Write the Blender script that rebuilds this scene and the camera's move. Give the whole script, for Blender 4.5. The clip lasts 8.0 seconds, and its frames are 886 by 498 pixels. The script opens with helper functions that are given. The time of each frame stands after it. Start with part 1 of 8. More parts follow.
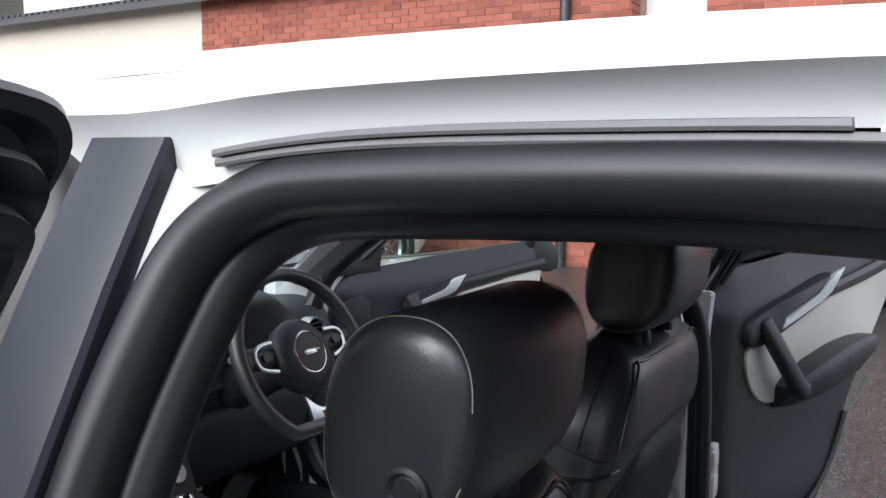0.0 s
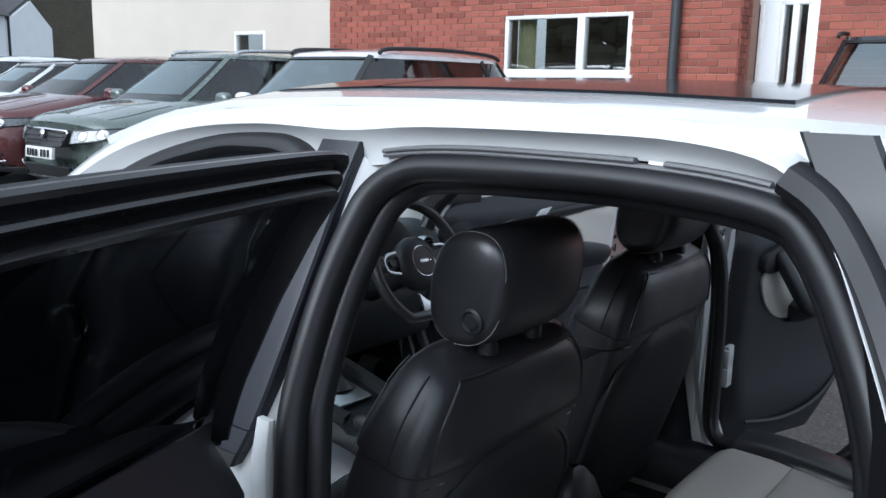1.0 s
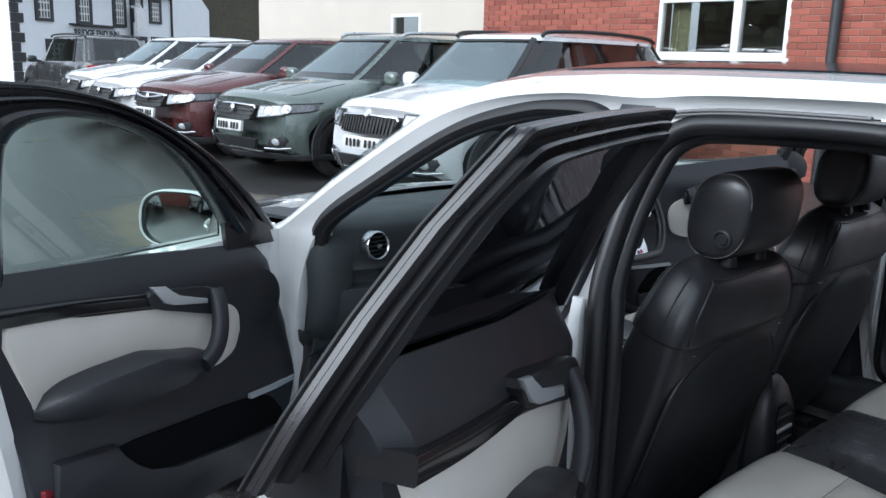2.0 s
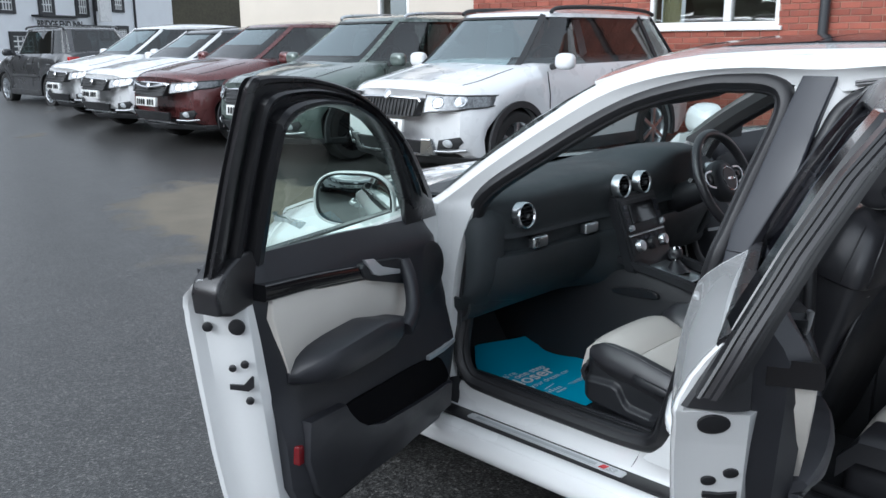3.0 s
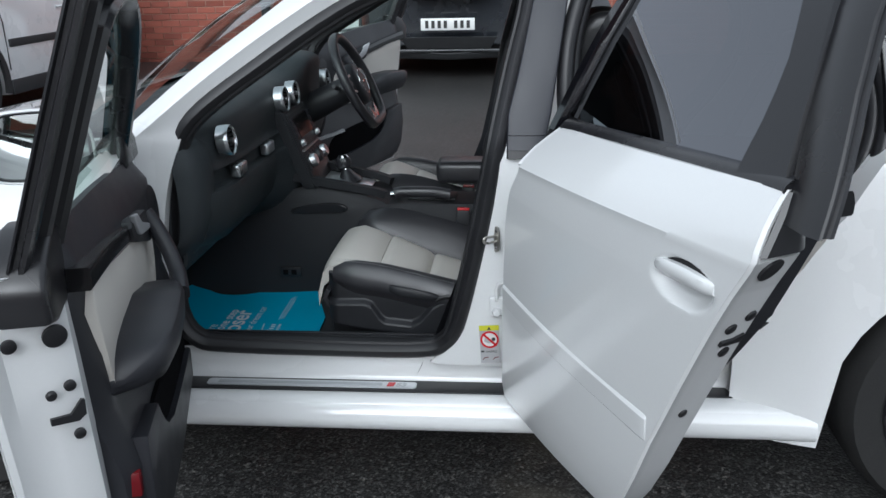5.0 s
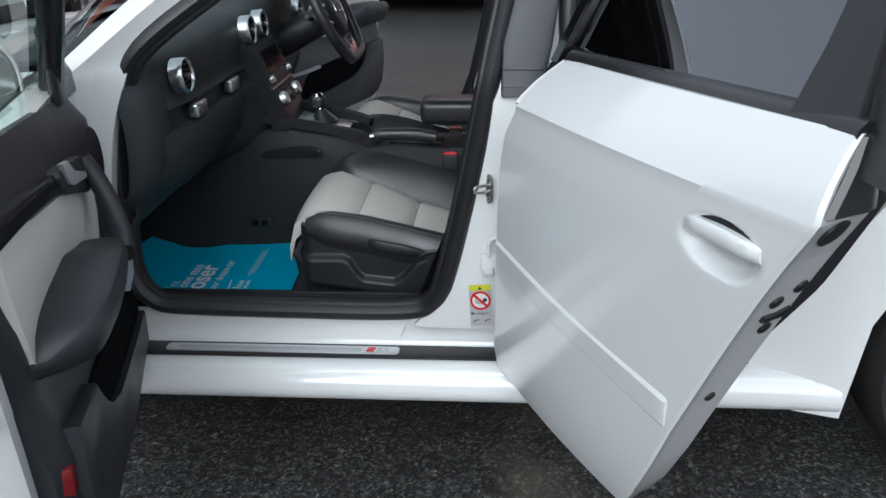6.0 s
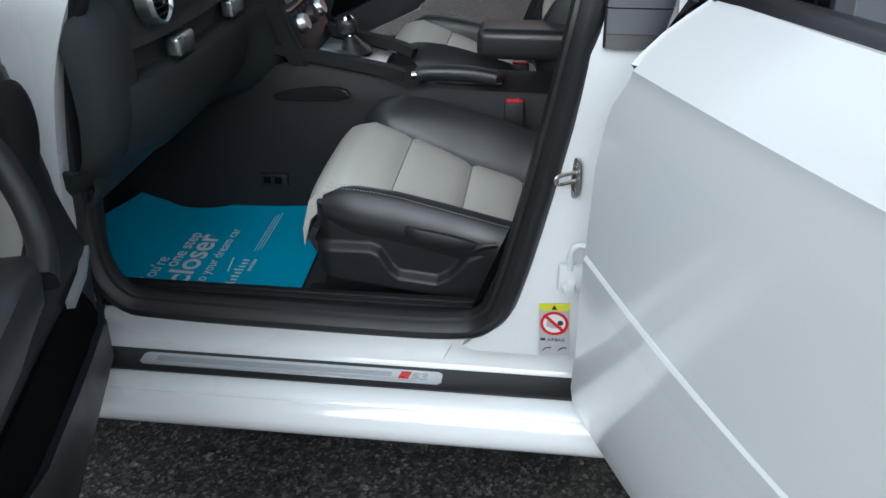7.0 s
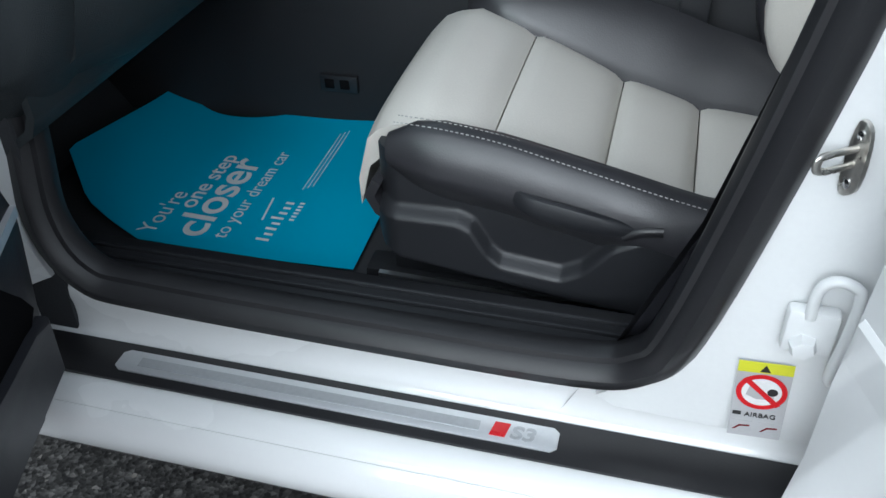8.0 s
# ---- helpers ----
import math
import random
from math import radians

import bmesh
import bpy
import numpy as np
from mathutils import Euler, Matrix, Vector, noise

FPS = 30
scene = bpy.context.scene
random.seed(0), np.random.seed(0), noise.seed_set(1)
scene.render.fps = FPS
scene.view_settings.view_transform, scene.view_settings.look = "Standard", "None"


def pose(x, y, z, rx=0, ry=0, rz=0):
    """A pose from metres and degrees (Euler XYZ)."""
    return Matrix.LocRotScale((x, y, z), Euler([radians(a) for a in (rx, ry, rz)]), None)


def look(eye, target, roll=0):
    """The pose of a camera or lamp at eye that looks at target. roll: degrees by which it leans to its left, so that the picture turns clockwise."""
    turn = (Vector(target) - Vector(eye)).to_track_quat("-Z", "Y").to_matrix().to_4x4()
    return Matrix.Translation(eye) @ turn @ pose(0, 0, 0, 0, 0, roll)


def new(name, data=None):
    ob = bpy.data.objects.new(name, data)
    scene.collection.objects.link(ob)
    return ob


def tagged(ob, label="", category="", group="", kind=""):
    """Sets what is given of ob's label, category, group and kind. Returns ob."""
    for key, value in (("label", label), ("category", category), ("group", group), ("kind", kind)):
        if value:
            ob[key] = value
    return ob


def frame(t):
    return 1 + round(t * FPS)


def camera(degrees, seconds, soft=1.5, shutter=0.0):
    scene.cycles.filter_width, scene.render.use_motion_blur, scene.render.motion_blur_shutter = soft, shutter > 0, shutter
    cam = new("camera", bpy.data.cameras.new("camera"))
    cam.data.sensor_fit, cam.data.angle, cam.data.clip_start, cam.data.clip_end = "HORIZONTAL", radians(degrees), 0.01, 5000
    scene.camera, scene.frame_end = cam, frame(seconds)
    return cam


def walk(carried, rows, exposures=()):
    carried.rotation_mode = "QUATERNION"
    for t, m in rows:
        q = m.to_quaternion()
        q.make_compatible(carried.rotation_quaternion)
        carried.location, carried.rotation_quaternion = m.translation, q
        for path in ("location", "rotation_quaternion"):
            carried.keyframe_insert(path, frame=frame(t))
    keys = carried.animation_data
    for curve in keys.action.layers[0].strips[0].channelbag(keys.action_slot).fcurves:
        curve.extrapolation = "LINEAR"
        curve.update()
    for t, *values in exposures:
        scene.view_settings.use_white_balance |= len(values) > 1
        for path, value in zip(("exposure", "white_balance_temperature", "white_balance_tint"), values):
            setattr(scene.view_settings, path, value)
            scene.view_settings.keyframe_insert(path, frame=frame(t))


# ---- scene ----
cam = camera(54.80, 8.0, soft=1.5)
PATH = [
    (0.0, (0.636, -1.026, 1.343), (-0.373, 0.689, 1.140), 0.36),
    (0.5, (0.811, -1.261, 1.400), (-0.243, 0.402, 1.047), 1.05),
    (1.0, (1.014, -1.490, 1.436), (-0.197, 0.057, 1.060), 1.30),
    (1.5, (1.152, -1.841, 1.426), (-0.170, -0.392, 1.031), 1.61),
    (2.0, (1.141, -2.086, 1.427), (-0.275, -0.739, 1.002), 1.79),
    (2.2, (1.091, -2.222, 1.440), (-0.356, -0.913, 1.000), 0.90),
    (3.3, (0.812, -2.716, 1.432), (-0.435, -1.236, 0.929), -0.75),
    (3.5, (0.724, -2.759, 1.417), (-0.428, -1.211, 0.890), -0.91),
    (4.0, (0.449, -2.720, 1.369), (-0.446, -1.026, 0.793), -1.33),
    (4.5, (0.233, -2.749, 1.352), (-0.264, -0.912, 0.735), -1.30),
    (4.7, (0.150, -2.775, 1.362), (-0.160, -0.908, 0.734), -1.45),
    (5.8, (0.010, -2.670, 1.325), (-0.076, -0.808, 0.609), -1.05),
    (6.0, (0.040, -2.542, 1.303), (-0.093, -0.701, 0.532), -0.88),
    (6.5, (0.056, -2.268, 1.282), (-0.160, -0.492, 0.387), -0.27),
    (7.0, (-0.034, -1.990, 1.253), (-0.258, -0.260, 0.274), -0.51),
    (7.5, (-0.082, -1.716, 1.195), (-0.353, -0.066, 0.098), -1.23),
    (8.0, (-0.131, -1.413, 1.071), (-0.584, 0.096, -0.160), -2.40),
]
EXPOSURES = [(0.0, 1.25, 6100, 8), (0.3, 0.88, 5850, 7), (1.0, 0.73, 5550, 6.5), (1.5, 0.85, 5550, 6.5), (2.0, 0.88, 5650, 6.5), (3.4, 0.68, 5800, 7), (4.5, 0.44, 5850, 7), (6.0, 0.54, 5850, 6), (7.0, 0.60, 5750, 5), (7.5, 0.72, 5750, 5), (8.0, 0.98, 5750, 5)]
walk(cam, [(t, look(eye, aim, roll)) for t, eye, aim, roll in PATH], EXPOSURES)

# world: overcast daylight
world = bpy.data.worlds.new("world")
scene.world = world
world.use_nodes = True
wn = world.node_tree.nodes
wl = world.node_tree.links
sky = wn.new("ShaderNodeTexSky")
sky.sky_type = "NISHITA"
sky.sun_disc = False
sky.sun_elevation = radians(26)
sky.sun_rotation = radians(187)
sky.air_density, sky.dust_density, sky.ozone_density = 1.0, 4.0, 1.0
grey = wn.new("ShaderNodeHueSaturation")
grey.inputs["Saturation"].default_value = 0.12
wl.new(sky.outputs[0], grey.inputs["Color"])
cloud = wn.new("ShaderNodeMix")
cloud.data_type = "RGBA"
cloud.inputs["Factor"].default_value = 0.5
cloud.inputs["B"].default_value = (5.2, 5.35, 5.6, 1)
wl.new(grey.outputs[0], cloud.inputs["A"])
wl.new(cloud.outputs["Result"], wn["Background"].inputs["Color"])
wn["Background"].inputs["Strength"].default_value = 0.142
sun = new("sun", bpy.data.lights.new("sun", "SUN"))
sun.data.energy, sun.data.angle = 1.3, radians(75)
sun.data.color = (1.0, 0.97, 0.93)
sun.matrix_world = look((-1.2, -10.0, 4.9), (0, 0, 0))

# ---- materials ----
def mat(name, base, rough=0.5, metal=0.0, vary=0.12, scale=6.0, fine=180.0, bump=0.0, rvar=0.08, coat=0.0, spec=0.5):
    """A principled surface with colour and roughness varied at two scales and fine relief."""
    m = bpy.data.materials.new(name)
    m.use_nodes = True
    n, l = m.node_tree.nodes, m.node_tree.links
    p = n["Principled BSDF"]
    p.inputs["Metallic"].default_value = metal
    p.inputs["Coat Weight"].default_value = coat
    p.inputs["Coat Roughness"].default_value = 0.04
    p.inputs["Specular IOR Level"].default_value = spec
    co = n.new("ShaderNodeTexCoord")
    big, small = n.new("ShaderNodeTexNoise"), n.new("ShaderNodeTexNoise")
    big.inputs["Scale"].default_value, small.inputs["Scale"].default_value = scale, fine
    big.inputs["Detail"].default_value, small.inputs["Detail"].default_value = 5.0, 3.0
    l.new(co.outputs["Object"], big.inputs["Vector"])
    l.new(co.outputs["Object"], small.inputs["Vector"])
    mixn = n.new("ShaderNodeMath")
    mixn.operation = "MULTIPLY_ADD"
    mixn.inputs[1].default_value = 0.45
    l.new(small.outputs["Fac"], mixn.inputs[0])
    half = n.new("ShaderNodeMath")
    half.operation = "MULTIPLY"
    half.inputs[1].default_value = 0.55
    l.new(big.outputs["Fac"], half.inputs[0])
    l.new(half.outputs[0], mixn.inputs[2])
    ramp = n.new("ShaderNodeMapRange")
    ramp.inputs["From Min"].default_value, ramp.inputs["From Max"].default_value = 0.25, 0.75
    ramp.inputs["To Min"].default_value, ramp.inputs["To Max"].default_value = 1.0 - vary, 1.0 + vary
    l.new(mixn.outputs[0], ramp.inputs["Value"])
    tint = n.new("ShaderNodeVectorMath")
    tint.operation = "SCALE"
    tint.inputs[0].default_value = base
    l.new(ramp.outputs[0], tint.inputs["Scale"])
    l.new(tint.outputs[0], p.inputs["Base Color"])
    rr = n.new("ShaderNodeMapRange")
    rr.inputs["From Min"].default_value, rr.inputs["From Max"].default_value = 0.3, 0.7
    rr.inputs["To Min"].default_value, rr.inputs["To Max"].default_value = max(0.0, rough - rvar), min(1.0, rough + rvar)
    l.new(big.outputs["Fac"], rr.inputs["Value"])
    l.new(rr.outputs[0], p.inputs["Roughness"])
    if bump:
        b = n.new("ShaderNodeBump")
        b.inputs["Strength"].default_value = bump
        b.inputs["Distance"].default_value = 0.002
        l.new(small.outputs["Fac"], b.inputs["Height"])
        l.new(b.outputs[0], p.inputs["Normal"])
    return m


def glass(name, colour, rough=0.0, ior=1.45, sheen=(0.8, 0.8, 0.8)):
    """A pane: tinted and clear, with a sheen that grows towards grazing view."""
    m = bpy.data.materials.new(name)
    m.use_nodes = True
    n, l = m.node_tree.nodes, m.node_tree.links
    n.remove(n["Principled BSDF"])
    clear, shine, mix, lw = n.new("ShaderNodeBsdfTransparent"), n.new("ShaderNodeBsdfGlossy"), n.new("ShaderNodeMixShader"), n.new("ShaderNodeLayerWeight")
    clear.inputs["Color"].default_value = (*colour, 1)
    shine.inputs["Roughness"].default_value = rough
    shine.inputs["Color"].default_value = (*sheen, 1)
    lw.inputs["Blend"].default_value = 0.5
    pw, ml = n.new("ShaderNodeMath"), n.new("ShaderNodeMath")
    pw.operation, ml.operation = "POWER", "MULTIPLY_ADD"
    pw.inputs[1].default_value = 5.0
    f0 = ((ior - 1) / (ior + 1)) ** 2
    ml.inputs[1].default_value, ml.inputs[2].default_value = 1 - 2 * f0, 2 * f0
    l.new(lw.outputs["Facing"], pw.inputs[0])
    l.new(pw.outputs[0], ml.inputs[0])
    l.new(ml.outputs[0], mix.inputs["Fac"])
    l.new(clear.outputs[0], mix.inputs[1])
    l.new(shine.outputs[0], mix.inputs[2])
    l.new(mix.outputs[0], n["Material Output"].inputs["Surface"])
    return m


WHITE = mat("white_paint", (0.79, 0.80, 0.80), 0.25, vary=0.015, scale=2.0, rvar=0.04, coat=1.0)
WHITE_IN = mat("white_paint_inner", (0.72, 0.73, 0.73), 0.38, vary=0.03, scale=9.0, rvar=0.06, coat=0.3)
RUBBER = mat("black_rubber", (0.015, 0.015, 0.017), 0.42, vary=0.2, fine=400, bump=0.04)
FRAME = mat("satin_black_frame", (0.014, 0.014, 0.016), 0.28, vary=0.15, rvar=0.06, spec=0.6)
PLASTIC = mat("black_plastic", (0.017, 0.018, 0.021), 0.44, vary=0.15, fine=500, bump=0.15)
SOFT = mat("dark_soft_plastic", (0.021, 0.022, 0.027), 0.46, vary=0.12, fine=500, bump=0.15, spec=0.5)
TRIM_GREY = mat("dark_grey_trim", (0.024, 0.026, 0.034), 0.34, vary=0.08, fine=500, bump=0.03, spec=0.4)
GLOSS = mat("piano_black", (0.007, 0.007, 0.008), 0.16, vary=0.1, rvar=0.03, coat=0.25, spec=0.4)
LEATHER = mat("black_leather", (0.029, 0.029, 0.033), 0.36, vary=0.15, scale=9, fine=420, bump=0.12, spec=0.7)
LEATHER_LIGHT = mat("light_grey_leather", (0.62, 0.595, 0.55), 0.45, vary=0.06, scale=7, fine=420, bump=0.2)
FABRIC = mat("black_carpet", (0.030, 0.032, 0.036), 0.95, vary=0.35, fine=400, bump=0.25)
LINER = mat("grey_headliner", (0.045, 0.045, 0.047), 0.95, vary=0.1, fine=500, bump=0.2)
CHROME = mat("chrome", (0.72, 0.72, 0.73), 0.12, 1.0, vary=0.03, rvar=0.05)
ALU = mat("brushed_aluminium", (0.62, 0.64, 0.66), 0.3, 1.0, vary=0.06, scale=3, fine=260, rvar=0.07)
SILVER = mat("satin_silver", (0.60, 0.61, 0.63), 0.36, 0.45, vary=0.05, scale=4, rvar=0.05)
STEEL = mat("zinc_steel", (0.60, 0.58, 0.54), 0.33, 1.0, vary=0.2, scale=40)
STITCH = mat("pale_thread", (0.36, 0.36, 0.35), 0.8)
TYRE = mat("tyre_rubber", (0.018, 0.018, 0.018), 0.75, vary=0.25, scale=20, bump=0.3)
# near-black, almost no specular: paints the shade of hollows that aren't cut
HOLLOW_SHADE = mat("painted_hollow_shade", (0.007, 0.007, 0.008), 0.95, spec=0.02)
RED = mat("red_plastic", (0.55, 0.01, 0.015), 0.25, vary=0.05)
RED_DARK = mat("dark_red_reflector", (0.14, 0.004, 0.008), 0.15, vary=0.3, fine=600, bump=0.5)
GREENGLASS = glass("green_tinted_glass", (0.70, 0.83, 0.77))
SCREEN = glass("windscreen_glass", (0.72, 0.80, 0.78))
PRIVACY = glass("privacy_glass", (0.022, 0.024, 0.026), ior=2.0, sheen=(0.78, 0.80, 0.86))
BLADE = mat("gloss_black_blade", (0.006, 0.006, 0.008), 0.12, vary=0.1, rvar=0.03, coat=0.3, spec=0.5)
ROOFGLASS = mat("roof_glass", (0.012, 0.014, 0.018), 0.10, vary=0.1, rvar=0.03, spec=0.35)
MIRROR = mat("mirror_glass", (0.62, 0.66, 0.66), 0.02, 1.0, vary=0.01, rvar=0.01)
BLUE = mat("blue_paper", (0.014, 0.42, 0.66), 0.42, vary=0.05, scale=4, fine=300, bump=0.1)
PAPER_WHITE = mat("white_print", (0.78, 0.80, 0.82), 0.5, vary=0.03)


# ---- shape helpers ----
def crv(pts, n=8, closed=False):
    """A smooth line through the points."""
    pts = [Vector(p) for p in pts]
    out = []
    m = len(pts)
    for i in range(m if closed else m - 1):
        if closed:
            p0, p1, p2, p3 = (pts[(i + k) % m] for k in (-1, 0, 1, 2))
        else:
            p0, p1, p2, p3 = pts[max(i - 1, 0)], pts[i], pts[i + 1], pts[min(i + 2, m - 1)]
        for k in range(n):
            t = k / n
            out.append(0.5 * (2 * p1 + (p2 - p0) * t + (2 * p0 - 5 * p1 + 4 * p2 - p3) * t * t + (3 * p1 - 3 * p2 + p3 - p0) * t ** 3))
    if not closed:
        out.append(pts[-1])
    return out


def loft(bm, rows, closed_u=False, closed_v=False, flip=False):
    """Quads between rows of points of one length."""
    vs = [[bm.verts.new(p) for p in row] for row in rows]
    nu, nv = len(vs), len(vs[0])
    for i in range(nu if closed_u else nu - 1):
        for j in range(nv if closed_v else nv - 1):
            a, b, c, d = vs[i][j], vs[i][(j + 1) % nv], vs[(i + 1) % nu][(j + 1) % nv], vs[(i + 1) % nu][j]
            try:
                bm.faces.new((a, b, c, d))
            except ValueError:
                pass
    return vs


def caps(bm, vs):
    for row in (vs[0], vs[-1]):
        try:
            bm.faces.new(row)
        except ValueError:
            pass


def sweep(bm, path, section, side, closed=False, cap=True):
    """A section of (out, along side) pairs carried along a path; side: the direction of the section's second axis."""
    rows = []
    m = len(path)
    for i, p in enumerate(path):
        a = path[(i - 1) % m] if closed or i > 0 else p
        b = path[(i + 1) % m] if closed or i < m - 1 else p
        t = (Vector(b) - Vector(a)).normalized()
        s = Vector(side(p) if callable(side) else side)
        s = (s - t * s.dot(t)).normalized()
        o = t.cross(s)
        rows.append([Vector(p) + o * u + s * v for u, v in section])
    vs = loft(bm, rows, closed_u=closed, closed_v=True)
    if cap and not closed:
        caps(bm, vs)


def ring(r, n=12, ry=None, pw=1.0):
    """An oval section; pw under 1 squares it off."""
    ry = r if ry is None else ry
    def e(v):
        return math.copysign(abs(v) ** pw, v)
    return [(r * e(math.cos(2 * math.pi * k / n)), ry * e(math.sin(2 * math.pi * k / n))) for k in range(n)]


def box(bm, lo, hi, bevel=0.0, seg=2, m=None):
    r = bmesh.ops.create_cube(bm, size=1.0)
    vs = r["verts"]
    for v in vs:
        v.co = Vector([lo[k] + (v.co[k] + 0.5) * (hi[k] - lo[k]) for k in range(3)])
    if bevel:
        es = {e for v in vs for e in v.link_edges}
        r = bmesh.ops.bevel(bm, geom=list(es), offset=bevel, segments=seg, affect="EDGES", profile=0.5)
        vs = r["verts"]
    if m is not None:
        bmesh.ops.transform(bm, matrix=m, verts=list({v for v in vs if v.is_valid}))


def cyl(bm, a, b, r0, r1=None, n=16, cap=True):
    a, b = Vector(a), Vector(b)
    r1 = r0 if r1 is None else r1
    t = (b - a).normalized()
    s = t.orthogonal().normalized()
    o = t.cross(s)
    rows = [[p + (s * math.cos(2 * math.pi * k / n) + o * math.sin(2 * math.pi * k / n)) * r for k in range(n)] for p, r in ((a, r0), (b, r1))]
    vs = loft(bm, rows, closed_v=True)
    if cap:
        caps(bm, vs)


def lathe(bm, prof, centre, axis, n=24):
    """(radius, height) pairs turned round an axis."""
    axis = Vector(axis).normalized()
    s = axis.orthogonal().normalized()
    o = axis.cross(s)
    c = Vector(centre)
    rows = [[c + axis * h + (s * math.cos(2 * math.pi * k / n) + o * math.sin(2 * math.pi * k / n)) * max(r, 1e-4) for k in range(n)] for r, h in prof]
    loft(bm, rows, closed_v=True)


def blob(bm, c, size, pw=0.6, nu=20, nv=12, m=None, warp=None):
    """A rounded block: a superellipsoid."""
    def e(v):
        return math.copysign(abs(v) ** pw, v)
    rows = []
    for i in range(nv + 1):
        f = -math.pi / 2 + math.pi * i / nv
        row = []
        for k in range(nu):
            g = 2 * math.pi * k / nu
            p = Vector((size[0] * e(math.cos(f)) * e(math.cos(g)), size[1] * e(math.cos(f)) * e(math.sin(g)), size[2] * e(math.sin(f))))
            if warp:
                p = warp(p)
            p = (m @ p) if m is not None else p
            row.append(p + Vector(c))
        rows.append(row)
    loft(bm, rows, closed_v=True)


def prism(bm, poly, a, b, ax=1, bevel=0.0, seg=2):
    """A polygon carried from a to b along axis ax (0 x, 1 y, 2 z); its points give the two other axes in order."""
    def put(p, h):
        q = list(p)
        q.insert(ax, h)
        return Vector(q)
    lo = [bm.verts.new(put(p, a)) for p in poly]
    hi = [bm.verts.new(put(p, b)) for p in poly]
    fs = [bm.faces.new(lo), bm.faces.new(hi)]
    n = len(poly)
    for i in range(n):
        fs.append(bm.faces.new((lo[i], lo[(i + 1) % n], hi[(i + 1) % n], hi[i])))
    if bevel:
        es = {e for f in fs[:2] for e in f.edges}
        bmesh.ops.bevel(bm, geom=list(es), offset=bevel, segments=seg, affect="EDGES", profile=0.5)


def thick(bm, d):
    bmesh.ops.recalc_face_normals(bm, faces=bm.faces)
    bmesh.ops.solidify(bm, geom=list(bm.faces), thickness=d)


def mesh_of(name, bm, material, smooth=True, angle=40, weld=True):
    if weld:
        bmesh.ops.remove_doubles(bm, verts=bm.verts, dist=0.00005)
    bmesh.ops.recalc_face_normals(bm, faces=bm.faces)
    me = bpy.data.meshes.new(name)
    if smooth:
        for f in bm.faces:
            f.smooth = True
        lim = radians(angle)
        for e in bm.edges:
            if len(e.link_faces) == 2 and e.calc_face_angle(0.0) > lim:
                e.smooth = False
    bm.to_mesh(me)
    bm.free()
    for m in (material if isinstance(material, (list, tuple)) else [material]):
        me.materials.append(m)
    return me


def part(name, bm, material, parent=None, label="", smooth=True, angle=40):
    ob = new(name, mesh_of(name, bm, material, smooth, angle))
    if parent is not None:
        ob.parent = parent
    if label:
        ob["label"] = label
    return ob


def thing(name, label, category, group="", at=(0, 0, 0), m=None, kind=""):
    ob = new(name)
    ob.empty_display_size = 0.2
    ob.matrix_basis = m if m is not None else Matrix.Translation(at)
    return tagged(ob, label, category, group, kind)


def B():
    return bmesh.new()


def flip_y(bm):
    for v in bm.verts:
        v.co.y = -v.co.y
    return bm


def text_on(name, words, size, m, material, parent, label, shear=0.0, bold=0.0, depth=0.0004):
    """Lettering as a mesh, lying in the plane of m."""
    cu = bpy.data.curves.new(name, "FONT")
    cu.body, cu.size, cu.shear, cu.offset, cu.extrude = words, size, shear, bold, depth
    tmp = bpy.data.objects.new(name, cu)
    me = bpy.data.meshes.new_from_object(tmp)
    bpy.data.objects.remove(tmp)
    bpy.data.curves.remove(cu)
    me.transform(m)
    me.materials.clear()
    me.materials.append(material)
    ob = new(name, me)
    ob.parent = parent
    ob["label"] = label
    return ob



# ---- setting ----
def rise(y):
    """The car park climbs gently beyond the car."""
    return float(np.interp(y, [0.9, 3.0, 6.0, 12.0], [0.0, 0.12, 0.20, 0.30]))


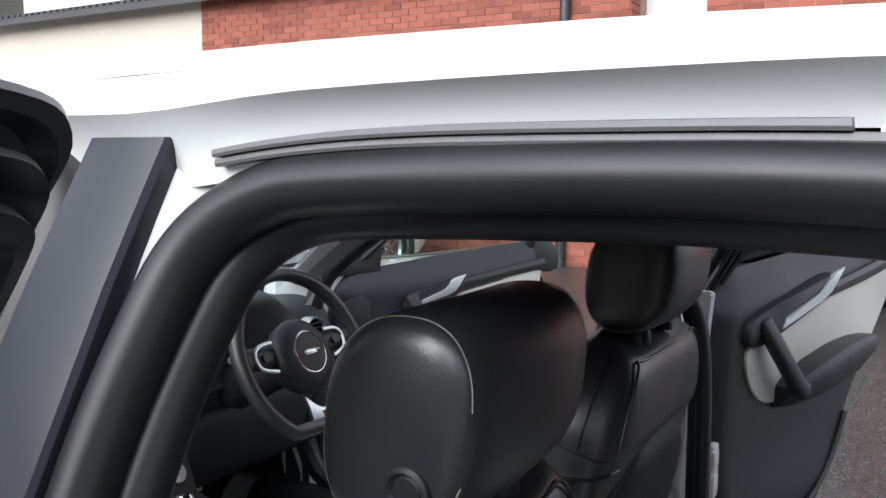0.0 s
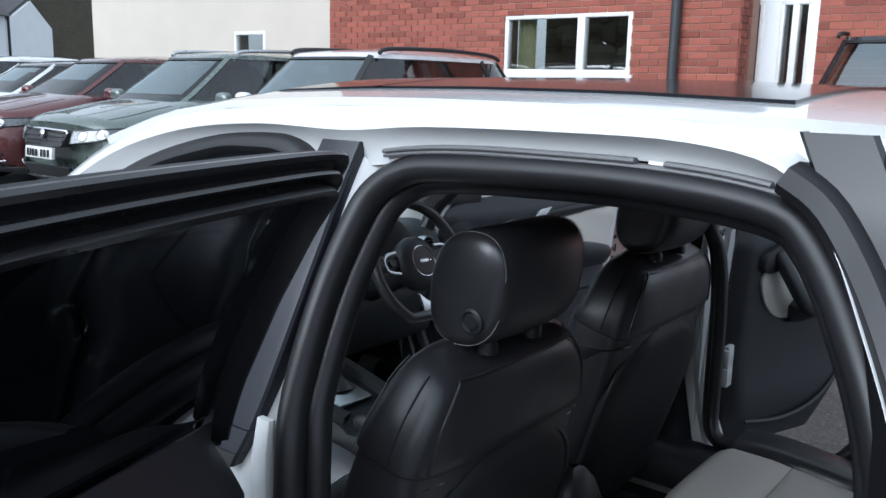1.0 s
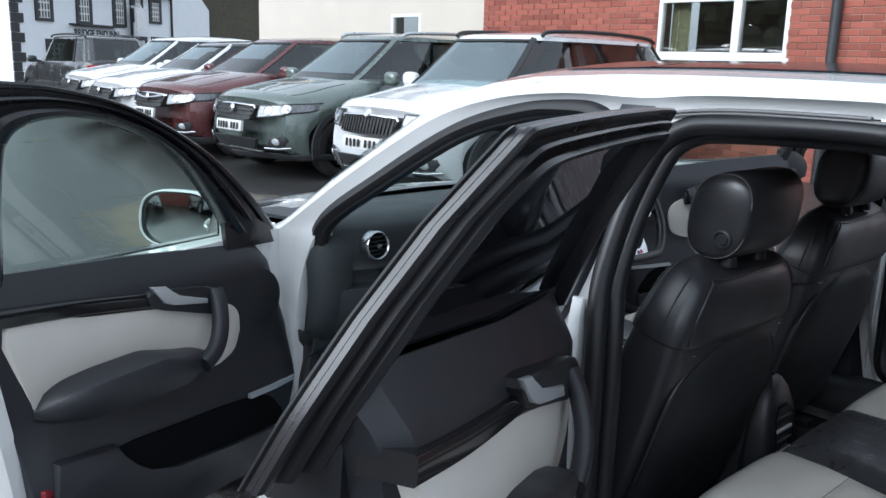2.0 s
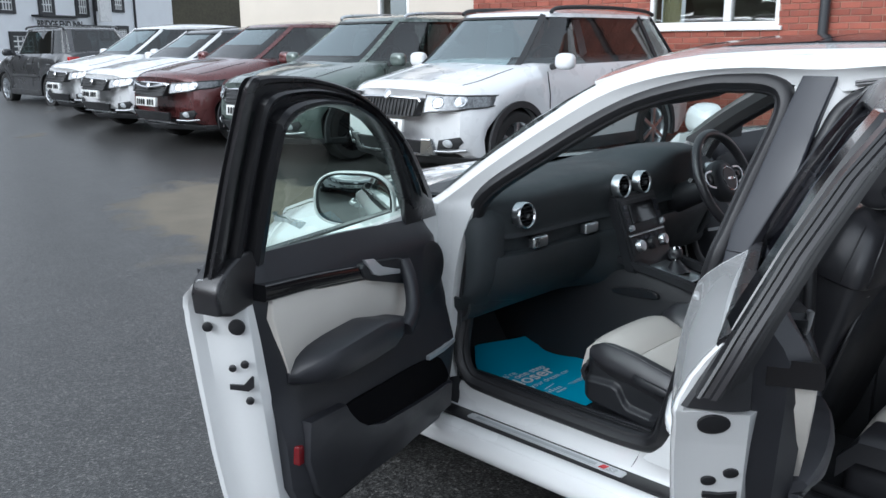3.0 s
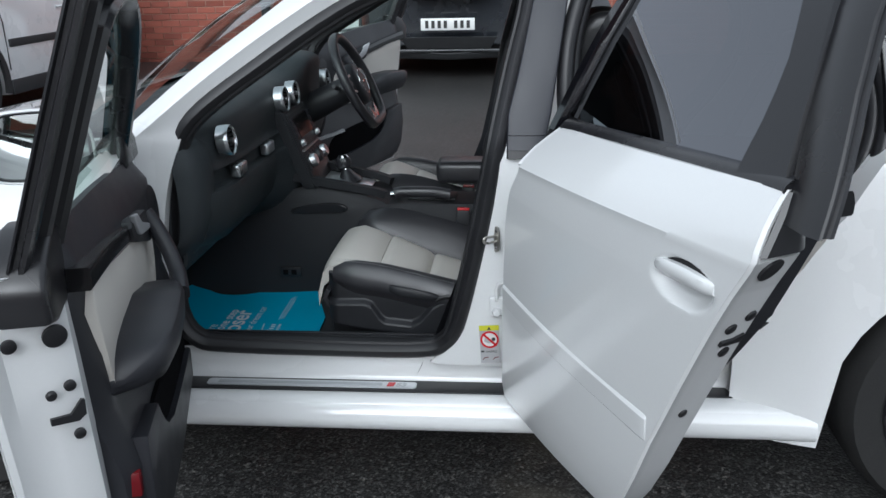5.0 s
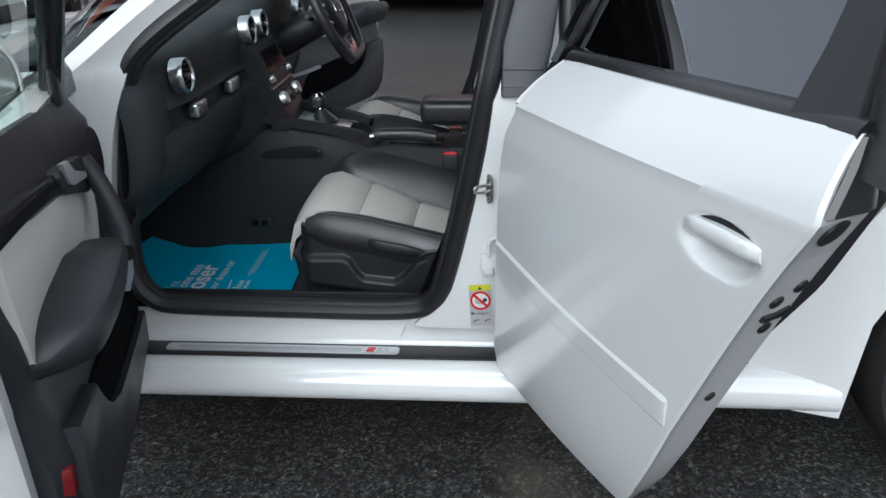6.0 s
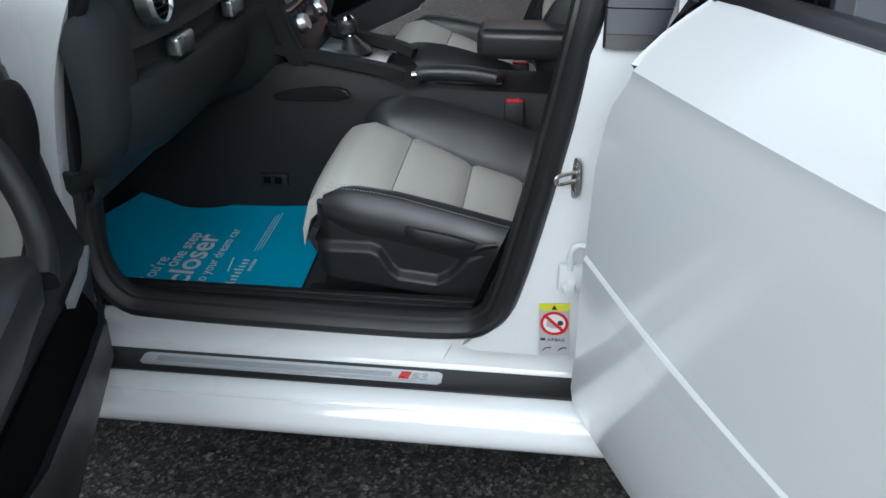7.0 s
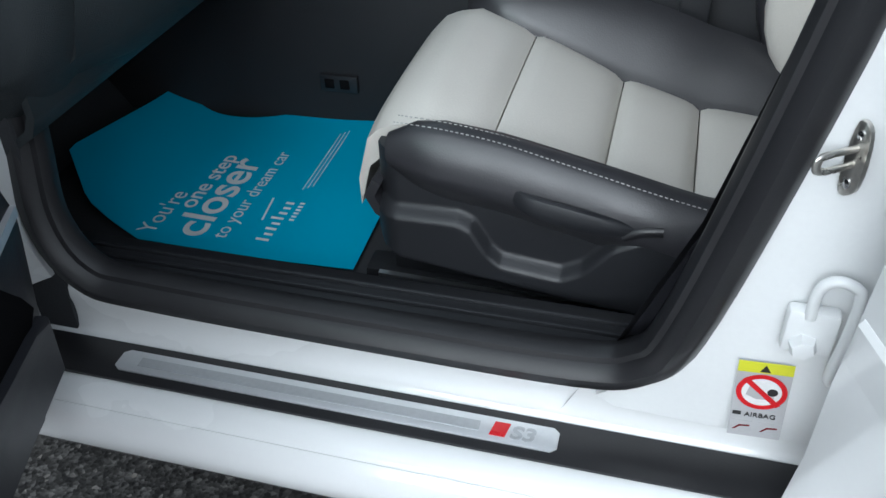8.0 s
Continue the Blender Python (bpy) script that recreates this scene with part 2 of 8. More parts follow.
def asphalt():
    m = bpy.data.materials.new("damp_asphalt")
    m.use_nodes = True
    n, l = m.node_tree.nodes, m.node_tree.links
    p = n["Principled BSDF"]
    co = n.new("ShaderNodeTexCoord")
    vor, wet, stain = n.new("ShaderNodeTexVoronoi"), n.new("ShaderNodeTexNoise"), n.new("ShaderNodeTexNoise")
    vor.inputs["Scale"].default_value = 145.0
    wet.inputs["Scale"].default_value, wet.inputs["Detail"].default_value = 0.55, 4.0
    stain.inputs["Scale"].default_value, stain.inputs["Detail"].default_value = 3.0, 8.0
    for t in (vor, wet, stain):
        l.new(co.outputs["Object"], t.inputs["Vector"])
    stone = n.new("ShaderNodeValToRGB")
    stone.color_ramp.elements[0].color = (0.016, 0.016, 0.018, 1)
    stone.color_ramp.elements[1].color = (0.36, 0.34, 0.30, 1)
    for at, v in ((0.46, 0.042), (0.64, 0.085), (0.78, 0.15)):
        stone.color_ramp.elements.new(at).color = (v, v * 0.985, v * 0.96, 1)
    bw = n.new("ShaderNodeRGBToBW")
    l.new(vor.outputs["Color"], bw.inputs[0])
    # coarser chippings and grit among the fine ones
    chip = n.new("ShaderNodeTexVoronoi")
    chip.inputs["Scale"].default_value = 75.0
    l.new(co.outputs["Object"], chip.inputs["Vector"])
    cw, blend = n.new("ShaderNodeRGBToBW"), n.new("ShaderNodeMix")
    l.new(chip.outputs["Color"], cw.inputs[0])
    blend.inputs["Factor"].default_value = 0.26
    l.new(bw.outputs[0], blend.inputs["A"])
    l.new(cw.outputs[0], blend.inputs["B"])
    l.new(blend.outputs["Result"], stone.inputs[0])
    dry = n.new("ShaderNodeMapRange")
    dry.inputs["From Min"].default_value, dry.inputs["From Max"].default_value = 0.64, 0.74
    l.new(wet.outputs["Fac"], dry.inputs["Value"])
    # one dry patch with a ragged edge
    far = n.new("ShaderNodeVectorMath")
    shift = n.new("ShaderNodeVectorMath")
    shift.operation = "SUBTRACT"
    shift.inputs[1].default_value = (-5.0, 1.55, 0)
    far.operation = "MULTIPLY"
    far.inputs[1].default_value = (0.50, 0.95, 0)
    l.new(co.outputs["Object"], shift.inputs[0])
    l.new(shift.outputs[0], far.inputs[0])
    long = n.new("ShaderNodeVectorMath")
    long.operation = "LENGTH"
    l.new(far.outputs[0], long.inputs[0])
    rag = n.new("ShaderNodeMath")
    rag.operation = "MULTIPLY_ADD"
    rag.inputs[1].default_value = 0.8
    l.new(stain.outputs["Fac"], rag.inputs[0])
    l.new(long.outputs["Value"], rag.inputs[2])
    patch = n.new("ShaderNodeMapRange")
    patch.inputs["From Min"].default_value, patch.inputs["From Max"].default_value = 1.45, 1.25
    l.new(rag.outputs[0], patch.inputs["Value"])
    both_dry = n.new("ShaderNodeMath")
    both_dry.operation = "MAXIMUM"
    l.new(dry.outputs[0], both_dry.inputs[0])
    l.new(patch.outputs[0], both_dry.inputs[1])
    dry = both_dry
    pale = n.new("ShaderNodeMix")
    pale.data_type = "RGBA"
    pale.inputs["B"].default_value = (0.245, 0.212, 0.160, 1)
    fac = n.new("ShaderNodeMath")
    fac.operation = "MULTIPLY"
    fac.inputs[1].default_value = 0.8
    l.new(dry.outputs[0], fac.inputs[0])
    l.new(fac.outputs[0], pale.inputs["Factor"])
    l.new(stone.outputs[0], pale.inputs["A"])
    shade = n.new("ShaderNodeMix")
    shade.data_type = "RGBA"
    shade.blend_type = "MULTIPLY"
    shade.inputs["Factor"].default_value = 0.5
    l.new(pale.outputs["Result"], shade.inputs["A"])
    l.new(stain.outputs["Fac"], shade.inputs["B"])
    l.new(shade.outputs["Result"], p.inputs["Base Color"])
    rr = n.new("ShaderNodeMapRange")
    rr.inputs["To Min"].default_value, rr.inputs["To Max"].default_value = 0.34, 0.85
    l.new(dry.outputs[0], rr.inputs["Value"])
    l.new(rr.outputs[0], p.inputs["Roughness"])
    b = n.new("ShaderNodeBump")
    b.inputs["Strength"].default_value, b.inputs["Distance"].default_value = 0.7, 0.0022
    l.new(vor.outputs["Distance"], b.inputs["Height"])
    l.new(b.outputs[0], p.inputs["Normal"])
    return m


ASPHALT = asphalt()
bm = B()
ys_ = [-400, -60, -20, -8, -4, -2, 0, 0.9, 2, 4, 6, 8, 12, 30, 80, 400]
xs_ = [-400, -80, -30, -14, -8, -4, -2, 0, 2, 6, 14, 40, 400]
loft(bm, [[(x, y, rise(y)) for x in xs_] for y in ys_])
tagged(part("ground", bm, ASPHALT), "dark damp asphalt car park with paler dry patches", "ground", kind="structure")

def brick_mat(name, source):
    """Brick whose tone differs from one brick to the next."""
    m = mat(name, (0.29, 0.090, 0.062), 0.85, vary=0.22, scale=9, fine=90, bump=0.8)
    n, l = m.node_tree.nodes, m.node_tree.links
    p = n["Principled BSDF"]
    old = p.inputs["Base Color"].links[0].from_socket
    if source == "object":
        rnd = n.new("ShaderNodeObjectInfo").outputs["Random"]
    else:
        rnd = n.new("ShaderNodeNewGeometry").outputs["Random Per Island"]
    ramp = n.new("ShaderNodeValToRGB")
    ramp.color_ramp.elements[0].color = (0.68, 0.60, 0.58, 1)
    ramp.color_ramp.elements[1].color = (1.16, 1.12, 1.10, 1)
    e = ramp.color_ramp.elements.new(0.3)
    e.color = (0.9, 0.85, 0.85, 1)
    l.new(rnd, ramp.inputs[0])
    mul = n.new("ShaderNodeVectorMath")
    mul.operation = "MULTIPLY"
    l.new(old, mul.inputs[0])
    l.new(ramp.outputs[0], mul.inputs[1])
    l.new(mul.outputs[0], p.inputs["Base Color"])
    return m


BRICK, BRICK_FAR = brick_mat("red_brick", "object"), brick_mat("red_brick_far", "island")
MORTAR = mat("mortar", (0.36, 0.22, 0.17), 0.9, vary=0.2, fine=200, bump=0.5)
CREAM = mat("cream_render", (0.57, 0.515, 0.445), 0.9, vary=0.07, scale=2, fine=70, bump=1.0)
WHITEWASH = mat("white_render", (0.88, 0.90, 0.92), 0.9, vary=0.06, scale=2, fine=60, bump=0.6)
UPVC = mat("white_upvc", (0.78, 0.78, 0.77), 0.3, vary=0.03)
SLATE = mat("slate", (0.06, 0.06, 0.065), 0.7, vary=0.3, fine=40, bump=0.5)
PIPE = mat("grey_pipe", (0.035, 0.038, 0.042), 0.4, vary=0.15)
ROOM = mat("dim_room", (0.20, 0.19, 0.17), 0.9)
PANE = glass("window_pane", (0.80, 0.83, 0.82), ior=1.75)
CURTAIN = mat("cream_curtain", (0.55, 0.50, 0.33), 0.9, vary=0.1)

WALL_Y = 7.6


def wall(name, x0, x1, y0, y1, z0, z1, material, label, holes=()):
    """A wall with openings (x0, x1, z0, z1) cut right through."""
    bm = B()
    xs = sorted({x0, x1, *(v for h in holes for v in h[:2])})
    zs = sorted({z0, z1, *(v for h in holes for v in h[2:])})
    for a, b in zip(xs, xs[1:]):
        for c, d in zip(zs, zs[1:]):
            if any(h[0] <= a and b <= h[1] and h[2] <= c and d <= h[3] for h in holes):
                continue
            box(bm, (a, y0, c), (b, y1, d))
    bmesh.ops.remove_doubles(bm, verts=bm.verts, dist=1e-5)
    return tagged(part(name, bm, material, smooth=False), label, "wall", kind="structure")


WIN = (-5.20, -3.47, 1.60, 2.31)
wall_brick = wall("wall_north", -8.29, -2.25, WALL_Y, WALL_Y + 0.3, -0.2, 3.55, MORTAR, "red brick wall of a low building", [WIN])
wall("wall_west", -14.8, -8.29, WALL_Y + 0.03, WALL_Y + 0.33, -0.2, 3.55, CREAM, "cream rendered wall", [(-10.55, -9.78, 1.35, 2.22)])
bm = B()
prism(bm, [(WALL_Y - 0.28, 3.44), (WALL_Y + 4.0, 4.6), (WALL_Y + 4.0, 4.7), (WALL_Y - 0.28, 3.54)], -15.0, -2.10, ax=0)
for k in range(86):
    x = -15.0 + 0.15 * k
    prism(bm, [(WALL_Y - 0.29, 3.535), (WALL_Y + 4.0, 4.695), (WALL_Y + 4.0, 4.735), (WALL_Y - 0.29, 3.575)], x, x + 0.075, ax=0)
tagged(part("roof_eave", bm, SLATE, smooth=False), "grey corrugated sheet roof over the low building", "roof", kind="structure")


def window(name, x0, x1, z0, z1, y, split, label, fw=0.055):
    root = thing(name, label, "window", at=((x0 + x1) / 2, y, z0), kind="structure")
    bm = B()
    o = Vector(((x0 + x1) / 2, y, z0))
    def bx(a, b):
        box(bm, Vector(a) - o, Vector(b) - o, 0.006)
    bx((x0, y - 0.02, z1 - fw), (x1, y + 0.07, z1))
    bx((x0, y - 0.02, z0), (x1, y + 0.07, z0 + fw))
    bx((x0, y - 0.02, z0 + fw), (x0 + fw, y + 0.07, z1 - fw))
    bx((x1 - fw, y - 0.02, z0 + fw), (x1, y + 0.07, z1 - fw))
    edges = [x0 + fw]
    for s in split:
        bx((s - fw * 0.9, y - 0.03, z0 + fw), (s + fw * 0.9, y + 0.07, z1 - fw))
        edges += [s - fw * 0.9, s + fw * 0.9]
    edges.append(x1 - fw)
    part("window_frame", bm, UPVC, root)
    bm = B()
    bx((x0 - 0.05, y - 0.07, z0 - 0.05), (x1 + 0.05, y + 0.05, z0))
    part("window_sill", bm, UPVC, root)
    for a, b in zip(edges[::2], edges[1::2]):
        bm = B()
        box(bm, Vector((a, y + 0.02, z0 + fw)) - o, Vector((b, y + 0.03, z1 - fw)) - o)
        part("pane", bm, PANE, root)
    return root


window("window_1", *WIN[:2], WIN[2], WIN[3], WALL_Y + 0.02, [-4.12], "white plastic framed window with a cream curtain inside")
window("window_2", -10.55, -9.78, 1.35, 2.22, WALL_Y + 0.05, [], "small white framed window in the cream wall")
bm = B()
for x0, x1, z0, z1 in ((-5.4, -3.3, 1.4, 2.5), (-10.7, -9.6, 1.2, 2.4)):
    box(bm, (x0, WALL_Y + 1.3, z0), (x1, WALL_Y + 1.4, z1))
tagged(part("wall_inner", bm, ROOM, smooth=False), "dim room wall behind the windows", "wall", kind="structure")
bm = B()
loft(bm, [[(-5.12 + 0.012 * k, WALL_Y + 0.2 + 0.02 * math.sin(k * 1.3), z) for k in range(24)] for z in (1.62, 2.3)])
thick(bm, 0.004)
tagged(part("curtain", bm, CURTAIN), "cream curtain hanging inside the window", "curtain")
bm = B()
cyl(bm, (-2.93, WALL_Y - 0.07, 0.1), (-2.93, WALL_Y - 0.07, 3.5), 0.055)
for z in (0.9, 2.6):
    cyl(bm, (-2.93, WALL_Y - 0.07, z), (-2.93, WALL_Y - 0.07, z + 0.09), 0.068)
    box(bm, (-3.02, WALL_Y - 0.02, z + 0.02), (-2.84, WALL_Y, z + 0.07))
tagged(part("drainpipe", bm, PIPE), "dark grey plastic drainpipe on a brick wall", "drainpipe")
# recessed entrance
wall("wall_return", -2.45, -2.25, WALL_Y + 0.3, WALL_Y + 0.55, -0.2, 3.55, MORTAR, "brick return of the recessed entrance")
wall("wall_recess", -3.2, -1.10, WALL_Y + 0.55, WALL_Y + 0.85, -0.2, 3.9, WHITEWASH, "white rendered wall in the recess", [(-2.47, -2.19, 0.25, 2.42), (-2.02, -1.70, 1.45, 2.40)])
wall_east = wall("wall_east", -1.54, 3.0, WALL_Y + 0.25, WALL_Y + 0.54, -0.2, 3.9, MORTAR, "red brick wall of a low building")
window("door_1", -2.47, -2.19, 0.27, 2.42, WALL_Y + 0.57, [-2.33], "white plastic glazed door", 0.05)
window("window_3", -2.02, -1.70, 1.45, 2.40, WALL_Y + 0.57, [-1.86], "narrow white glazed window", 0.04)
bm = B()
box(bm, (-2.9, WALL_Y + 1.5, 0.2), (-1.2, WALL_Y + 1.6, 3.0))
tagged(part("wall_hall", bm, ROOM, smooth=False), "dim hall wall behind the glazed door", "wall", kind="structure")

# the far inn, white with black dressings
inn = thing("inn_building", "white rendered inn with black window surrounds and slate roof", "building", m=pose(-33.5, 11.0, 0.4, 0, 0, 122))
# in its own axes x runs along the front, -y faces the car park
BLACKP = mat("black_paint", (0.02, 0.02, 0.022), 0.5)
FOLIAGE = mat("hedge_foliage", (0.085, 0.100, 0.060), 0.9, vary=0.5, scale=1.2, fine=9)
WOODS = mat("dark_woods", (0.045, 0.042, 0.030), 0.95, vary=0.5, scale=0.6, fine=6)
INN_WINS = [(-1.9, 2.2, 0.62, 1.1), (0.35, 2.2, 0.62, 1.1), (2.6, 2.2, 0.58, 1.1), (3.9, 2.45, 0.42, 0.85), (5.2, 2.45, 0.60, 0.78), (-1.2, 0.55, 1.1, 0.75), (3.0, 0.95, 0.60, 0.65), (4.1, 1.25, 0.45, 0.34), (5.35, 1.25, 0.70, 0.36)]
bm = B()
box(bm, (-3.6, 0.0, -1.0), (6.3, 8.0, 3.55))
part("wall", bm, WHITEWASH, inn, smooth=False)
bm = B()
prism(bm, [(6.3, -1.0), (6.3, 3.3), (8.2, 4.3), (9.8, 3.2), (9.8, -1.0)], -0.05, 8.0, ax=1)
part("gable_wall", bm, WHITEWASH, inn, "white gable end", smooth=False)
bm = B()
prism(bm, [(6.25, 3.32), (8.2, 4.34), (9.9, 3.18), (9.95, 3.26), (8.2, 4.46), (6.25, 3.44)], 0.05, 8.2, ax=1)
part("gable_roof", bm, SLATE, inn, "slate roof over the gable", smooth=False)
bm = B()
prism(bm, [(-0.35, 3.50), (8.35, 3.50), (4.0, 6.0)], -3.9, 6.28, ax=0)
part("roof", bm, SLATE, inn, "slate roof", smooth=False)
for x, z, w, h in INN_WINS:
    bm = B()
    for a, b in (((x - w / 2 - 0.16, z - 0.12), (x + w / 2 + 0.16, z)), ((x - w / 2 - 0.16, z + h), (x + w / 2 + 0.16, z + h + 0.16)), ((x - w / 2 - 0.16, z), (x - w / 2, z + h)), ((x + w / 2, z), (x + w / 2 + 0.16, z + h))):
        box(bm, (a[0], -0.06, a[1]), (b[0], 0.0, b[1]))
    wn_ = part("window", bm, BLACKP, inn, "black window surround", smooth=False)
    bm = B()
    box(bm, (x - w / 2, -0.012, z), (x + w / 2, -0.004, z + h))
    part("pane", bm, mat("inn_pane", (0.05, 0.055, 0.06), 0.1), wn_, smooth=False)
    bm = B()
    for k in range(5):
        box(bm, (x - w / 2 + w * k / 4 - 0.025, -0.035, z), (x - w / 2 + w * k / 4 + 0.025, -0.012, z + h))
    for k in range(5):
        box(bm, (x - w / 2, -0.034, z + h * k / 4 - 0.025), (x + w / 2, -0.013, z + h * k / 4 + 0.025))
    part("glazing_bar", bm, UPVC, wn_, smooth=False)
for k in range(11):
    bm = B()
    wq = 0.62 if k % 2 else 0.40
    box(bm, (-3.62, -0.05, -0.4 + 0.34 * k), (-3.62 + wq, 0.0, -0.06 + 0.34 * k - 0.02))
    part("quoin", bm, BLACKP, inn, "black corner stone", smooth=False)
bm = B()
box(bm, (-0.45, -0.08, 1.55), (2.15, 0.0, 1.98))
sg = part("sign_board", bm, WHITEWASH, inn, "white sign board with black letters", smooth=False)
text_on("sign_words", "BRIDGE END INN", 0.36, Matrix.Translation((-0.38, -0.085, 1.63)) @ Matrix.Rotation(radians(90), 4, "X"), BLACKP, sg, "black sign lettering", bold=0.012, depth=0.004)
bm = B()
box(bm, (-0.55, -0.5, 2.02), (2.25, 0.0, 2.08))
part("sign_ledge", bm, BLACKP, inn, smooth=False)
bm = B()
box(bm, (0.35, -0.7, 1.15), (1.6, 0.0, 1.45))
box(bm, (0.5, -0.03, -0.6), (1.45, 0.0, 1.15))
part("porch", bm, BLACKP, inn, "dark porch over the door", smooth=False)
for x in (6.4, 3.35):
    bm = B()
    cyl(bm, (x, -0.08, -0.5), (x, -0.08, 3.5), 0.06, n=8)
    part("downpipe", bm, BLACKP, inn)
bm = B()
box(bm, (2.95, -0.6, 1.9), (3.75, -0.5, 2.9))
box(bm, (3.3, -0.55, 2.9), (3.4, 0.0, 3.0))
part("hanging_sign", bm, UPVC, inn, "small hanging sign", smooth=False)
# low cottage beside the inn and the wooded slope behind
cot = thing("cottage", "low white cottage with slate roof", "house", m=pose(-41.0, 9.0, 0.3, 0, 0, 116))
bm = B()
box(bm, (-5.0, 0, -1.0), (0.4, 5, 1.7))
part("wall", bm, WHITEWASH, cot, smooth=False)
bm = B()
prism(bm, [(-0.4, 1.7), (5.4, 1.7), (2.5, 4.6)], -5.3, 0.8, ax=0)
part("roof", bm, SLATE, cot, "slate roof", smooth=False)
bm = B()
box(bm, (-2.6, -0.05, 0.2), (-1.0, 0.02, 1.3))
part("window", bm, UPVC, cot, "white window", smooth=False)
bm = B()
for k in range(3):
    for j in range(2):
        box(bm, (-2.5 + 0.5 * k, -0.06, 0.28 + 0.5 * j), (-2.1 + 0.5 * k, -0.04, 0.70 + 0.5 * j))
part("pane", bm, mat("cottage_pane", (0.06, 0.065, 0.07), 0.1), cot, smooth=False)
bm = B()
rows = []
rng = random.Random(4)
for k in range(60):
    a = radians(146.5 + 1.5 * k)
    d = 75
    rows.append([(d * math.cos(a), d * math.sin(a), -1), (d * math.cos(a), d * math.sin(a), 9 + 3 * rng.random()), ((d + 14) * math.cos(a), (d + 14) * math.sin(a), 17 + 5 * rng.random())])
loft(bm, rows)
tagged(part("wooded_hillside", bm, WOODS), "dark brown-green wooded slope in the distance", "hillside", kind="stuff")

# a dark belt of trees behind the road side, seen in the mirrors only
bm = B()
rng = random.Random(9)
for k in range(150):
    x = -26 + 52 * k / 149 + rng.uniform(-0.3, 0.3)
    for j in range(10):
        blob(bm, (x + rng.uniform(-0.6, 0.6), -21 + rng.uniform(-1.4, 1.4), 0.3 + 0.58 * j + rng.uniform(-0.4, 0.5)), (rng.uniform(0.3, 0.8), rng.uniform(0.3, 0.8), rng.uniform(0.25, 0.6)), 0.9, 6, 4)
tagged(part("tree_belt", bm, FOLIAGE, smooth=False), "dark belt of trees along the car park", "trees", kind="stuff")

# brick return at the recess
bm = B()
for k in range(44):
    z = 0.2 + 0.075 * k
    for y0_, y1_ in (((0.004, 0.104), (0.114, 0.296)) if k % 2 else ((0.004, 0.184), (0.194, 0.296))):
        box(bm, (-2.26, WALL_Y + y0_, z), (-2.235, WALL_Y + y1_, z + 0.065))
ret = part("return_bricks", bm, BRICK_FAR, wall_brick, smooth=False)
tagged(ret, kind="stuff")

# ---- the open-doored hatchback ----
car = thing("hatchback_car", "white five-door hatchback with its doors open and two-tone leather seats", "car")


def yf(z):
    """Half width of the pillars and roof rail at a height."""
    return 0.79 if z < 0.9 else 0.79 - (z - 0.9) * 0.375


def spl(pts, x):
    """Linear value at x."""
    return float(np.interp(x, [p[0] for p in pts], [p[1] for p in pts]))


RIGHT_LIFT = 0.07


def both(name, make, material, label="", parent=car, angle=40, lift=True):
    """A part on the left side and its mirror image on the right."""
    for s in (-1, 1):
        bm = B()
        make(bm)
        if s > 0:
            flip_y(bm)
            if lift:
                for v in bm.verts:
                    v.co.z += RIGHT_LIFT * min(1.0, max(0.0, (1.42 - v.co.z) / 0.45))
        part(name, bm, material, parent, label, angle=angle)


FRONT_LOOP = [(-0.70, 0.408), (-0.40, 0.402), (-0.185, 0.404), (-0.118, 0.430), (-0.088, 0.50), (-0.040, 0.70), (0.004, 0.92), (0.020, 1.0), (0.047, 1.12), (0.079, 1.25), (0.078, 1.305), (0.045, 1.330),
              (-0.03, 1.334), (-0.139, 1.323), (-0.331, 1.263), (-0.561, 1.12), (-0.725, 1.0), (-0.785, 0.90), (-0.815, 0.75), (-0.828, 0.60), (-0.822, 0.49), (-0.780, 0.425)]
REAR_LOOP = [(0.30, 0.395), (0.48, 0.40), (0.575, 0.43), (0.65, 0.53), (0.735, 0.67), (0.83, 0.78), (0.890, 0.88), (0.918, 1.0), (0.900, 1.12), (0.850, 1.23), (0.80, 1.302), (0.755, 1.330),
             (0.656, 1.343), (0.52, 1.347), (0.33, 1.341), (0.262, 1.330), (0.214, 1.298), (0.190, 1.245), (0.170, 1.15), (0.166, 1.03), (0.184, 0.94), (0.194, 0.80), (0.196, 0.55), (0.205, 0.45), (0.24, 0.405)]


def yl(z):
    """Half width of the door seals."""
    if z < 0.5:
        return 0.745 + 0.03 * max(0.0, (z - 0.38) / 0.12)
    return 0.775 if z < 0.9 else yf(z) - 0.012


def deep(x, z):
    """How far the seal sits in at the foot of the windscreen pillar."""
    return 0.055 * spl([(0.42, 0), (0.55, 1), (0.88, 1), (1.0, 0)], z) if x < -0.70 else 0.0


def seal(loop, wide=1.0):
    def make(bm):
        path = crv([(x, -yl(z) + deep(x, z), z) for x, z in loop], 5, closed=True)
        sec = [(-0.030, 0.002), (-0.028, -0.012), (-0.018, -0.023), (-0.004, -0.026), (0.006, -0.020), (0.010, -0.012), (0.016, -0.010), (0.021, 0.0), (0.019, 0.014), (0.006, 0.026), (-0.020, 0.026), (-0.029, 0.016)]
        if wide > 1:
            sweep(bm, path, [(a + 0.010, b - 0.002) for a, b in ring(0.020, 20, 0.023)], (0, 1, 0), closed=True)
        else:
            sweep(bm, path, sec, (0, 1, 0), closed=True)
    return make


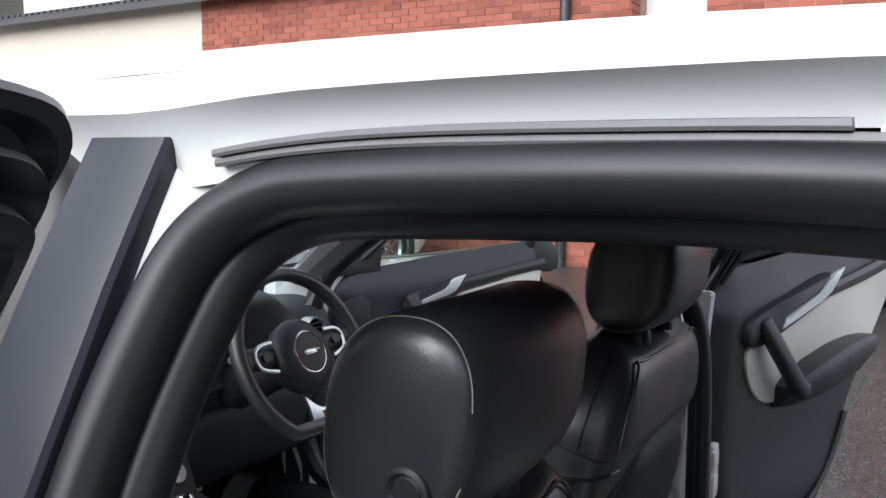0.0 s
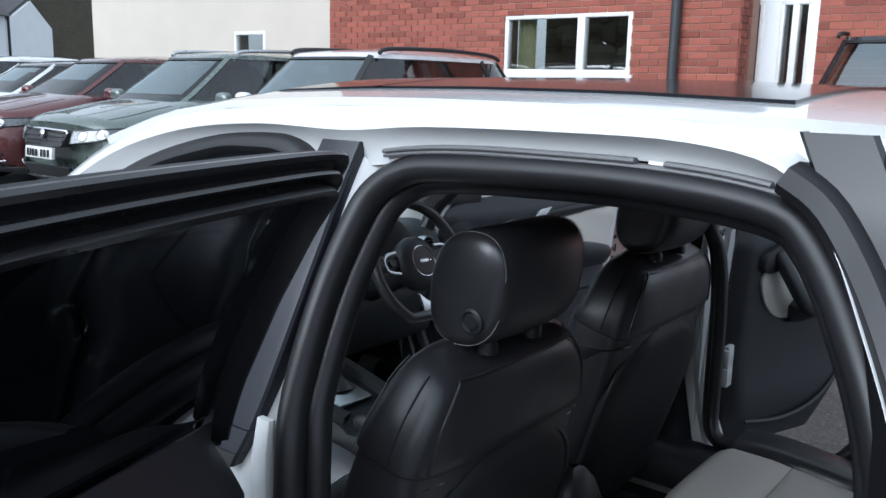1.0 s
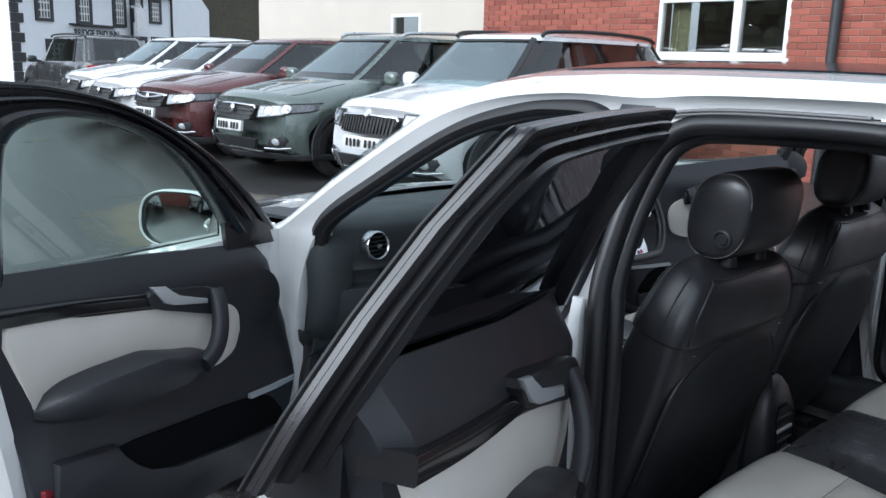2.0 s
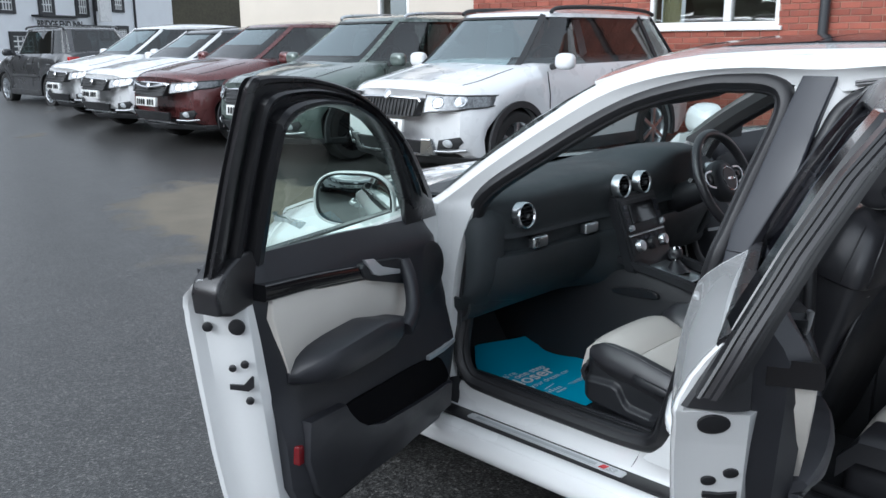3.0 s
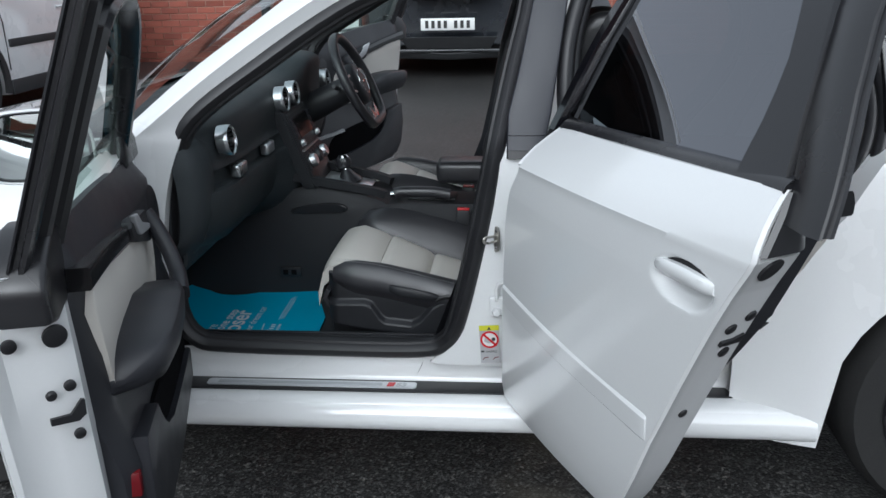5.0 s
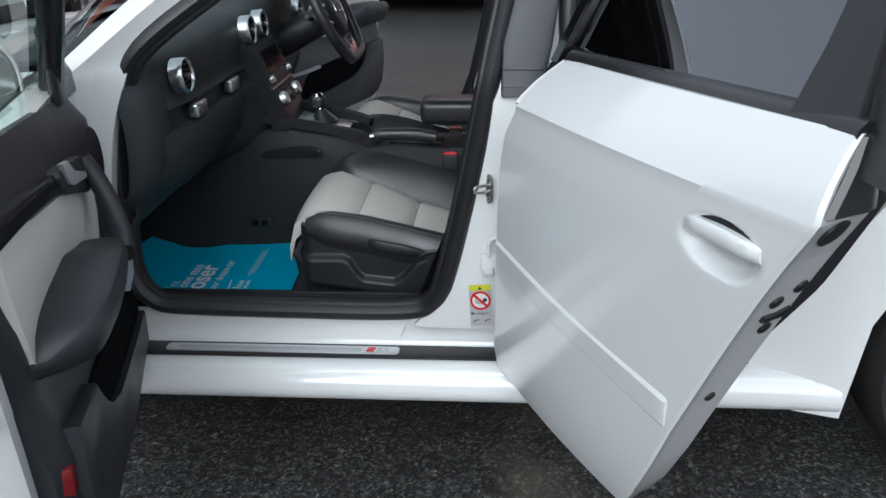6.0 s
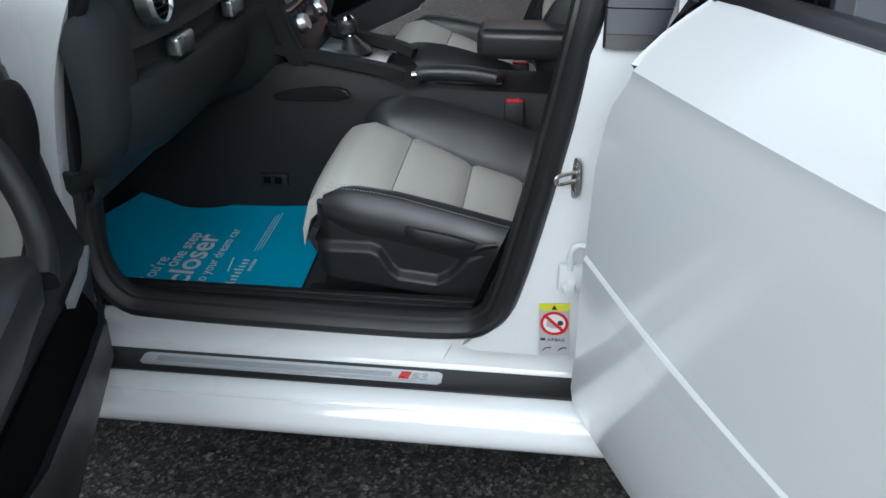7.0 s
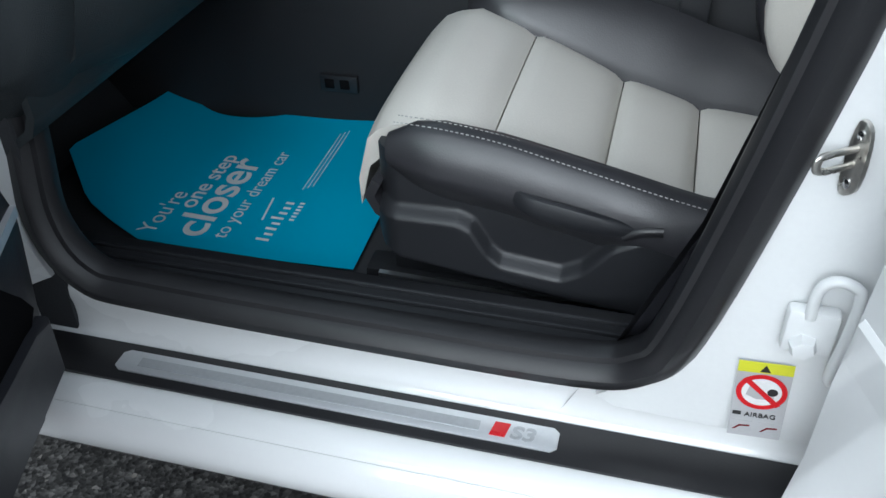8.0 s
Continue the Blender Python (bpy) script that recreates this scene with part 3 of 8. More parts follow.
def seal_inner(bm):
    # the second, deeper roll of the rear seal
    path = crv([(x, -yl(z), z) for x, z in REAR_LOOP], 5, closed=True)
    c = Vector((0.52, 0, 0.9))
    out = []
    for i, p in enumerate(path):
        t = (path[(i + 1) % len(path)] - path[i - 1]).normalized()
        n = Vector((-t.z, 0, t.x))
        n = n if n.dot(c - p) > 0 else -n
        out.append(p + n * 0.030 + Vector((0, 0.030, 0)))
    sweep(bm, out, ring(0.017, 14, 0.020), (0, 1, 0), closed=True)


both("inner_seal", seal_inner, RUBBER, "black inner seal roll")
both("front_door_seal", seal(FRONT_LOOP), RUBBER, "black rubber door seal")
both("rear_door_seal", seal(REAR_LOOP, 1.7), RUBBER, "black rubber door seal")


DRIP = mat("grey_weather_strip", (0.13, 0.13, 0.135), 0.40, vary=0.1, fine=300, bump=0.03)


def drip_strip(a, b, low=0.0):
    def make(bm):
        pts = []
        for x in np.linspace(a, b, 26):
            # a flat arch that falls off at both ends
            z = 1.362 - 0.016 * (abs(x - 0.49) / 0.27) ** 3.2
            pts.append(Vector((x, -yl(z) - 0.020 + 0.4 * low, z - 0.003 - low)))
        sweep(bm, pts, [(-0.003, -0.002), (-0.001, -0.003), (0.002, -0.002), (0.003, 0.006), (-0.003, 0.014)], (0, 1, 0))
    return make


both("drip_strip", drip_strip(0.235, 0.60, -0.002), DRIP, "grey weather strip over the door")
both("drip_backing", drip_strip(0.235, 0.76, 0.004), DRIP, "grey weather strip over the door")
both("drip_strip", drip_strip(0.635, 0.75, -0.002), DRIP, "grey weather strip over the door")


def seal_lip(bm):
    # the broad outer lip up the rear edge of the opening
    path = crv([(x + dx, -yl(z) - 0.026, z + dz) for x, z, dx, dz in ((0.65, 0.53, 0.026, -0.014), (0.735, 0.67, 0.022, -0.014), (0.83, 0.78, 0.020, -0.014), (0.890, 0.88, 0.020, -0.008), (0.918, 1.0, 0.020, 0.0), (0.900, 1.12, 0.020, 0.008), (0.850, 1.23, 0.020, 0.012), (0.80, 1.31, 0.014, 0.014), (0.765, 1.345, 0.004, 0.010))], 5)
    sweep(bm, path, [(-0.020, 0.012), (-0.020, -0.006), (-0.012, -0.018), (0.006, -0.020), (0.016, -0.012), (0.018, 0.012)], (0, 1, 0))


both("seal_lip", seal_lip, RUBBER, "broad rubber seal lip")


RAIL = [(-0.89, 0.766, 0.987), (-0.751, 0.722, 1.101), (-0.585, 0.677, 1.218), (-0.429, 0.638, 1.320), (-0.275, 0.615, 1.370), (-0.128, 0.602, 1.392), (0.079, 0.595, 1.404), (0.267, 0.592, 1.407),
        (0.50, 0.590, 1.406), (0.80, 0.580, 1.398), (1.15, 0.560, 1.370), (1.55, 0.52, 1.33)]


def rail(bm):
    inner = [(-0.842, 0.40), (-0.845, 0.52), (-0.836, 0.65), (-0.806, 0.82), (-0.765, 0.94), (-0.725, 1.0), (-0.561, 1.12), (-0.40, 1.225), (-0.25, 1.29), (-0.10, 1.327), (0.05, 1.34), (0.205, 1.325), (0.30, 1.348), (0.52, 1.358), (0.656, 1.357), (0.75, 1.343), (0.80, 1.312), (0.850, 1.23), (0.900, 1.12), (0.920, 1.0), (0.893, 0.885)]
    outer = [(-0.99, 0.80, 0.36), (-0.985, 0.81, 0.50), (-0.98, 0.82, 0.68), (-0.985, 0.825, 0.86), (-0.95, 0.795, 0.945), (-0.89, 0.766, 0.987), (-0.751, 0.722, 1.101), (-0.585, 0.677, 1.218), (-0.429, 0.638, 1.320), (-0.25, 0.613, 1.375), (-0.05, 0.60, 1.397), (0.15, 0.593, 1.405), (0.32, 0.591, 1.407), (0.52, 0.590, 1.406), (0.66, 0.587, 1.402), (0.76, 0.595, 1.380), (0.815, 0.628, 1.325), (0.862, 0.660, 1.24), (0.913, 0.702, 1.125), (0.933, 0.750, 1.0), (0.908, 0.785, 0.875)]
    a = crv([(x, -yl(z) - 0.004, z) for x, z in inner], 4)
    b = crv([(x, -y, z) for x, y, z in outer], 4)
    rows = []
    for p, q in zip(a, b):
        row = []
        for t in (0.0, 0.12, 0.25, 0.38, 0.5, 0.57, 0.6, 0.63, 0.68, 0.78, 0.9, 1.0):
            v = p.lerp(q, t)
            # an undercut over the door opening, then the rounded outer face
            v.y -= 0.040 * (t / 0.6) ** 1.3 if t < 0.6 else 0.040 * math.cos(0.5 * math.pi * (t - 0.6) / 0.4)
            v.z += 0.004 * math.sin(math.pi * min(1, t / 0.6)) * max(0.0, min(1.0, (v.x + 0.4) / 0.2, (0.72 - v.x) / 0.25))
            row.append(v)
        rows.append([p + Vector((0, 0.03 + 1.4 * deep(p.x, p.z), 0))] + row)
    loft(bm, rows)


both("roof_rail", rail, WHITE, "white painted windscreen pillar and roof rail")


def roof_side(bm):
    rows = []
    for x in np.linspace(0.61, 1.55, 16):
        z0, y0 = spl([(p[0], p[2]) for p in RAIL], x), spl([(p[0], p[1]) for p in RAIL], x)
        rows.append([(x, -y0, z0), (x, -y0 - 0.018, z0 - 0.022), (x, -y0 - 0.026, z0 - 0.05)])
    loft(bm, rows)


both("roof_side", roof_side, WHITE, "white roof edge")


def pillar_lining(bm):
    inner = [(-0.775, 0.94), (-0.725, 1.0), (-0.561, 1.12), (-0.40, 1.225), (-0.25, 1.29), (-0.10, 1.327), (0.20, 1.345), (0.52, 1.352), (0.78, 1.33)]
    outer = [(-0.92, 0.745, 0.955), (-0.86, 0.735, 0.985), (-0.72, 0.69, 1.095), (-0.565, 0.645, 1.20), (-0.41, 0.60, 1.30), (-0.25, 0.575, 1.345), (0.15, 0.55, 1.38), (0.52, 0.55, 1.385), (0.80, 0.54, 1.375)]
    a = crv([(x, -yl(z) + 0.026, z) for x, z in inner], 4)
    b = crv([(x, -y, z) for x, y, z in outer], 4)
    loft(bm, [[p, p.lerp(q, 0.5) + Vector((0, 0.015, -0.004)), q] for p, q in zip(a, b)])


both("pillar_lining", pillar_lining, LINER, "dark pillar lining")


def b_pillar(bm):
    rows = []
    for z in (0.36, 0.42, 0.50, 0.60, 0.70, 0.80, 0.90, 0.95, 1.05, 1.20, 1.34):
        f = spl([(0.36, -0.16), (0.42, -0.105), (0.5, -0.083), (0.7, -0.040), (0.92, 0.006), (1.12, 0.050), (1.34, 0.10)], z)
        r = spl([(0.36, 0.25), (0.42, 0.205), (0.55, 0.17), (0.75, 0.165), (0.95, 0.150), (1.15, 0.170), (1.25, 0.195), (1.34, 0.225)], z)
        y = spl([(0.36, 0.755), (0.42, 0.772), (1.0, 0.775)], z) if z < 0.9 else yl(z)
        rows.append([(f, -y + 0.03, z), (f, -y, z), (f + 0.02, -y - 0.012, z), ((f + r) / 2 - 0.01, -y - 0.018, z), ((f + r) / 2 + 0.02, -y - 0.016, z), (r - 0.015, -y - 0.004, z), (r, -y + 0.01, z), (r, -y + 0.04, z)])
    loft(bm, rows)


def b_lining(bm):
    rows = []
    for z in (0.29, 0.40, 0.60, 0.80, 1.0, 1.2, 1.36):
        f = spl([(0.29, -0.20), (0.42, -0.14), (0.5, -0.093), (0.7, -0.052), (0.92, 0.010), (1.12, 0.06), (1.36, 0.10)], z)
        r = spl([(0.29, 0.24), (0.42, 0.15), (0.55, 0.12), (0.93, 0.14), (1.0, 0.16), (1.2, 0.195), (1.36, 0.23)], z)
        y = (0.735 if z < 0.9 else yl(z) - 0.03)
        rows.append([(f - 0.01, -y - 0.01, z), (f + 0.01, -y + 0.03, z), ((f + r) / 2, -y + 0.045, z), (r - 0.01, -y + 0.03, z), (r + 0.01, -y - 0.01, z)])
    loft(bm, rows)


for s, ext, up in ((1, 0.052, RIGHT_LIFT),):
    # the flank that carries the rear door's hinges
    bm = B()
    rows = []
    for z in (0.41, 0.46, 0.55, 0.70, 0.85, 0.96, 1.0):
        x = spl([(0.41, 0.235), (0.46, 0.208), (0.55, 0.186), (0.75, 0.194), (1.0, 0.216)], z)
        y = spl([(0.41, 0.775), (0.46, 0.79), (0.9, 0.808), (0.96, 0.798), (1.0, 0.785)], z) + ext
        rows.append([(x + 0.012, s * 0.765, z + up), (x + 0.014, s * 0.79, z + up), (x + 0.002, s * (y - 0.012), z + up), (x - 0.008, s * y, z + up), (x - 0.03, s * (y - 0.004), z + up)])
    loft(bm, rows)
    thick(bm, 0.003)
    part("pillar_flank", bm, WHITE_IN, car, "white painted hinge flank of the pillar")
both("pillar_cover", b_lining, SOFT, "dark inner pillar cover")
both("b_pillar", b_pillar, WHITE_IN, "white painted door pillar")


def pillar_trim(z0, z1, proud):
    def make(bm):
        rows = []
        for z in np.linspace(z0, z1, 2 if z1 < 1 else 9):
            f = spl([(0.905, 0.038), (1.01, 0.039), (1.096, 0.062), (1.272, 0.098), (1.364, 0.122)], z)
            r = spl([(0.905, 0.112), (0.985, 0.138), (1.136, 0.160), (1.271, 0.180), (1.364, 0.200)], z)
            y = yf(z) + 0.014 + proud
            rows.append([(f, -y + 0.03, z), (f, -y + 0.002, z), (f + 0.003, -y - 0.003, z), (f + 0.012, -y - 0.005, z), (r - 0.012, -y - 0.005, z), (r - 0.003, -y - 0.003, z), (r, -y + 0.002, z), (r, -y + 0.03, z)])
        vs = loft(bm, rows)
        bm.faces.new(vs[0])
        bm.faces.new(vs[-1])
    return make


both("pillar_trim", pillar_trim(0.966, 1.358, 0.0), TRIM_GREY, "satin dark grey pillar cover", angle=25)
both("pillar_foot", pillar_trim(0.933, 0.9645, 0.001), TRIM_GREY, "satin dark grey foot of the pillar cover", angle=25)
both("pillar_gasket", pillar_trim(0.914, 0.9325, 0.002), RUBBER, "black rubber gasket", angle=25)


def sill(bm):
    prof = [(0.70, 0.19), (0.82, 0.202), (0.848, 0.209), (0.861, 0.219), (0.867, 0.232), (0.867, 0.247), (0.862, 0.262), (0.854, 0.275), (0.8475, 0.2815), (0.8455, 0.2805), (0.8435, 0.2845), (0.834, 0.2915), (0.822, 0.2955), (0.812, 0.297), (0.758, 0.2985), (0.750, 0.302), (0.745, 0.311), (0.742, 0.326), (0.742, 0.345), (0.745, 0.360), (0.744, 0.374), (0.735, 0.388), (0.70, 0.392), (0.66, 0.36), (0.62, 0.30)]
    rows = [[(x, -y, z) for y, z in prof] for x in (-1.06, -0.9, -0.5, 0.0, 0.4, 0.70)]
    rows.append([(0.80, -y - 0.006, z) for y, z in prof])
    vs = loft(bm, rows)
    for r in (vs[0], vs[-1]):
        bm.faces.new(r)


both("sill", sill, WHITE, "white painted door sill and side skirt")


CROWN = [(-0.43, 0.050), (-0.2, 0.045), (0.1, 0.034), (0.8, 0.032), (1.55, 0.022)]


def roof(bm):
    rows = []
    for x in np.linspace(-0.43, 1.55, 34):
        z0, y0 = spl([(p[0], p[2]) for p in RAIL], x), spl([(p[0], p[1]) for p in RAIL], x)
        rows.append([(x - 0.10 * (1 - (k / 10) ** 2) * max(0, 1 - (x + 0.43) / 0.5), y0 * k / 10, z0 + spl(CROWN, x) * (1 - abs(k / 10) ** 2.2)) for k in range(-10, 11)])
    loft(bm, rows)
    thick(bm, -0.012)


bm = B()
roof(bm)
part("roof", bm, WHITE, car, "white painted roof")


def roof_pane(x0, x1):
    bm = B()
    rows = []
    for x in np.linspace(x0, x1, 14):
        z0 = spl([(p[0], p[2]) for p in RAIL], x)
        rows.append([(x - 0.08 * (1 - (k / 10) ** 2) * max(0, 1 - (x + 0.43) / 0.5), 0.475 * k / 10, z0 + spl(CROWN, x) * (1 - abs(0.475 * k / 10 / 0.592) ** 2.2) + 0.004) for k in range(-10, 11)])
    loft(bm, rows)
    thick(bm, -0.012)
    return bm


part("sunroof", roof_pane(-0.30, 0.08), ROOFGLASS, car, "black glass sunroof")
part("roof_panel", roof_pane(0.088, 0.72), ROOFGLASS, car, "black glass roof panel")

bm = B()
rows = []
for t in np.linspace(0, 1, 12):
    row = []
    for k in range(-10, 11):
        u = k / 10
        base = Vector((-0.96 - 0.20 * (1 - u * u), 0.735 * u, 0.955 + 0.03 * (1 - u * u)))
        top = Vector((-0.42 - 0.11 * (1 - u * u), 0.62 * u, 1.327 + 0.055 * (1 - abs(u) ** 2.2)))
        p = base.lerp(top, t)
        p.z += 0.03 * math.sin(math.pi * t)
        row.append(p)
    rows.append(row)
loft(bm, rows)
screen = part("windscreen", bm, SCREEN, car)
screen.visible_shadow = False

# headliner
bm = B()
rows = []
for x in np.linspace(-0.45, 1.5, 16):
    z0 = spl([(p[0], p[2]) for p in RAIL], x) - 0.045
    rows.append([(x - 0.08 * (1 - (k / 6) ** 2) * max(0, 1 - (x + 0.43) / 0.5), 0.60 * k / 6, z0 + 0.02 * (1 - (k / 6) ** 4) - 0.03 * abs(k / 6) ** 6) for k in range(-6, 7)])
loft(bm, rows)
thick(bm, 0.008)
part("headliner", bm, LINER, car, "dark cloth headliner")

# floor pan and bulkhead
bm = B()
box(bm, (-1.30, -0.72, 0.20), (1.0, 0.72, 0.300), 0.01)
prism(bm, [(-1.32, 0.25), (-1.10, 0.29), (-1.28, 0.55), (-1.30, 0.95), (-1.34, 0.95)], -0.72, 0.72)
prism(bm, [(0.55, 0.29), (0.62, 0.42), (1.7, 0.55), (1.7, 0.2), (0.55, 0.2)], -0.70, 0.70)
part("floor_pan", bm, FABRIC, car, "black carpeted floor")


def kick(bm):
    # trim over the inside of the sill
    prof = [(0.748, 0.394), (0.735, 0.400), (0.70, 0.405), (0.66, 0.400), (0.635, 0.375), (0.62, 0.31), (0.62, 0.295)]
    vs = loft(bm, [[(x, -y, z) for y, z in prof] for x in (-0.95, -0.5, 0.0, 0.3, 0.62)])
    thick(bm, 0.004)


both("scuff_plate", kick, PLASTIC, "ribbed black plastic sill cover")
for s in (-1, 1):
    for y, z in ((0.725, 0.4035), (0.705, 0.4065), (0.685, 0.4055)):
        bm = B()
        box(bm, (-0.90, s * y - 0.0025, z - 0.004), (-0.12, s * y + 0.0025, z + 0.003), 0.0015)
        part("scuff_rib", bm, PLASTIC, car)


def bonnet_z(x):
    return spl([(-2.12, 0.60), (-2.05, 0.70), (-1.95, 0.765), (-1.7, 0.845), (-1.4, 0.905), (-1.1, 0.95), (-0.95, 0.965)], x)


bm = B()
rows = []
for x in np.linspace(-1.98, -1.05, 14):
    w = spl([(-2.1, 0.52), (-1.9, 0.62), (-1.5, 0.69), (-1.05, 0.74)], x)
    rows.append([(x - 0.10 * (1 - (k / 8) ** 2), w * k / 8, bonnet_z(x) + 0.03 * (1 - (k / 8) ** 2)) for k in range(-8, 9)])
loft(bm, rows)
thick(bm, -0.01)
part("bonnet", bm, WHITE, car, "white bonnet")

FW, RW, WR = -1.41, 1.17, 0.315


def fender(bm):
    rows = []
    for x in np.linspace(-2.02, -0.97, 40):
        arch = 0.0
        d = abs(x - FW)
        low = 0.20
        if d < 0.355:
            low = 0.315 + math.sqrt(0.355 ** 2 - d * d)
        w = spl([(-2.08, 0.58), (-2.0, 0.67), (-1.9, 0.755), (-1.8, 0.805), (-1.7, 0.840), (-1.55, 0.870), (-1.41, 0.882), (-0.97, 0.865)], x)
        top = bonnet_z(x) - 0.005
        wt = spl([(-2.15, 0.5), (-1.9, 0.625), (-1.5, 0.695), (-0.97, 0.755)], x)
        row = []
        for k in range(11):
            t = k / 10
            z = low + (top - low) * t
            y = w + (wt - w) * max(0, (z - 0.68) / max(0.02, top - 0.68)) ** 2 if z > 0.68 else w
            row.append((x, -y, z))
        rows.append([(x, -w + 0.06, low)] + row)
    loft(bm, rows)


both("front_wing", fender, WHITE, "white front wing", lift=False)


def quarter(bm):
    rows = []
    for x in np.linspace(0.60, 2.05, 44):
        d = abs(x - RW)
        low = 0.20
        if d < 0.355:
            low = 0.315 + math.sqrt(0.355 ** 2 - d * d)
        # the panel starts at the rear edge of the door opening
        w = spl([(0.6, 0.80), (0.8, 0.865), (1.17, 0.882), (1.7, 0.84), (2.05, 0.72)], x)
        top = spl([(0.6, 0.42), (0.66, 0.55), (0.72, 0.69), (0.80, 0.79), (0.86, 0.90), (0.95, 0.98), (2.05, 0.98)], x)
        row = []
        for k in range(11):
            t = k / 10
            z = low + (max(top, low + 0.02) - low) * t
            y = w - 0.045 * max(0, (z - 0.75) / 0.23) ** 2
            row.append((x, -y, z))
        rows.append([(x, -w + 0.08, low)] + row + [(x + 0.0, -0.76, row[-1][2] + 0.004)])
    loft(bm, rows)


both("rear_wing", quarter, WHITE, "white rear wing", lift=False)


def c_pillar(bm):
    rows = []
    for z in (0.97, 1.05, 1.15, 1.25, 1.34, 1.40):
        f = spl([(0.97, 0.893), (1.12, 0.890), (1.25, 0.852), (1.306, 0.822), (1.368, 0.786), (1.40, 0.77)], z)
        y = yf(z) + 0.020
        rows.append([(f, -y + 0.03, z), (f, -y - 0.004, z), (f + 0.004, -y - 0.007, z), (f + 0.066, -y - 0.009, z), (f + 0.07, -y, z)])
    loft(bm, rows)


both("quarter_trim", c_pillar, GLOSS, "gloss black pillar trim", lift=False)


def c_glass(bm):
    rows = []
    for z in (0.98, 1.1, 1.2, 1.3, 1.385):
        f = spl([(0.97, 0.965), (1.12, 0.962), (1.25, 0.924), (1.306, 0.894), (1.40, 0.842)], z)
        r = spl([(0.97, 1.55), (1.39, 1.30)], z)
        y = yf(z) + 0.020
        rows.append([(f + (r - f) * k / 6, -y + 0.02 * k / 6, z) for k in range(7)])
    loft(bm, rows)
    thick(bm, 0.005)


both("quarter_window", c_glass, PRIVACY, "dark tinted quarter window", lift=False)


def c_body(bm):
    rows = []
    for z in (0.96, 1.1, 1.25, 1.36):
        f = spl([(0.97, 1.50), (1.39, 1.27)], z)
        r = spl([(0.97, 2.05), (1.36, 1.62)], z)
        rows.append([(f + (r - f) * k / 4, -yf(z) - 0.006 + 0.06 * k / 4, z) for k in range(5)])
    loft(bm, rows)
    thick(bm, 0.006)


both("rear_pillar", c_body, WHITE, "white rear pillar", lift=False)
bm = B()
loft(bm, [[(2.08 - 0.05 * abs(k / 4), 0.73 * k / 4, z) for k in range(-4, 5)] for z in (0.25, 0.5, 0.7, 0.97)] + [[(1.53, 0.54 * k / 4, 1.352 + 0.012 * (1 - (k / 4) ** 2)) for k in range(-4, 5)]])
thick(bm, -0.02)
part("tailgate", bm, WHITE, car, "white tailgate")


def wheel(parent, name, c, r, side, rim_mat=ALU, tyre_w=0.22, spokes=5, rim_label="", face=0.0):
    """A tyre and a spoked rim; side: -1 for the left."""
    bm = B()
    w = tyre_w / 2
    lathe(bm, [(r * 0.70, -w * 0.9), (r * 0.74, -w), (r * 0.93, -w), (r * 0.985, -w * 0.8), (r, -w * 0.5), (r, w * 0.5), (r * 0.985, w * 0.8), (r * 0.93, w), (r * 0.74, w), (r * 0.70, w * 0.9)], (0, 0, 0), (0, 1, 0), 40)
    t = part(name, bm, TYRE, parent)
    t.matrix_basis = Matrix.Translation(c)
    bm = B()
    o = side * w
    lathe(bm, [(r * 0.71, o * 0.95), (r * 0.69, o * 0.93), (r * 0.66, o * 0.7), (r * 0.62, -o * 0.6), (r * 0.71, -o * 0.9)], (0, 0, 0), (0, 1, 0), 40)
    for k in range(spokes):
        a = 2 * math.pi * k / spokes + 0.3
        for da in (-0.16, 0.16):
            p0 = Vector((math.sin(a + da * 0.5) * r * 0.12, o * 0.80, math.cos(a + da * 0.5) * r * 0.12))
            p1 = Vector((math.sin(a + da) * r * 0.68, o * 0.88, math.cos(a + da) * r * 0.68))
            sweep(bm, [p0, p0.lerp(p1, 0.5), p1], [(-0.013, -0.02), (0.013, -0.02), (0.010, 0.012), (-0.010, 0.012)], (0, side, 0))
    lathe(bm, [(0.001, o * 0.92), (r * 0.10, o * 0.92), (r * 0.15, o * 0.85), (r * 0.15, o * 0.6)], (0, 0, 0), (0, 1, 0), 20)
    part("rim", bm, rim_mat, t, rim_label)
    bm = B()
    lathe(bm, [(0.02, 0.0), (r * 0.5, 0.0), (r * 0.5, -o * 0.15)], (0, o * 0.1, 0), (0, 1, 0), 24)
    part("brake_disc", bm, STEEL, t)
    return t


for x in (FW, RW):
    for s in (-1, 1):
        wheel(car, "wheel", (x, s * 0.765, WR), WR, s, GLOSS if x < 0 else GLOSS, rim_label="black and silver alloy rim")


for c in (FW, RW):
    def arch(bm):
        rows = []
        for k in range(21):
            a = math.pi * k / 20
            rows.append([(c + 0.36 * math.cos(a), -y, 0.30 + 0.36 * math.sin(a)) for y in (0.84, 0.55)])
        loft(bm, rows)
        thick(bm, 0.004)
    both("wheel_arch", arch, RUBBER, lift=False)
bm = B()
box(bm, (-2.0, -0.60, 0.18), (1.95, 0.60, 0.26), 0.02)
part("underbody", bm, RUBBER, car)
bm = B()
rows = []
for z, dx in ((0.19, 0.03), (0.26, 0.0), (0.40, -0.02), (0.5, -0.01), (0.60, 0.02), (0.68, 0.06), (0.73, 0.12)):
    rows.append([(-2.13 + dx + 0.52 * abs(k / 20) ** 2.8, (0.835 - 0.02 * (z > 0.6)) * math.sin(0.5 * math.pi * k / 20), z) for k in range(-20, 21)])
loft(bm, rows)
thick(bm, -0.015)
part("front_bumper", bm, WHITE, car, "white front bumper")
bm = B()
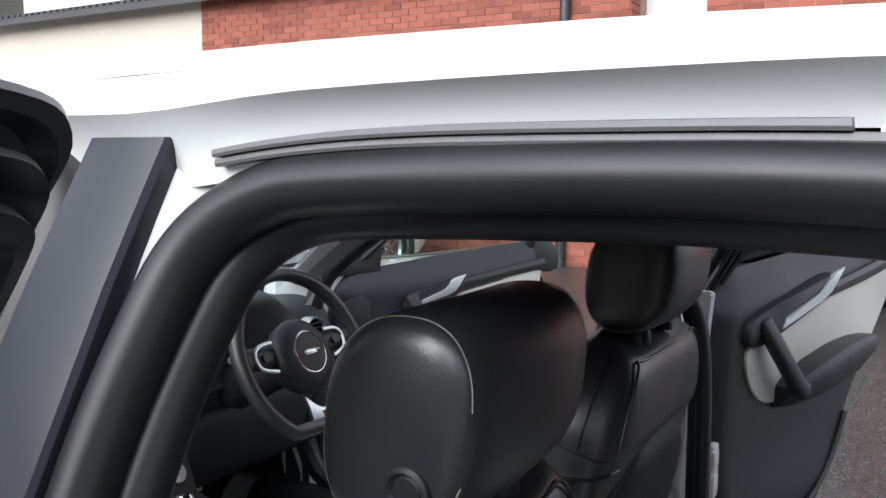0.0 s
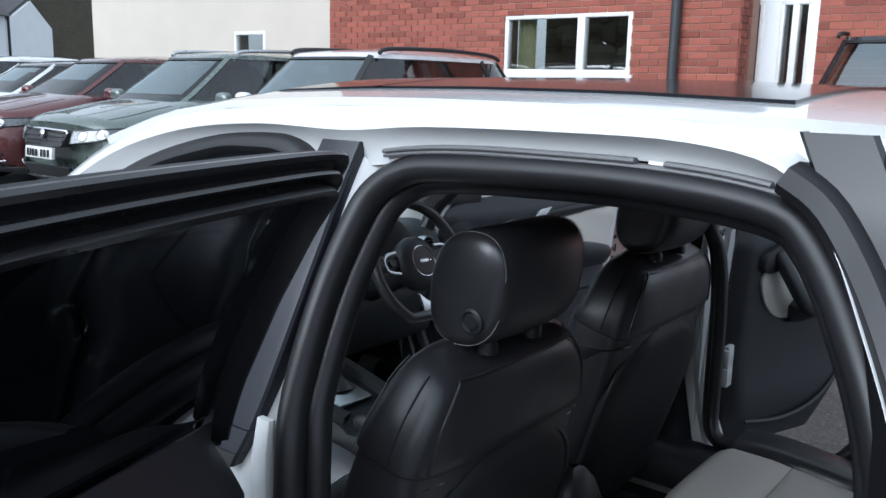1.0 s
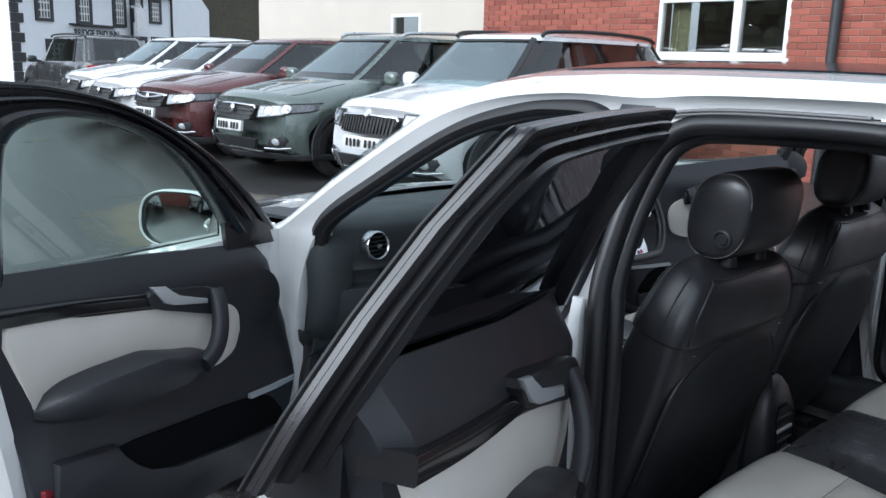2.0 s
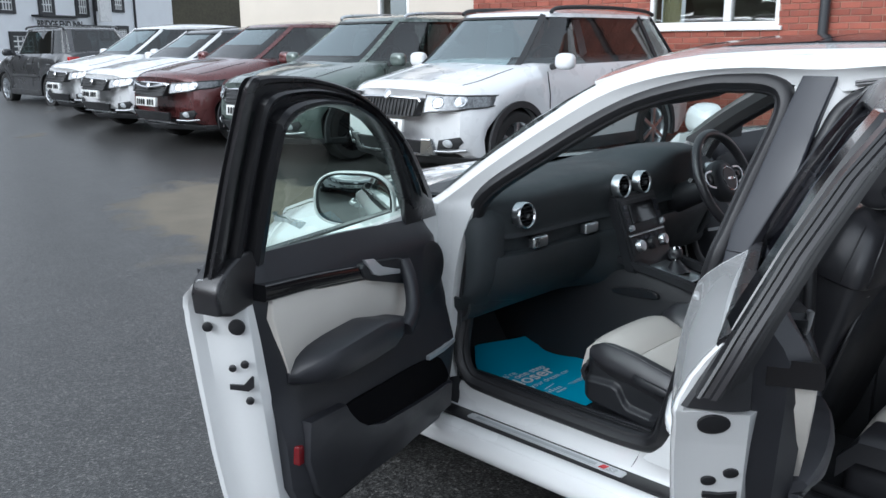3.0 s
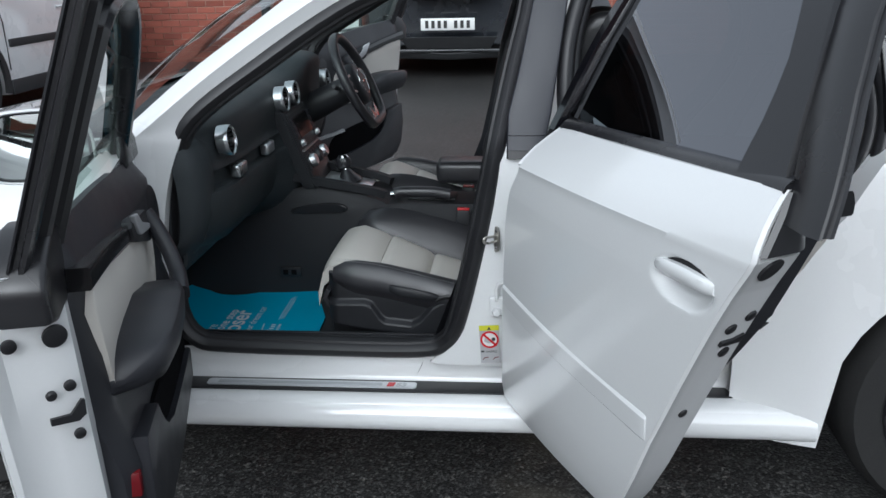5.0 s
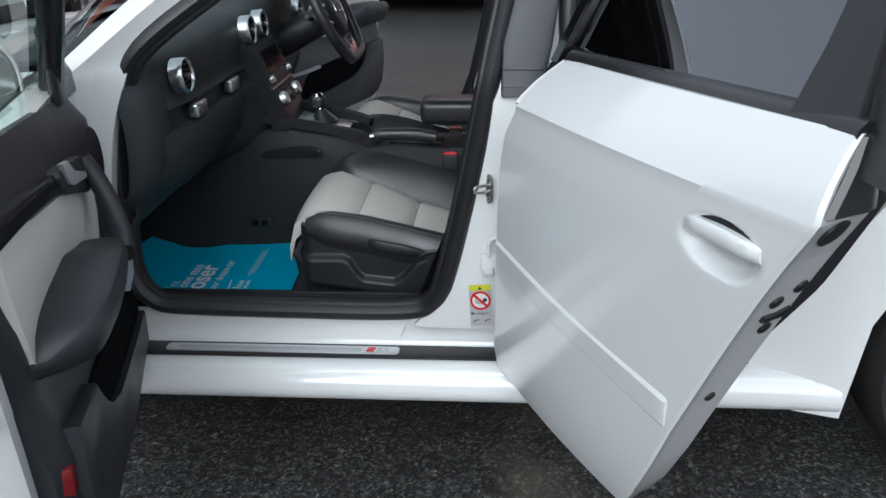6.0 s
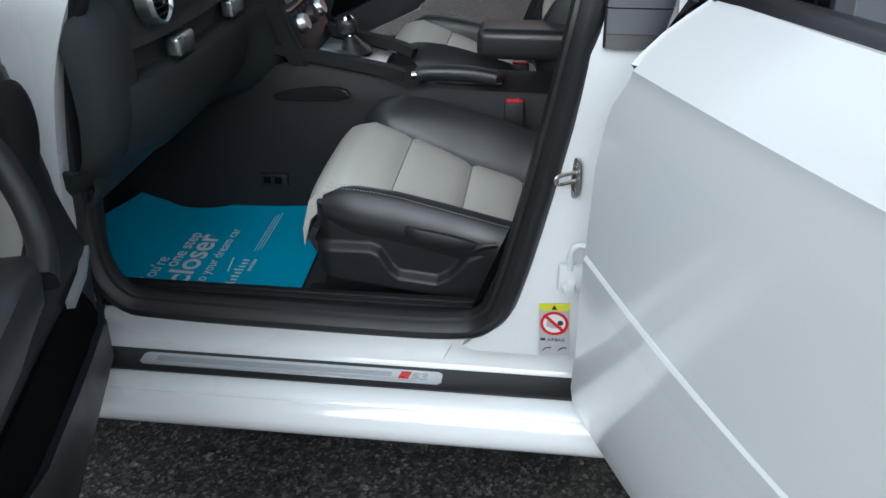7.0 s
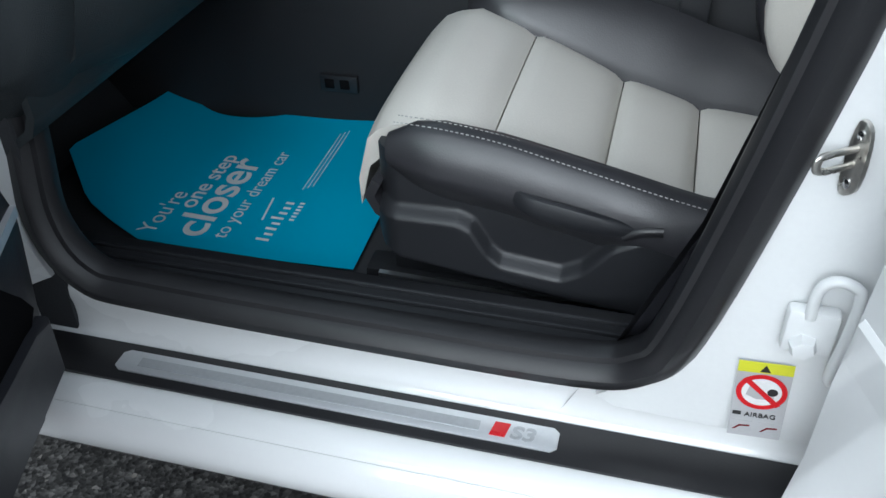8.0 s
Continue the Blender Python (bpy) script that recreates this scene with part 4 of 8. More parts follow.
prism(bm, [(-0.33, 0.66), (0.33, 0.66), (0.24, 0.33), (-0.24, 0.33)], -2.165, -2.08, ax=0, bevel=0.012)
part("front_grille", bm, RUBBER, car, "black front grille")
bm = B()
loft(bm, [[(x, 0.62 * k / 4, z) for k in range(-4, 5)] for x, z in ((2.045, 1.02), (1.68, 1.29))])
thick(bm, -0.02)
part("rear_window", bm, PRIVACY, car, "dark rear window")


def headlamp(bm):
    rows = []
    for z in (0.60, 0.66, 0.72, 0.755):
        rows.append([(-2.02 + 0.42 * k / 6 + 0.05 * (k / 6) ** 2, -0.60 - 0.215 * (k / 6) ** 0.7, z + 0.055 * k / 6) for k in range(7)])
    loft(bm, rows)
    thick(bm, 0.02)


LAMP = mat("lamp_lens", (0.55, 0.58, 0.60), 0.05, vary=0.4, scale=25, coat=1.0)
both("headlamp", headlamp, LAMP, "clear headlamp", lift=False)


def post_jamb(bm):
    # painted rear face of the post outside the seal
    rows = []
    for z in np.linspace(0.42, 0.985, 14):
        x = 0.168 - 0.004 * max(0.0, (z - 0.9) / 0.1)
        g = 1 - 0.8 * max(0.0, (z - 0.90) / 0.10) ** 2
        rows.append([(0.138, -0.765, z), (x - 0.002, -0.765, z), (x, -0.765 - 0.010 * g, z), (x - 0.003, -0.765 - 0.020 * g, z), (x - 0.010, -0.765 - 0.024 * g, z), (0.138, -0.765 - 0.022 * g, z)])
    caps(bm, loft(bm, rows, closed_v=True))


both("post_jamb", post_jamb, WHITE, "white painted post face")

# ---- doors: u runs back from the hinge, v inwards, w up ----
def grid_z(pts, w):
    return float(np.interp(w, [p[0] for p in pts], [p[1] for p in pts]))


class Door:
    """Shapes of one door in its own axes; side -1 is the left of the car."""

    def __init__(self, name, side, hx, hy, angle, label):
        self.side, self.hy, self.twist = side, hy, 0.0
        self.root = new(name)
        self.root.parent = car
        self.root["label"] = label
        self.root.matrix_basis = Matrix.Translation((hx, side * hy, 0.085 if side > 0 else 0.0)) @ Matrix.Rotation(radians(side * angle), 4, "Z")

    def p(self, u, v, w):
        return Vector((u, -self.side * v, w))

    def add(self, name, bm, material, label="", parent=None, angle=40):
        if self.side > 0:
            flip_y(bm)
        return part(name, bm, material, parent or self.root, label, angle=angle)

    def lean(self, w, u=0.87):
        """Where the window plane lies; the rear windows are bowed and twist in towards the hinge."""
        if self.twist:
            bow = spl([(0.94, -0.040), (1.0, -0.012), (1.05, 0.012), (1.085, 0.028), (1.185, 0.078), (1.275, 0.130), (1.37, 0.200)], w)
            return bow + self.twist * max(-0.1, 0.87 - u) / 0.87
        return self.hy - (yf(w) + 0.022)


def panel(bm, poly, v0, v1, bevel=0.006):
    """A flat piece of the door trim between two depths; poly in (u, w)."""
    prism(bm, poly, v0, v1, ax=1, bevel=bevel)


def smooth_poly(pts, n=4):
    return [(p.x, p.y) for p in crv([(a, b, 0) for a, b in pts], n, closed=True)]


def relief(bm, u0, u1, w0, w1, f, nu=24, nw=14, edge_v=0.03):
    """A moulded panel: v = f(u, w) over a patch whose edges are given per height, closed back to edge_v."""
    rows = []
    for j in range(nw + 1):
        w = w0 + (w1 - w0) * j / nw
        a, b = u0(w), u1(w)
        rows.append([(a + (b - a) * k / nu, f(a + (b - a) * k / nu, w), w) for k in range(nu + 1)])
    back = [[(p[0], edge_v, p[2]) for p in r] for r in rows]
    vs = [[bm.verts.new(p) for p in r] for r in rows]
    bs = [[bm.verts.new(p) for p in r] for r in back]
    for i in range(nw):
        for k in range(nu):
            bm.faces.new((vs[i][k], vs[i][k + 1], vs[i + 1][k + 1], vs[i + 1][k]))
    for i in range(nw):
        for k in (0, nu):
            bm.faces.new((vs[i][k], vs[i + 1][k], bs[i + 1][k], bs[i][k]))
    for k in range(nu):
        for i in (0, nw):
            bm.faces.new((vs[i][k], vs[i][k + 1], bs[i][k + 1], bs[i][k]))


def rounded_box(bm, pts, r, n=10):
    """A fat rounded bar along points."""
    sweep(bm, crv(pts, 6), ring(r, n), (0, 1, 0.01))


def door_shell(d, front, rear, w0, belt, crease, top_v=-0.025, drop=0.0, flat=False):
    """Painted shell with its shut faces: front and rear give the skin's ends by height."""
    def scoop(u, w):
        """The finger bowl behind the outside handle."""
        if not flat:
            return 0.0
        q = 1 - ((u - 0.727) / 0.080) ** 2 - ((w - 0.878) / 0.044) ** 2
        q = min(1.0, max(0.0, q) * 1.35)
        return 0.024 * q * q * (3 - 2 * q)
    bm = B()
    rows = []
    ws = sorted([w0, w0 + 0.012, w0 + 0.05, 0.45, 0.55, 0.63, 0.70, 0.77, crease - 0.012, crease, crease + 0.004, crease + 0.02, 0.5 * (crease + belt), 0.25 * crease + 0.75 * belt, belt - 0.01, belt] + [0.82 + 0.004 * k for k in range(28) if 0.82 + 0.004 * k < crease - 0.015])
    for w in ws:
        a, b = grid_z(front, w), grid_z(rear, w)
        vo = grid_z([(w0, -0.040), (w0 + 0.05, -0.052), (0.50, -0.062), (0.585, -0.064), (0.60, -0.063), (0.75, -0.065), (0.86, -0.0665), (crease - 0.012, -0.0645), (crease, -0.0660), (crease + 0.004, -0.0645), (crease + 0.02, -0.0655 + 0.09 * (top_v + 0.0655)), (0.5 * (crease + belt), -0.0655 + 0.34 * (top_v + 0.0655)), (0.25 * crease + 0.75 * belt, -0.0655 + 0.64 * (top_v + 0.0655)), (belt, top_v)], w)
        vi = vo + 0.018 if flat and w > crease else max(0.035, vo + 0.030)
        row = [(a + 0.03, vi, w), (a - 0.01, vi - 0.015, w), (a - 0.01, min(vo + 0.02, vi - 0.016), w), (a, vo + 0.006, w), (a + 0.012, vo, w)]
        row += [(a + (b - a) * k / 110, vo - 0.010 * math.sin(math.pi * k / 110) + scoop(a + (b - a) * k / 110, w), w) for k in range(1, 110)]
        row += [(b - 0.010, vo, w), (b - 0.002, vo + 0.006, w), (b - 0.006, vo + 0.016, w), (b - 0.030, min(vo + 0.030, vi - 0.006), w), (b - 0.048, max(vi - 0.030, vo + 0.024), w), (b - 0.060, vi, w), (b - 0.075, vi + 0.015, w)]
        if flat:
            # a squarer lock face
            row[-5:] = [(b - 0.005, vo + 0.014, w), (b - 0.010, min(vo + 0.030, vi - 0.012), w), (b - 0.016, max(vi - 0.030, vo + 0.024), w), (b - 0.022, vi, w), (b - 0.045, vi + 0.012, w)]
        rows.append(row)
    # the waist falls towards the front
    if flat:
        # the shoulder leans in more towards the hinge
        rows = [[(u, v + 0.054 * max(0.0, 0.87 - u) / 0.87 * max(0.0, (w - crease) / (belt - crease)), w) for u, v, w in r] for r in rows]
    rows = [[(u, v, w - drop * max(0.0, 0.85 - u) / 0.85 * max(0.0, (w - 0.85) / (belt - 0.85))) for u, v, w in r] for r in rows]
    vs = loft(bm, rows, closed_v=True)
    caps(bm, vs)
    return bm


def frame_loft(d, outer, inner, prof, name, material, label):
    """A window frame between an outer and an inner line; prof: (share of the way in, depth) round the section."""
    bm = B()
    a = crv([(u, 0, w) for u, w in outer], 7)
    b = crv([(u, 0, w) for u, w in inner], 7)
    rows = []
    for p, q in zip(a, b):
        row = []
        for t, dv in prof:
            v = p.lerp(q, t)
            row.append((v.x, d.lean(v.z, v.x) + dv, v.z))
        rows.append(row)
    caps(bm, loft(bm, rows, closed_v=True))
    d.add(name, bm, material, label, angle=28)


RIBS = [(0.02, -0.018), (0.0, -0.014), (0.05, -0.011), (0.05, -0.004), (0.0, -0.001), (0.0, 0.006), (0.06, 0.010), (0.16, 0.010), (0.20, 0.0), (0.34, 0.0), (0.38, 0.016), (0.44, 0.021), (0.52, 0.016), (0.56, 0.004), (0.66, 0.004), (0.70, 0.024), (0.78, 0.032), (0.90, 0.030), (0.98, 0.020), (1.0, 0.006), (1.0, -0.006), (0.85, -0.014), (0.3, -0.022)]


def plug(d, u, w, r, v, name="rubber_plug", material=RUBBER, tilt=0.5, parent=None, fall=0.13):
    """A round plug on the rear shut face."""
    bm = B()
    n = Vector((math.cos(tilt), math.sin(tilt), -fall)).normalized()
    c = Vector((u, v, w))
    lathe(bm, [(0.0001, 0.003), (r * 0.7, 0.003), (r, 0.001), (r, -0.004)], c, n, 20)
    d.add(name, bm, material, parent=parent)


def trim_set(d, insert, strip, arm, bezel, handle, v):
    """Leather insert, gloss strip, grip with armrest, and the inner handle in its bezel."""
    bm = B()
    panel(bm, smooth_poly(insert, 3), 0.05, v, 0.004)
    d.add("leather_insert", bm, LEATHER_LIGHT, "pale grey leather insert")
    bm = B()
    n = len(strip) // 2
    up, dn = crv([(a, 0, b) for a, b in strip[:n]], 6), crv([(a, 0, b) for a, b in reversed(strip[n:])], 6)
    rows = []
    for p, q in zip(up, dn):
        rows.append([(p.x, 0.05, p.z), (p.x, v + 0.001, p.z), (p.x, v + 0.004, p.z - 0.003), (q.x, v + 0.006, (p.z + q.z) / 2), (q.x, v + 0.005, q.z + 0.003), (q.x, v + 0.002, q.z), (q.x, 0.05, q.z)])
    caps(bm, loft(bm, rows, closed_v=True))
    d.add("trim_strip", bm, GLOSS, "piano black trim strip")
    grip, pad_rows = arm
    bm = B()
    path = crv(grip, 6)
    rows = []
    for i, q in enumerate(path):
        tan = (path[min(i + 1, len(path) - 1)] - path[max(i - 1, 0)]).normalized()
        o = Vector((0, 1, 0))
        o = (o - tan * o.dot(tan)).normalized()
        n = tan.cross(o)
        rows.append([q + o * a + n * b for a, b in ring(0.017, 16, 0.021, 0.7)])
    caps(bm, loft(bm, rows, closed_v=True))
    d.add("door_grip", bm, SOFT, "padded black door grip")
    bm = B()
    us = [r[0] for r in pad_rows]
    rows = []
    for u in np.linspace(us[0], us[-1], 22):
        top, bot, out = (float(np.interp(u, us, [r[k] for r in pad_rows])) for k in (1, 2, 3))
        h = top - bot
        rows.append([(u, v - 0.012, top - 0.004), (u, v + 0.3 * (out - v), top - 0.01 * h), (u, v + 0.86 * (out - v), top), (u, out - 0.005, top - 0.05 * h), (u, out, top - 0.22 * h), (u, out - 0.004, top - 0.55 * h), (u, out - 0.022, bot + 0.10 * h), (u, v + 0.4 * (out - v), bot), (u, v - 0.012, bot - 0.01)])
    caps(bm, loft(bm, rows, closed_v=True))
    d.add("armrest", bm, SOFT, "padded black armrest")
    bm = B()
    panel(bm, smooth_poly(bezel, 3), 0.05, v + 0.012, 0.006)
    d.add("handle_bezel", bm, PLASTIC)
    bm = B()
    prism(bm, handle, v + 0.008, v + 0.018, ax=1, bevel=0.003)
    d.add("door_handle", bm, SILVER, "satin aluminium door handle")


def front_door(side, angle):
    d = Door("front_door", side, -0.90, 0.805, angle, "open white front door with black and pale leather trim")
    F = [(0.30, -0.05), (0.6, -0.075), (0.9, -0.08), (1.0, -0.07)]
    R = [(0.30, 0.88), (0.36, 0.90), (0.5, 0.925), (0.7, 0.955), (0.85, 0.975), (1.0, 0.995)]
    d.add("shell", door_shell(d, F, R, 0.305, 0.965, 0.90, -0.010), WHITE, "white painted door shell", angle=35)

    def ends(w):
        return grid_z([(0.33, 0.10), (0.42, 0.04), (0.55, 0.0), (0.68, 0.006), (0.78, 0.045), (0.93, 0.092), (1.0, 0.10)], w), grid_z([(0.33, 0.72), (0.36, 0.78), (0.42, 0.815), (0.6, 0.835), (0.8, 0.87), (1.0, 0.915)], w)

    def f(u, w):
        v = 0.075 + 0.028 * min(1.0, max(0.0, (0.66 - w) / 0.12)) - 0.03 * max(0, (w - 0.90) / 0.08)
        a, b = ends(w)
        e = min(1.0, (u - a) / 0.05, (b - u) / 0.04)
        return v - 0.028 * (1 - max(0, e)) ** 2
    bm = B()
    relief(bm, lambda w: ends(w)[0], lambda w: ends(w)[1], 0.335, 0.986, f, 26, 22)
    for p in bm.verts:
        # the waist falls towards the hinge
        p.co.z += max(0.0, (p.co.z - 0.88) / 0.106) * grid_z([(0.1, -0.042), (0.22, -0.034), (0.55, -0.006), (0.85, 0.010)], p.co.x)
    d.add("door_trim", bm, SOFT, "soft black door trim")
    trim_set(d,
             [(0.862, 0.905), (0.69, 0.880), (0.50, 0.853), (0.36, 0.832), (0.285, 0.820), (0.240, 0.796), (0.226, 0.755), (0.244, 0.690), (0.300, 0.664), (0.40, 0.660), (0.60, 0.675), (0.79, 0.690), (0.815, 0.725)],
             [(0.50, 0.892), (0.69, 0.918), (0.885, 0.938), (0.888, 0.902), (0.69, 0.885), (0.48, 0.856)],
             ([(0.318, 0.088, 0.862), (0.324, 0.108, 0.83), (0.345, 0.132, 0.78), (0.378, 0.148, 0.738), (0.425, 0.156, 0.712)],
              [(0.375, 0.722, 0.668, 0.125), (0.40, 0.738, 0.664, 0.148), (0.455, 0.748, 0.664, 0.166), (0.545, 0.770, 0.668, 0.176), (0.56, 0.772, 0.668, 0.178), (0.68, 0.770, 0.672, 0.180), (0.745, 0.764, 0.676, 0.174), (0.785, 0.752, 0.684, 0.158), (0.805, 0.736, 0.690, 0.132), (0.814, 0.716, 0.698, 0.100)]),
             [(0.30, 0.80), (0.298, 0.845), (0.33, 0.872), (0.42, 0.887), (0.52, 0.899), (0.51, 0.860), (0.43, 0.833), (0.36, 0.812)],
             [(0.526, 0.913), (0.478, 0.905), (0.443, 0.874), (0.352, 0.849), (0.352, 0.837), (0.455, 0.855), (0.485, 0.866), (0.500, 0.885)], 0.083)
    # map pocket: flat black panel paints the opening's shade behind a proud lower lip
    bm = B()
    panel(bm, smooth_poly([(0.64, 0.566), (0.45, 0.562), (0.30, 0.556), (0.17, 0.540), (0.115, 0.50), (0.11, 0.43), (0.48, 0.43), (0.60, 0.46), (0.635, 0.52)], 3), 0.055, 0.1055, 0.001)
    d.add("pocket_shade", bm, HOLLOW_SHADE, "flat black panel painted as the shade inside the map pocket")
    bm = B()
    panel(bm, [(0.09, 0.36), (0.08, 0.435), (0.12, 0.440), (0.187, 0.440), (0.30, 0.446), (0.48, 0.462), (0.56, 0.482), (0.60, 0.510), (0.625, 0.545), (0.645, 0.580), (0.79, 0.592), (0.80, 0.50), (0.77, 0.40), (0.72, 0.355), (0.40, 0.345)], 0.05, 0.118, 0.006)
    d.add("pocket_lip", bm, SOFT, "moulded lower trim panel")
    bm = B()
    sweep(bm, [(0.035, 0.098, 0.549), (0.13, 0.112, 0.553), (0.228, 0.115, 0.557)], [(-0.006, -0.008), (0.006, -0.008), (0.006, 0.004), (-0.006, 0.004)], (0, 1, 0))
    d.add("light_strip", bm, SILVER, "slim aluminium strip")
    bm = B()
    lathe(bm, [(0.001, 0.009), (0.070, 0.008), (0.080, 0.005), (0.084, -0.01)], (0.150, 0.070, 0.800), (0.10, 1, 0), 28)
    d.add("speaker_cover", bm, PLASTIC, "round black speaker cover")
    bm = B()
    box(bm, (0.775, 0.045, 0.490), (0.816, 0.099, 0.538), 0.004)
    d.add("reflector", bm, RED_DARK, "dark red door reflector")
    # window frame
    outer = [(0.005, 0.945), (0.070, 1.008), (0.21, 1.115), (0.35, 1.205), (0.497, 1.278), (0.64, 1.332), (0.79, 1.364), (0.90, 1.374), (0.975, 1.376), (1.000, 1.366), (1.004, 1.33), (1.000, 1.20), (0.990, 1.08), (0.978, 0.94)]
    inner = [(0.10, 0.93), (0.19, 0.965), (0.30, 1.07), (0.42, 1.175), (0.541, 1.250), (0.65, 1.290), (0.74, 1.304), (0.81, 1.300), (0.850, 1.285), (0.868, 1.262), (0.872, 1.235), (0.862, 1.15), (0.845, 1.06), (0.825, 0.95)]
    frame_loft(d, outer, inner, RIBS, "window_frame", FRAME, "black window frame with rubber seals")
    bm = B()
    rows = []
    for w in (0.94, 1.0, 1.08, 1.16, 1.24, 1.31):
        a = grid_z([(0.94, 0.05), (1.025, 0.18), (1.135, 0.34), (1.27, 0.56), (1.31, 0.66)], w)
        b = grid_z([(0.94, 0.93), (1.08, 0.955), (1.31, 0.975)], w)
        rows.append([(a + (b - a) * k / 6, d.lean(w), w) for k in range(7)])
    loft(bm, rows)
    pane = d.add("window_pane", bm, GREENGLASS, "green tinted clear glass")
    pane.visible_shadow = False
    bm = B()
    prism(bm, [(0.055, 0.935), (0.075, 0.985), (0.16, 1.03), (0.25, 1.09), (0.235, 0.94)], d.lean(1.0) + 0.004, d.lean(1.0) + 0.022, ax=1, bevel=0.005)
    d.add("mirror_sail", bm, FRAME, "black mirror mounting triangle")
    # lock-side end cap of the belt
    bm = B()
    prism(bm, [(0.862, 0.893), (0.950, 0.882), (0.990, 0.893), (0.996, 0.935), (0.986, 0.962), (0.95, 0.992), (0.91, 1.012), (0.868, 1.012)], -0.022, 0.052, ax=1, bevel=0.009, seg=3)
    d.add("belt_cap", bm, FRAME, "black rubber cap")
    bm = B()
    sweep(bm, [(0.0, -0.030, 0.955), (0.5, -0.036, 0.957), (0.96, -0.024, 0.966)], [(-0.014, -0.006), (0.014, -0.006), (0.012, 0.010), (-0.014, 0.010)], (0, 1, 0))
    d.add("waist_strip", bm, FRAME, "black waist strip")
    # mirror, turned towards the driver
    turn = Matrix.Translation((0.205, -0.135, 0.998)) @ Matrix.Rotation(radians(19), 4, "Z")

    def oval(bm, u, k, n=40):
        return [turn @ Vector((u, k * 0.120 * math.copysign(abs(math.cos(q)) ** 0.62, math.cos(q)) * (1 - 0.08 * math.sin(q)), k * 0.079 * math.copysign(abs(math.sin(q)) ** 0.72, math.sin(q)) - 0.004 * math.cos(q) * k)) for q in np.linspace(0, 2 * math.pi, n, endpoint=False)]
    bm = B()
    caps(bm, loft(bm, [oval(bm, u, k) for u, k in ((-0.085, 0.25), (-0.080, 0.48), (-0.062, 0.75), (-0.035, 0.92), (-0.008, 0.995), (0.010, 1.0), (0.014, 0.985), (0.004, 0.90))], closed_v=True))
    m = d.add("door_mirror", bm, WHITE, "white door mirror")
    bm = B()
    loft(bm, [oval(bm, u, k) for u, k in ((0.012, 1.0), (0.020, 0.992), (0.023, 0.965), (0.020, 0.935), (0.006, 0.915), (-0.004, 0.90))], closed_v=True)
    d.add("mirror_rim", bm, WHITE, "white mirror surround", parent=m)
    bm = B()
    loft(bm, [oval(bm, u, k) for u, k in ((0.0195, 0.93), (0.021, 0.915), (0.019, 0.885), (0.010, 0.87))], closed_v=True)
    d.add("mirror_gasket", bm, RUBBER, "thin dark gap round the glass", parent=m)
    bm = B()
    caps(bm, loft(bm, [oval(bm, 0.0165 - 0.004 * k * k, k) for k in (0.02, 0.25, 0.5, 0.7, 0.88)], closed_v=True))
    d.add("mirror_glass", bm, MIRROR, "mirror glass", parent=m)
    bm = B()
    sweep(bm, crv([(0.165, -0.07, 0.950), (0.15, -0.03, 0.948), (0.12, 0.02, 0.958)], 4), ring(0.03, 10, 0.018), (0, 0, 1))
    d.add("mirror_arm", bm, WHITE, parent=m)
    # lock side
    plug(d, 0.924, 0.849, 0.018, 0.034)
    plug(d, 0.952, 0.850, 0.011, -0.022)
    plug(d, 0.913, 0.762, 0.009, 0.040)
    plug(d, 0.923, 0.752, 0.008, 0.014)
    plug(d, 0.903, 0.674, 0.009, 0.040)
    bm = B()
    prism(bm, [(-0.026, 0.004), (0.004, 0.002), (0.022, 0.022), (0.027, 0.020), (0.026, -0.004), (0.014, -0.012), (-0.026, -0.007)], -0.003, 0.003, ax=0)
    bmesh.ops.transform(bm, matrix=pose(0.914, 0.030, 0.712, 0, 0, 28), verts=bm.verts)
    d.add("lock_slot", bm, RUBBER, "lock opening")
    # outside handle
    bm = B()
    sweep(bm, crv([(0.72, -0.085, 0.862), (0.80, -0.105, 0.866), (0.90, -0.085, 0.872)], 5), ring(0.018, 10, 0.010), (0, 1, 0))
    d.add("outer_handle", bm, WHITE)
    return d


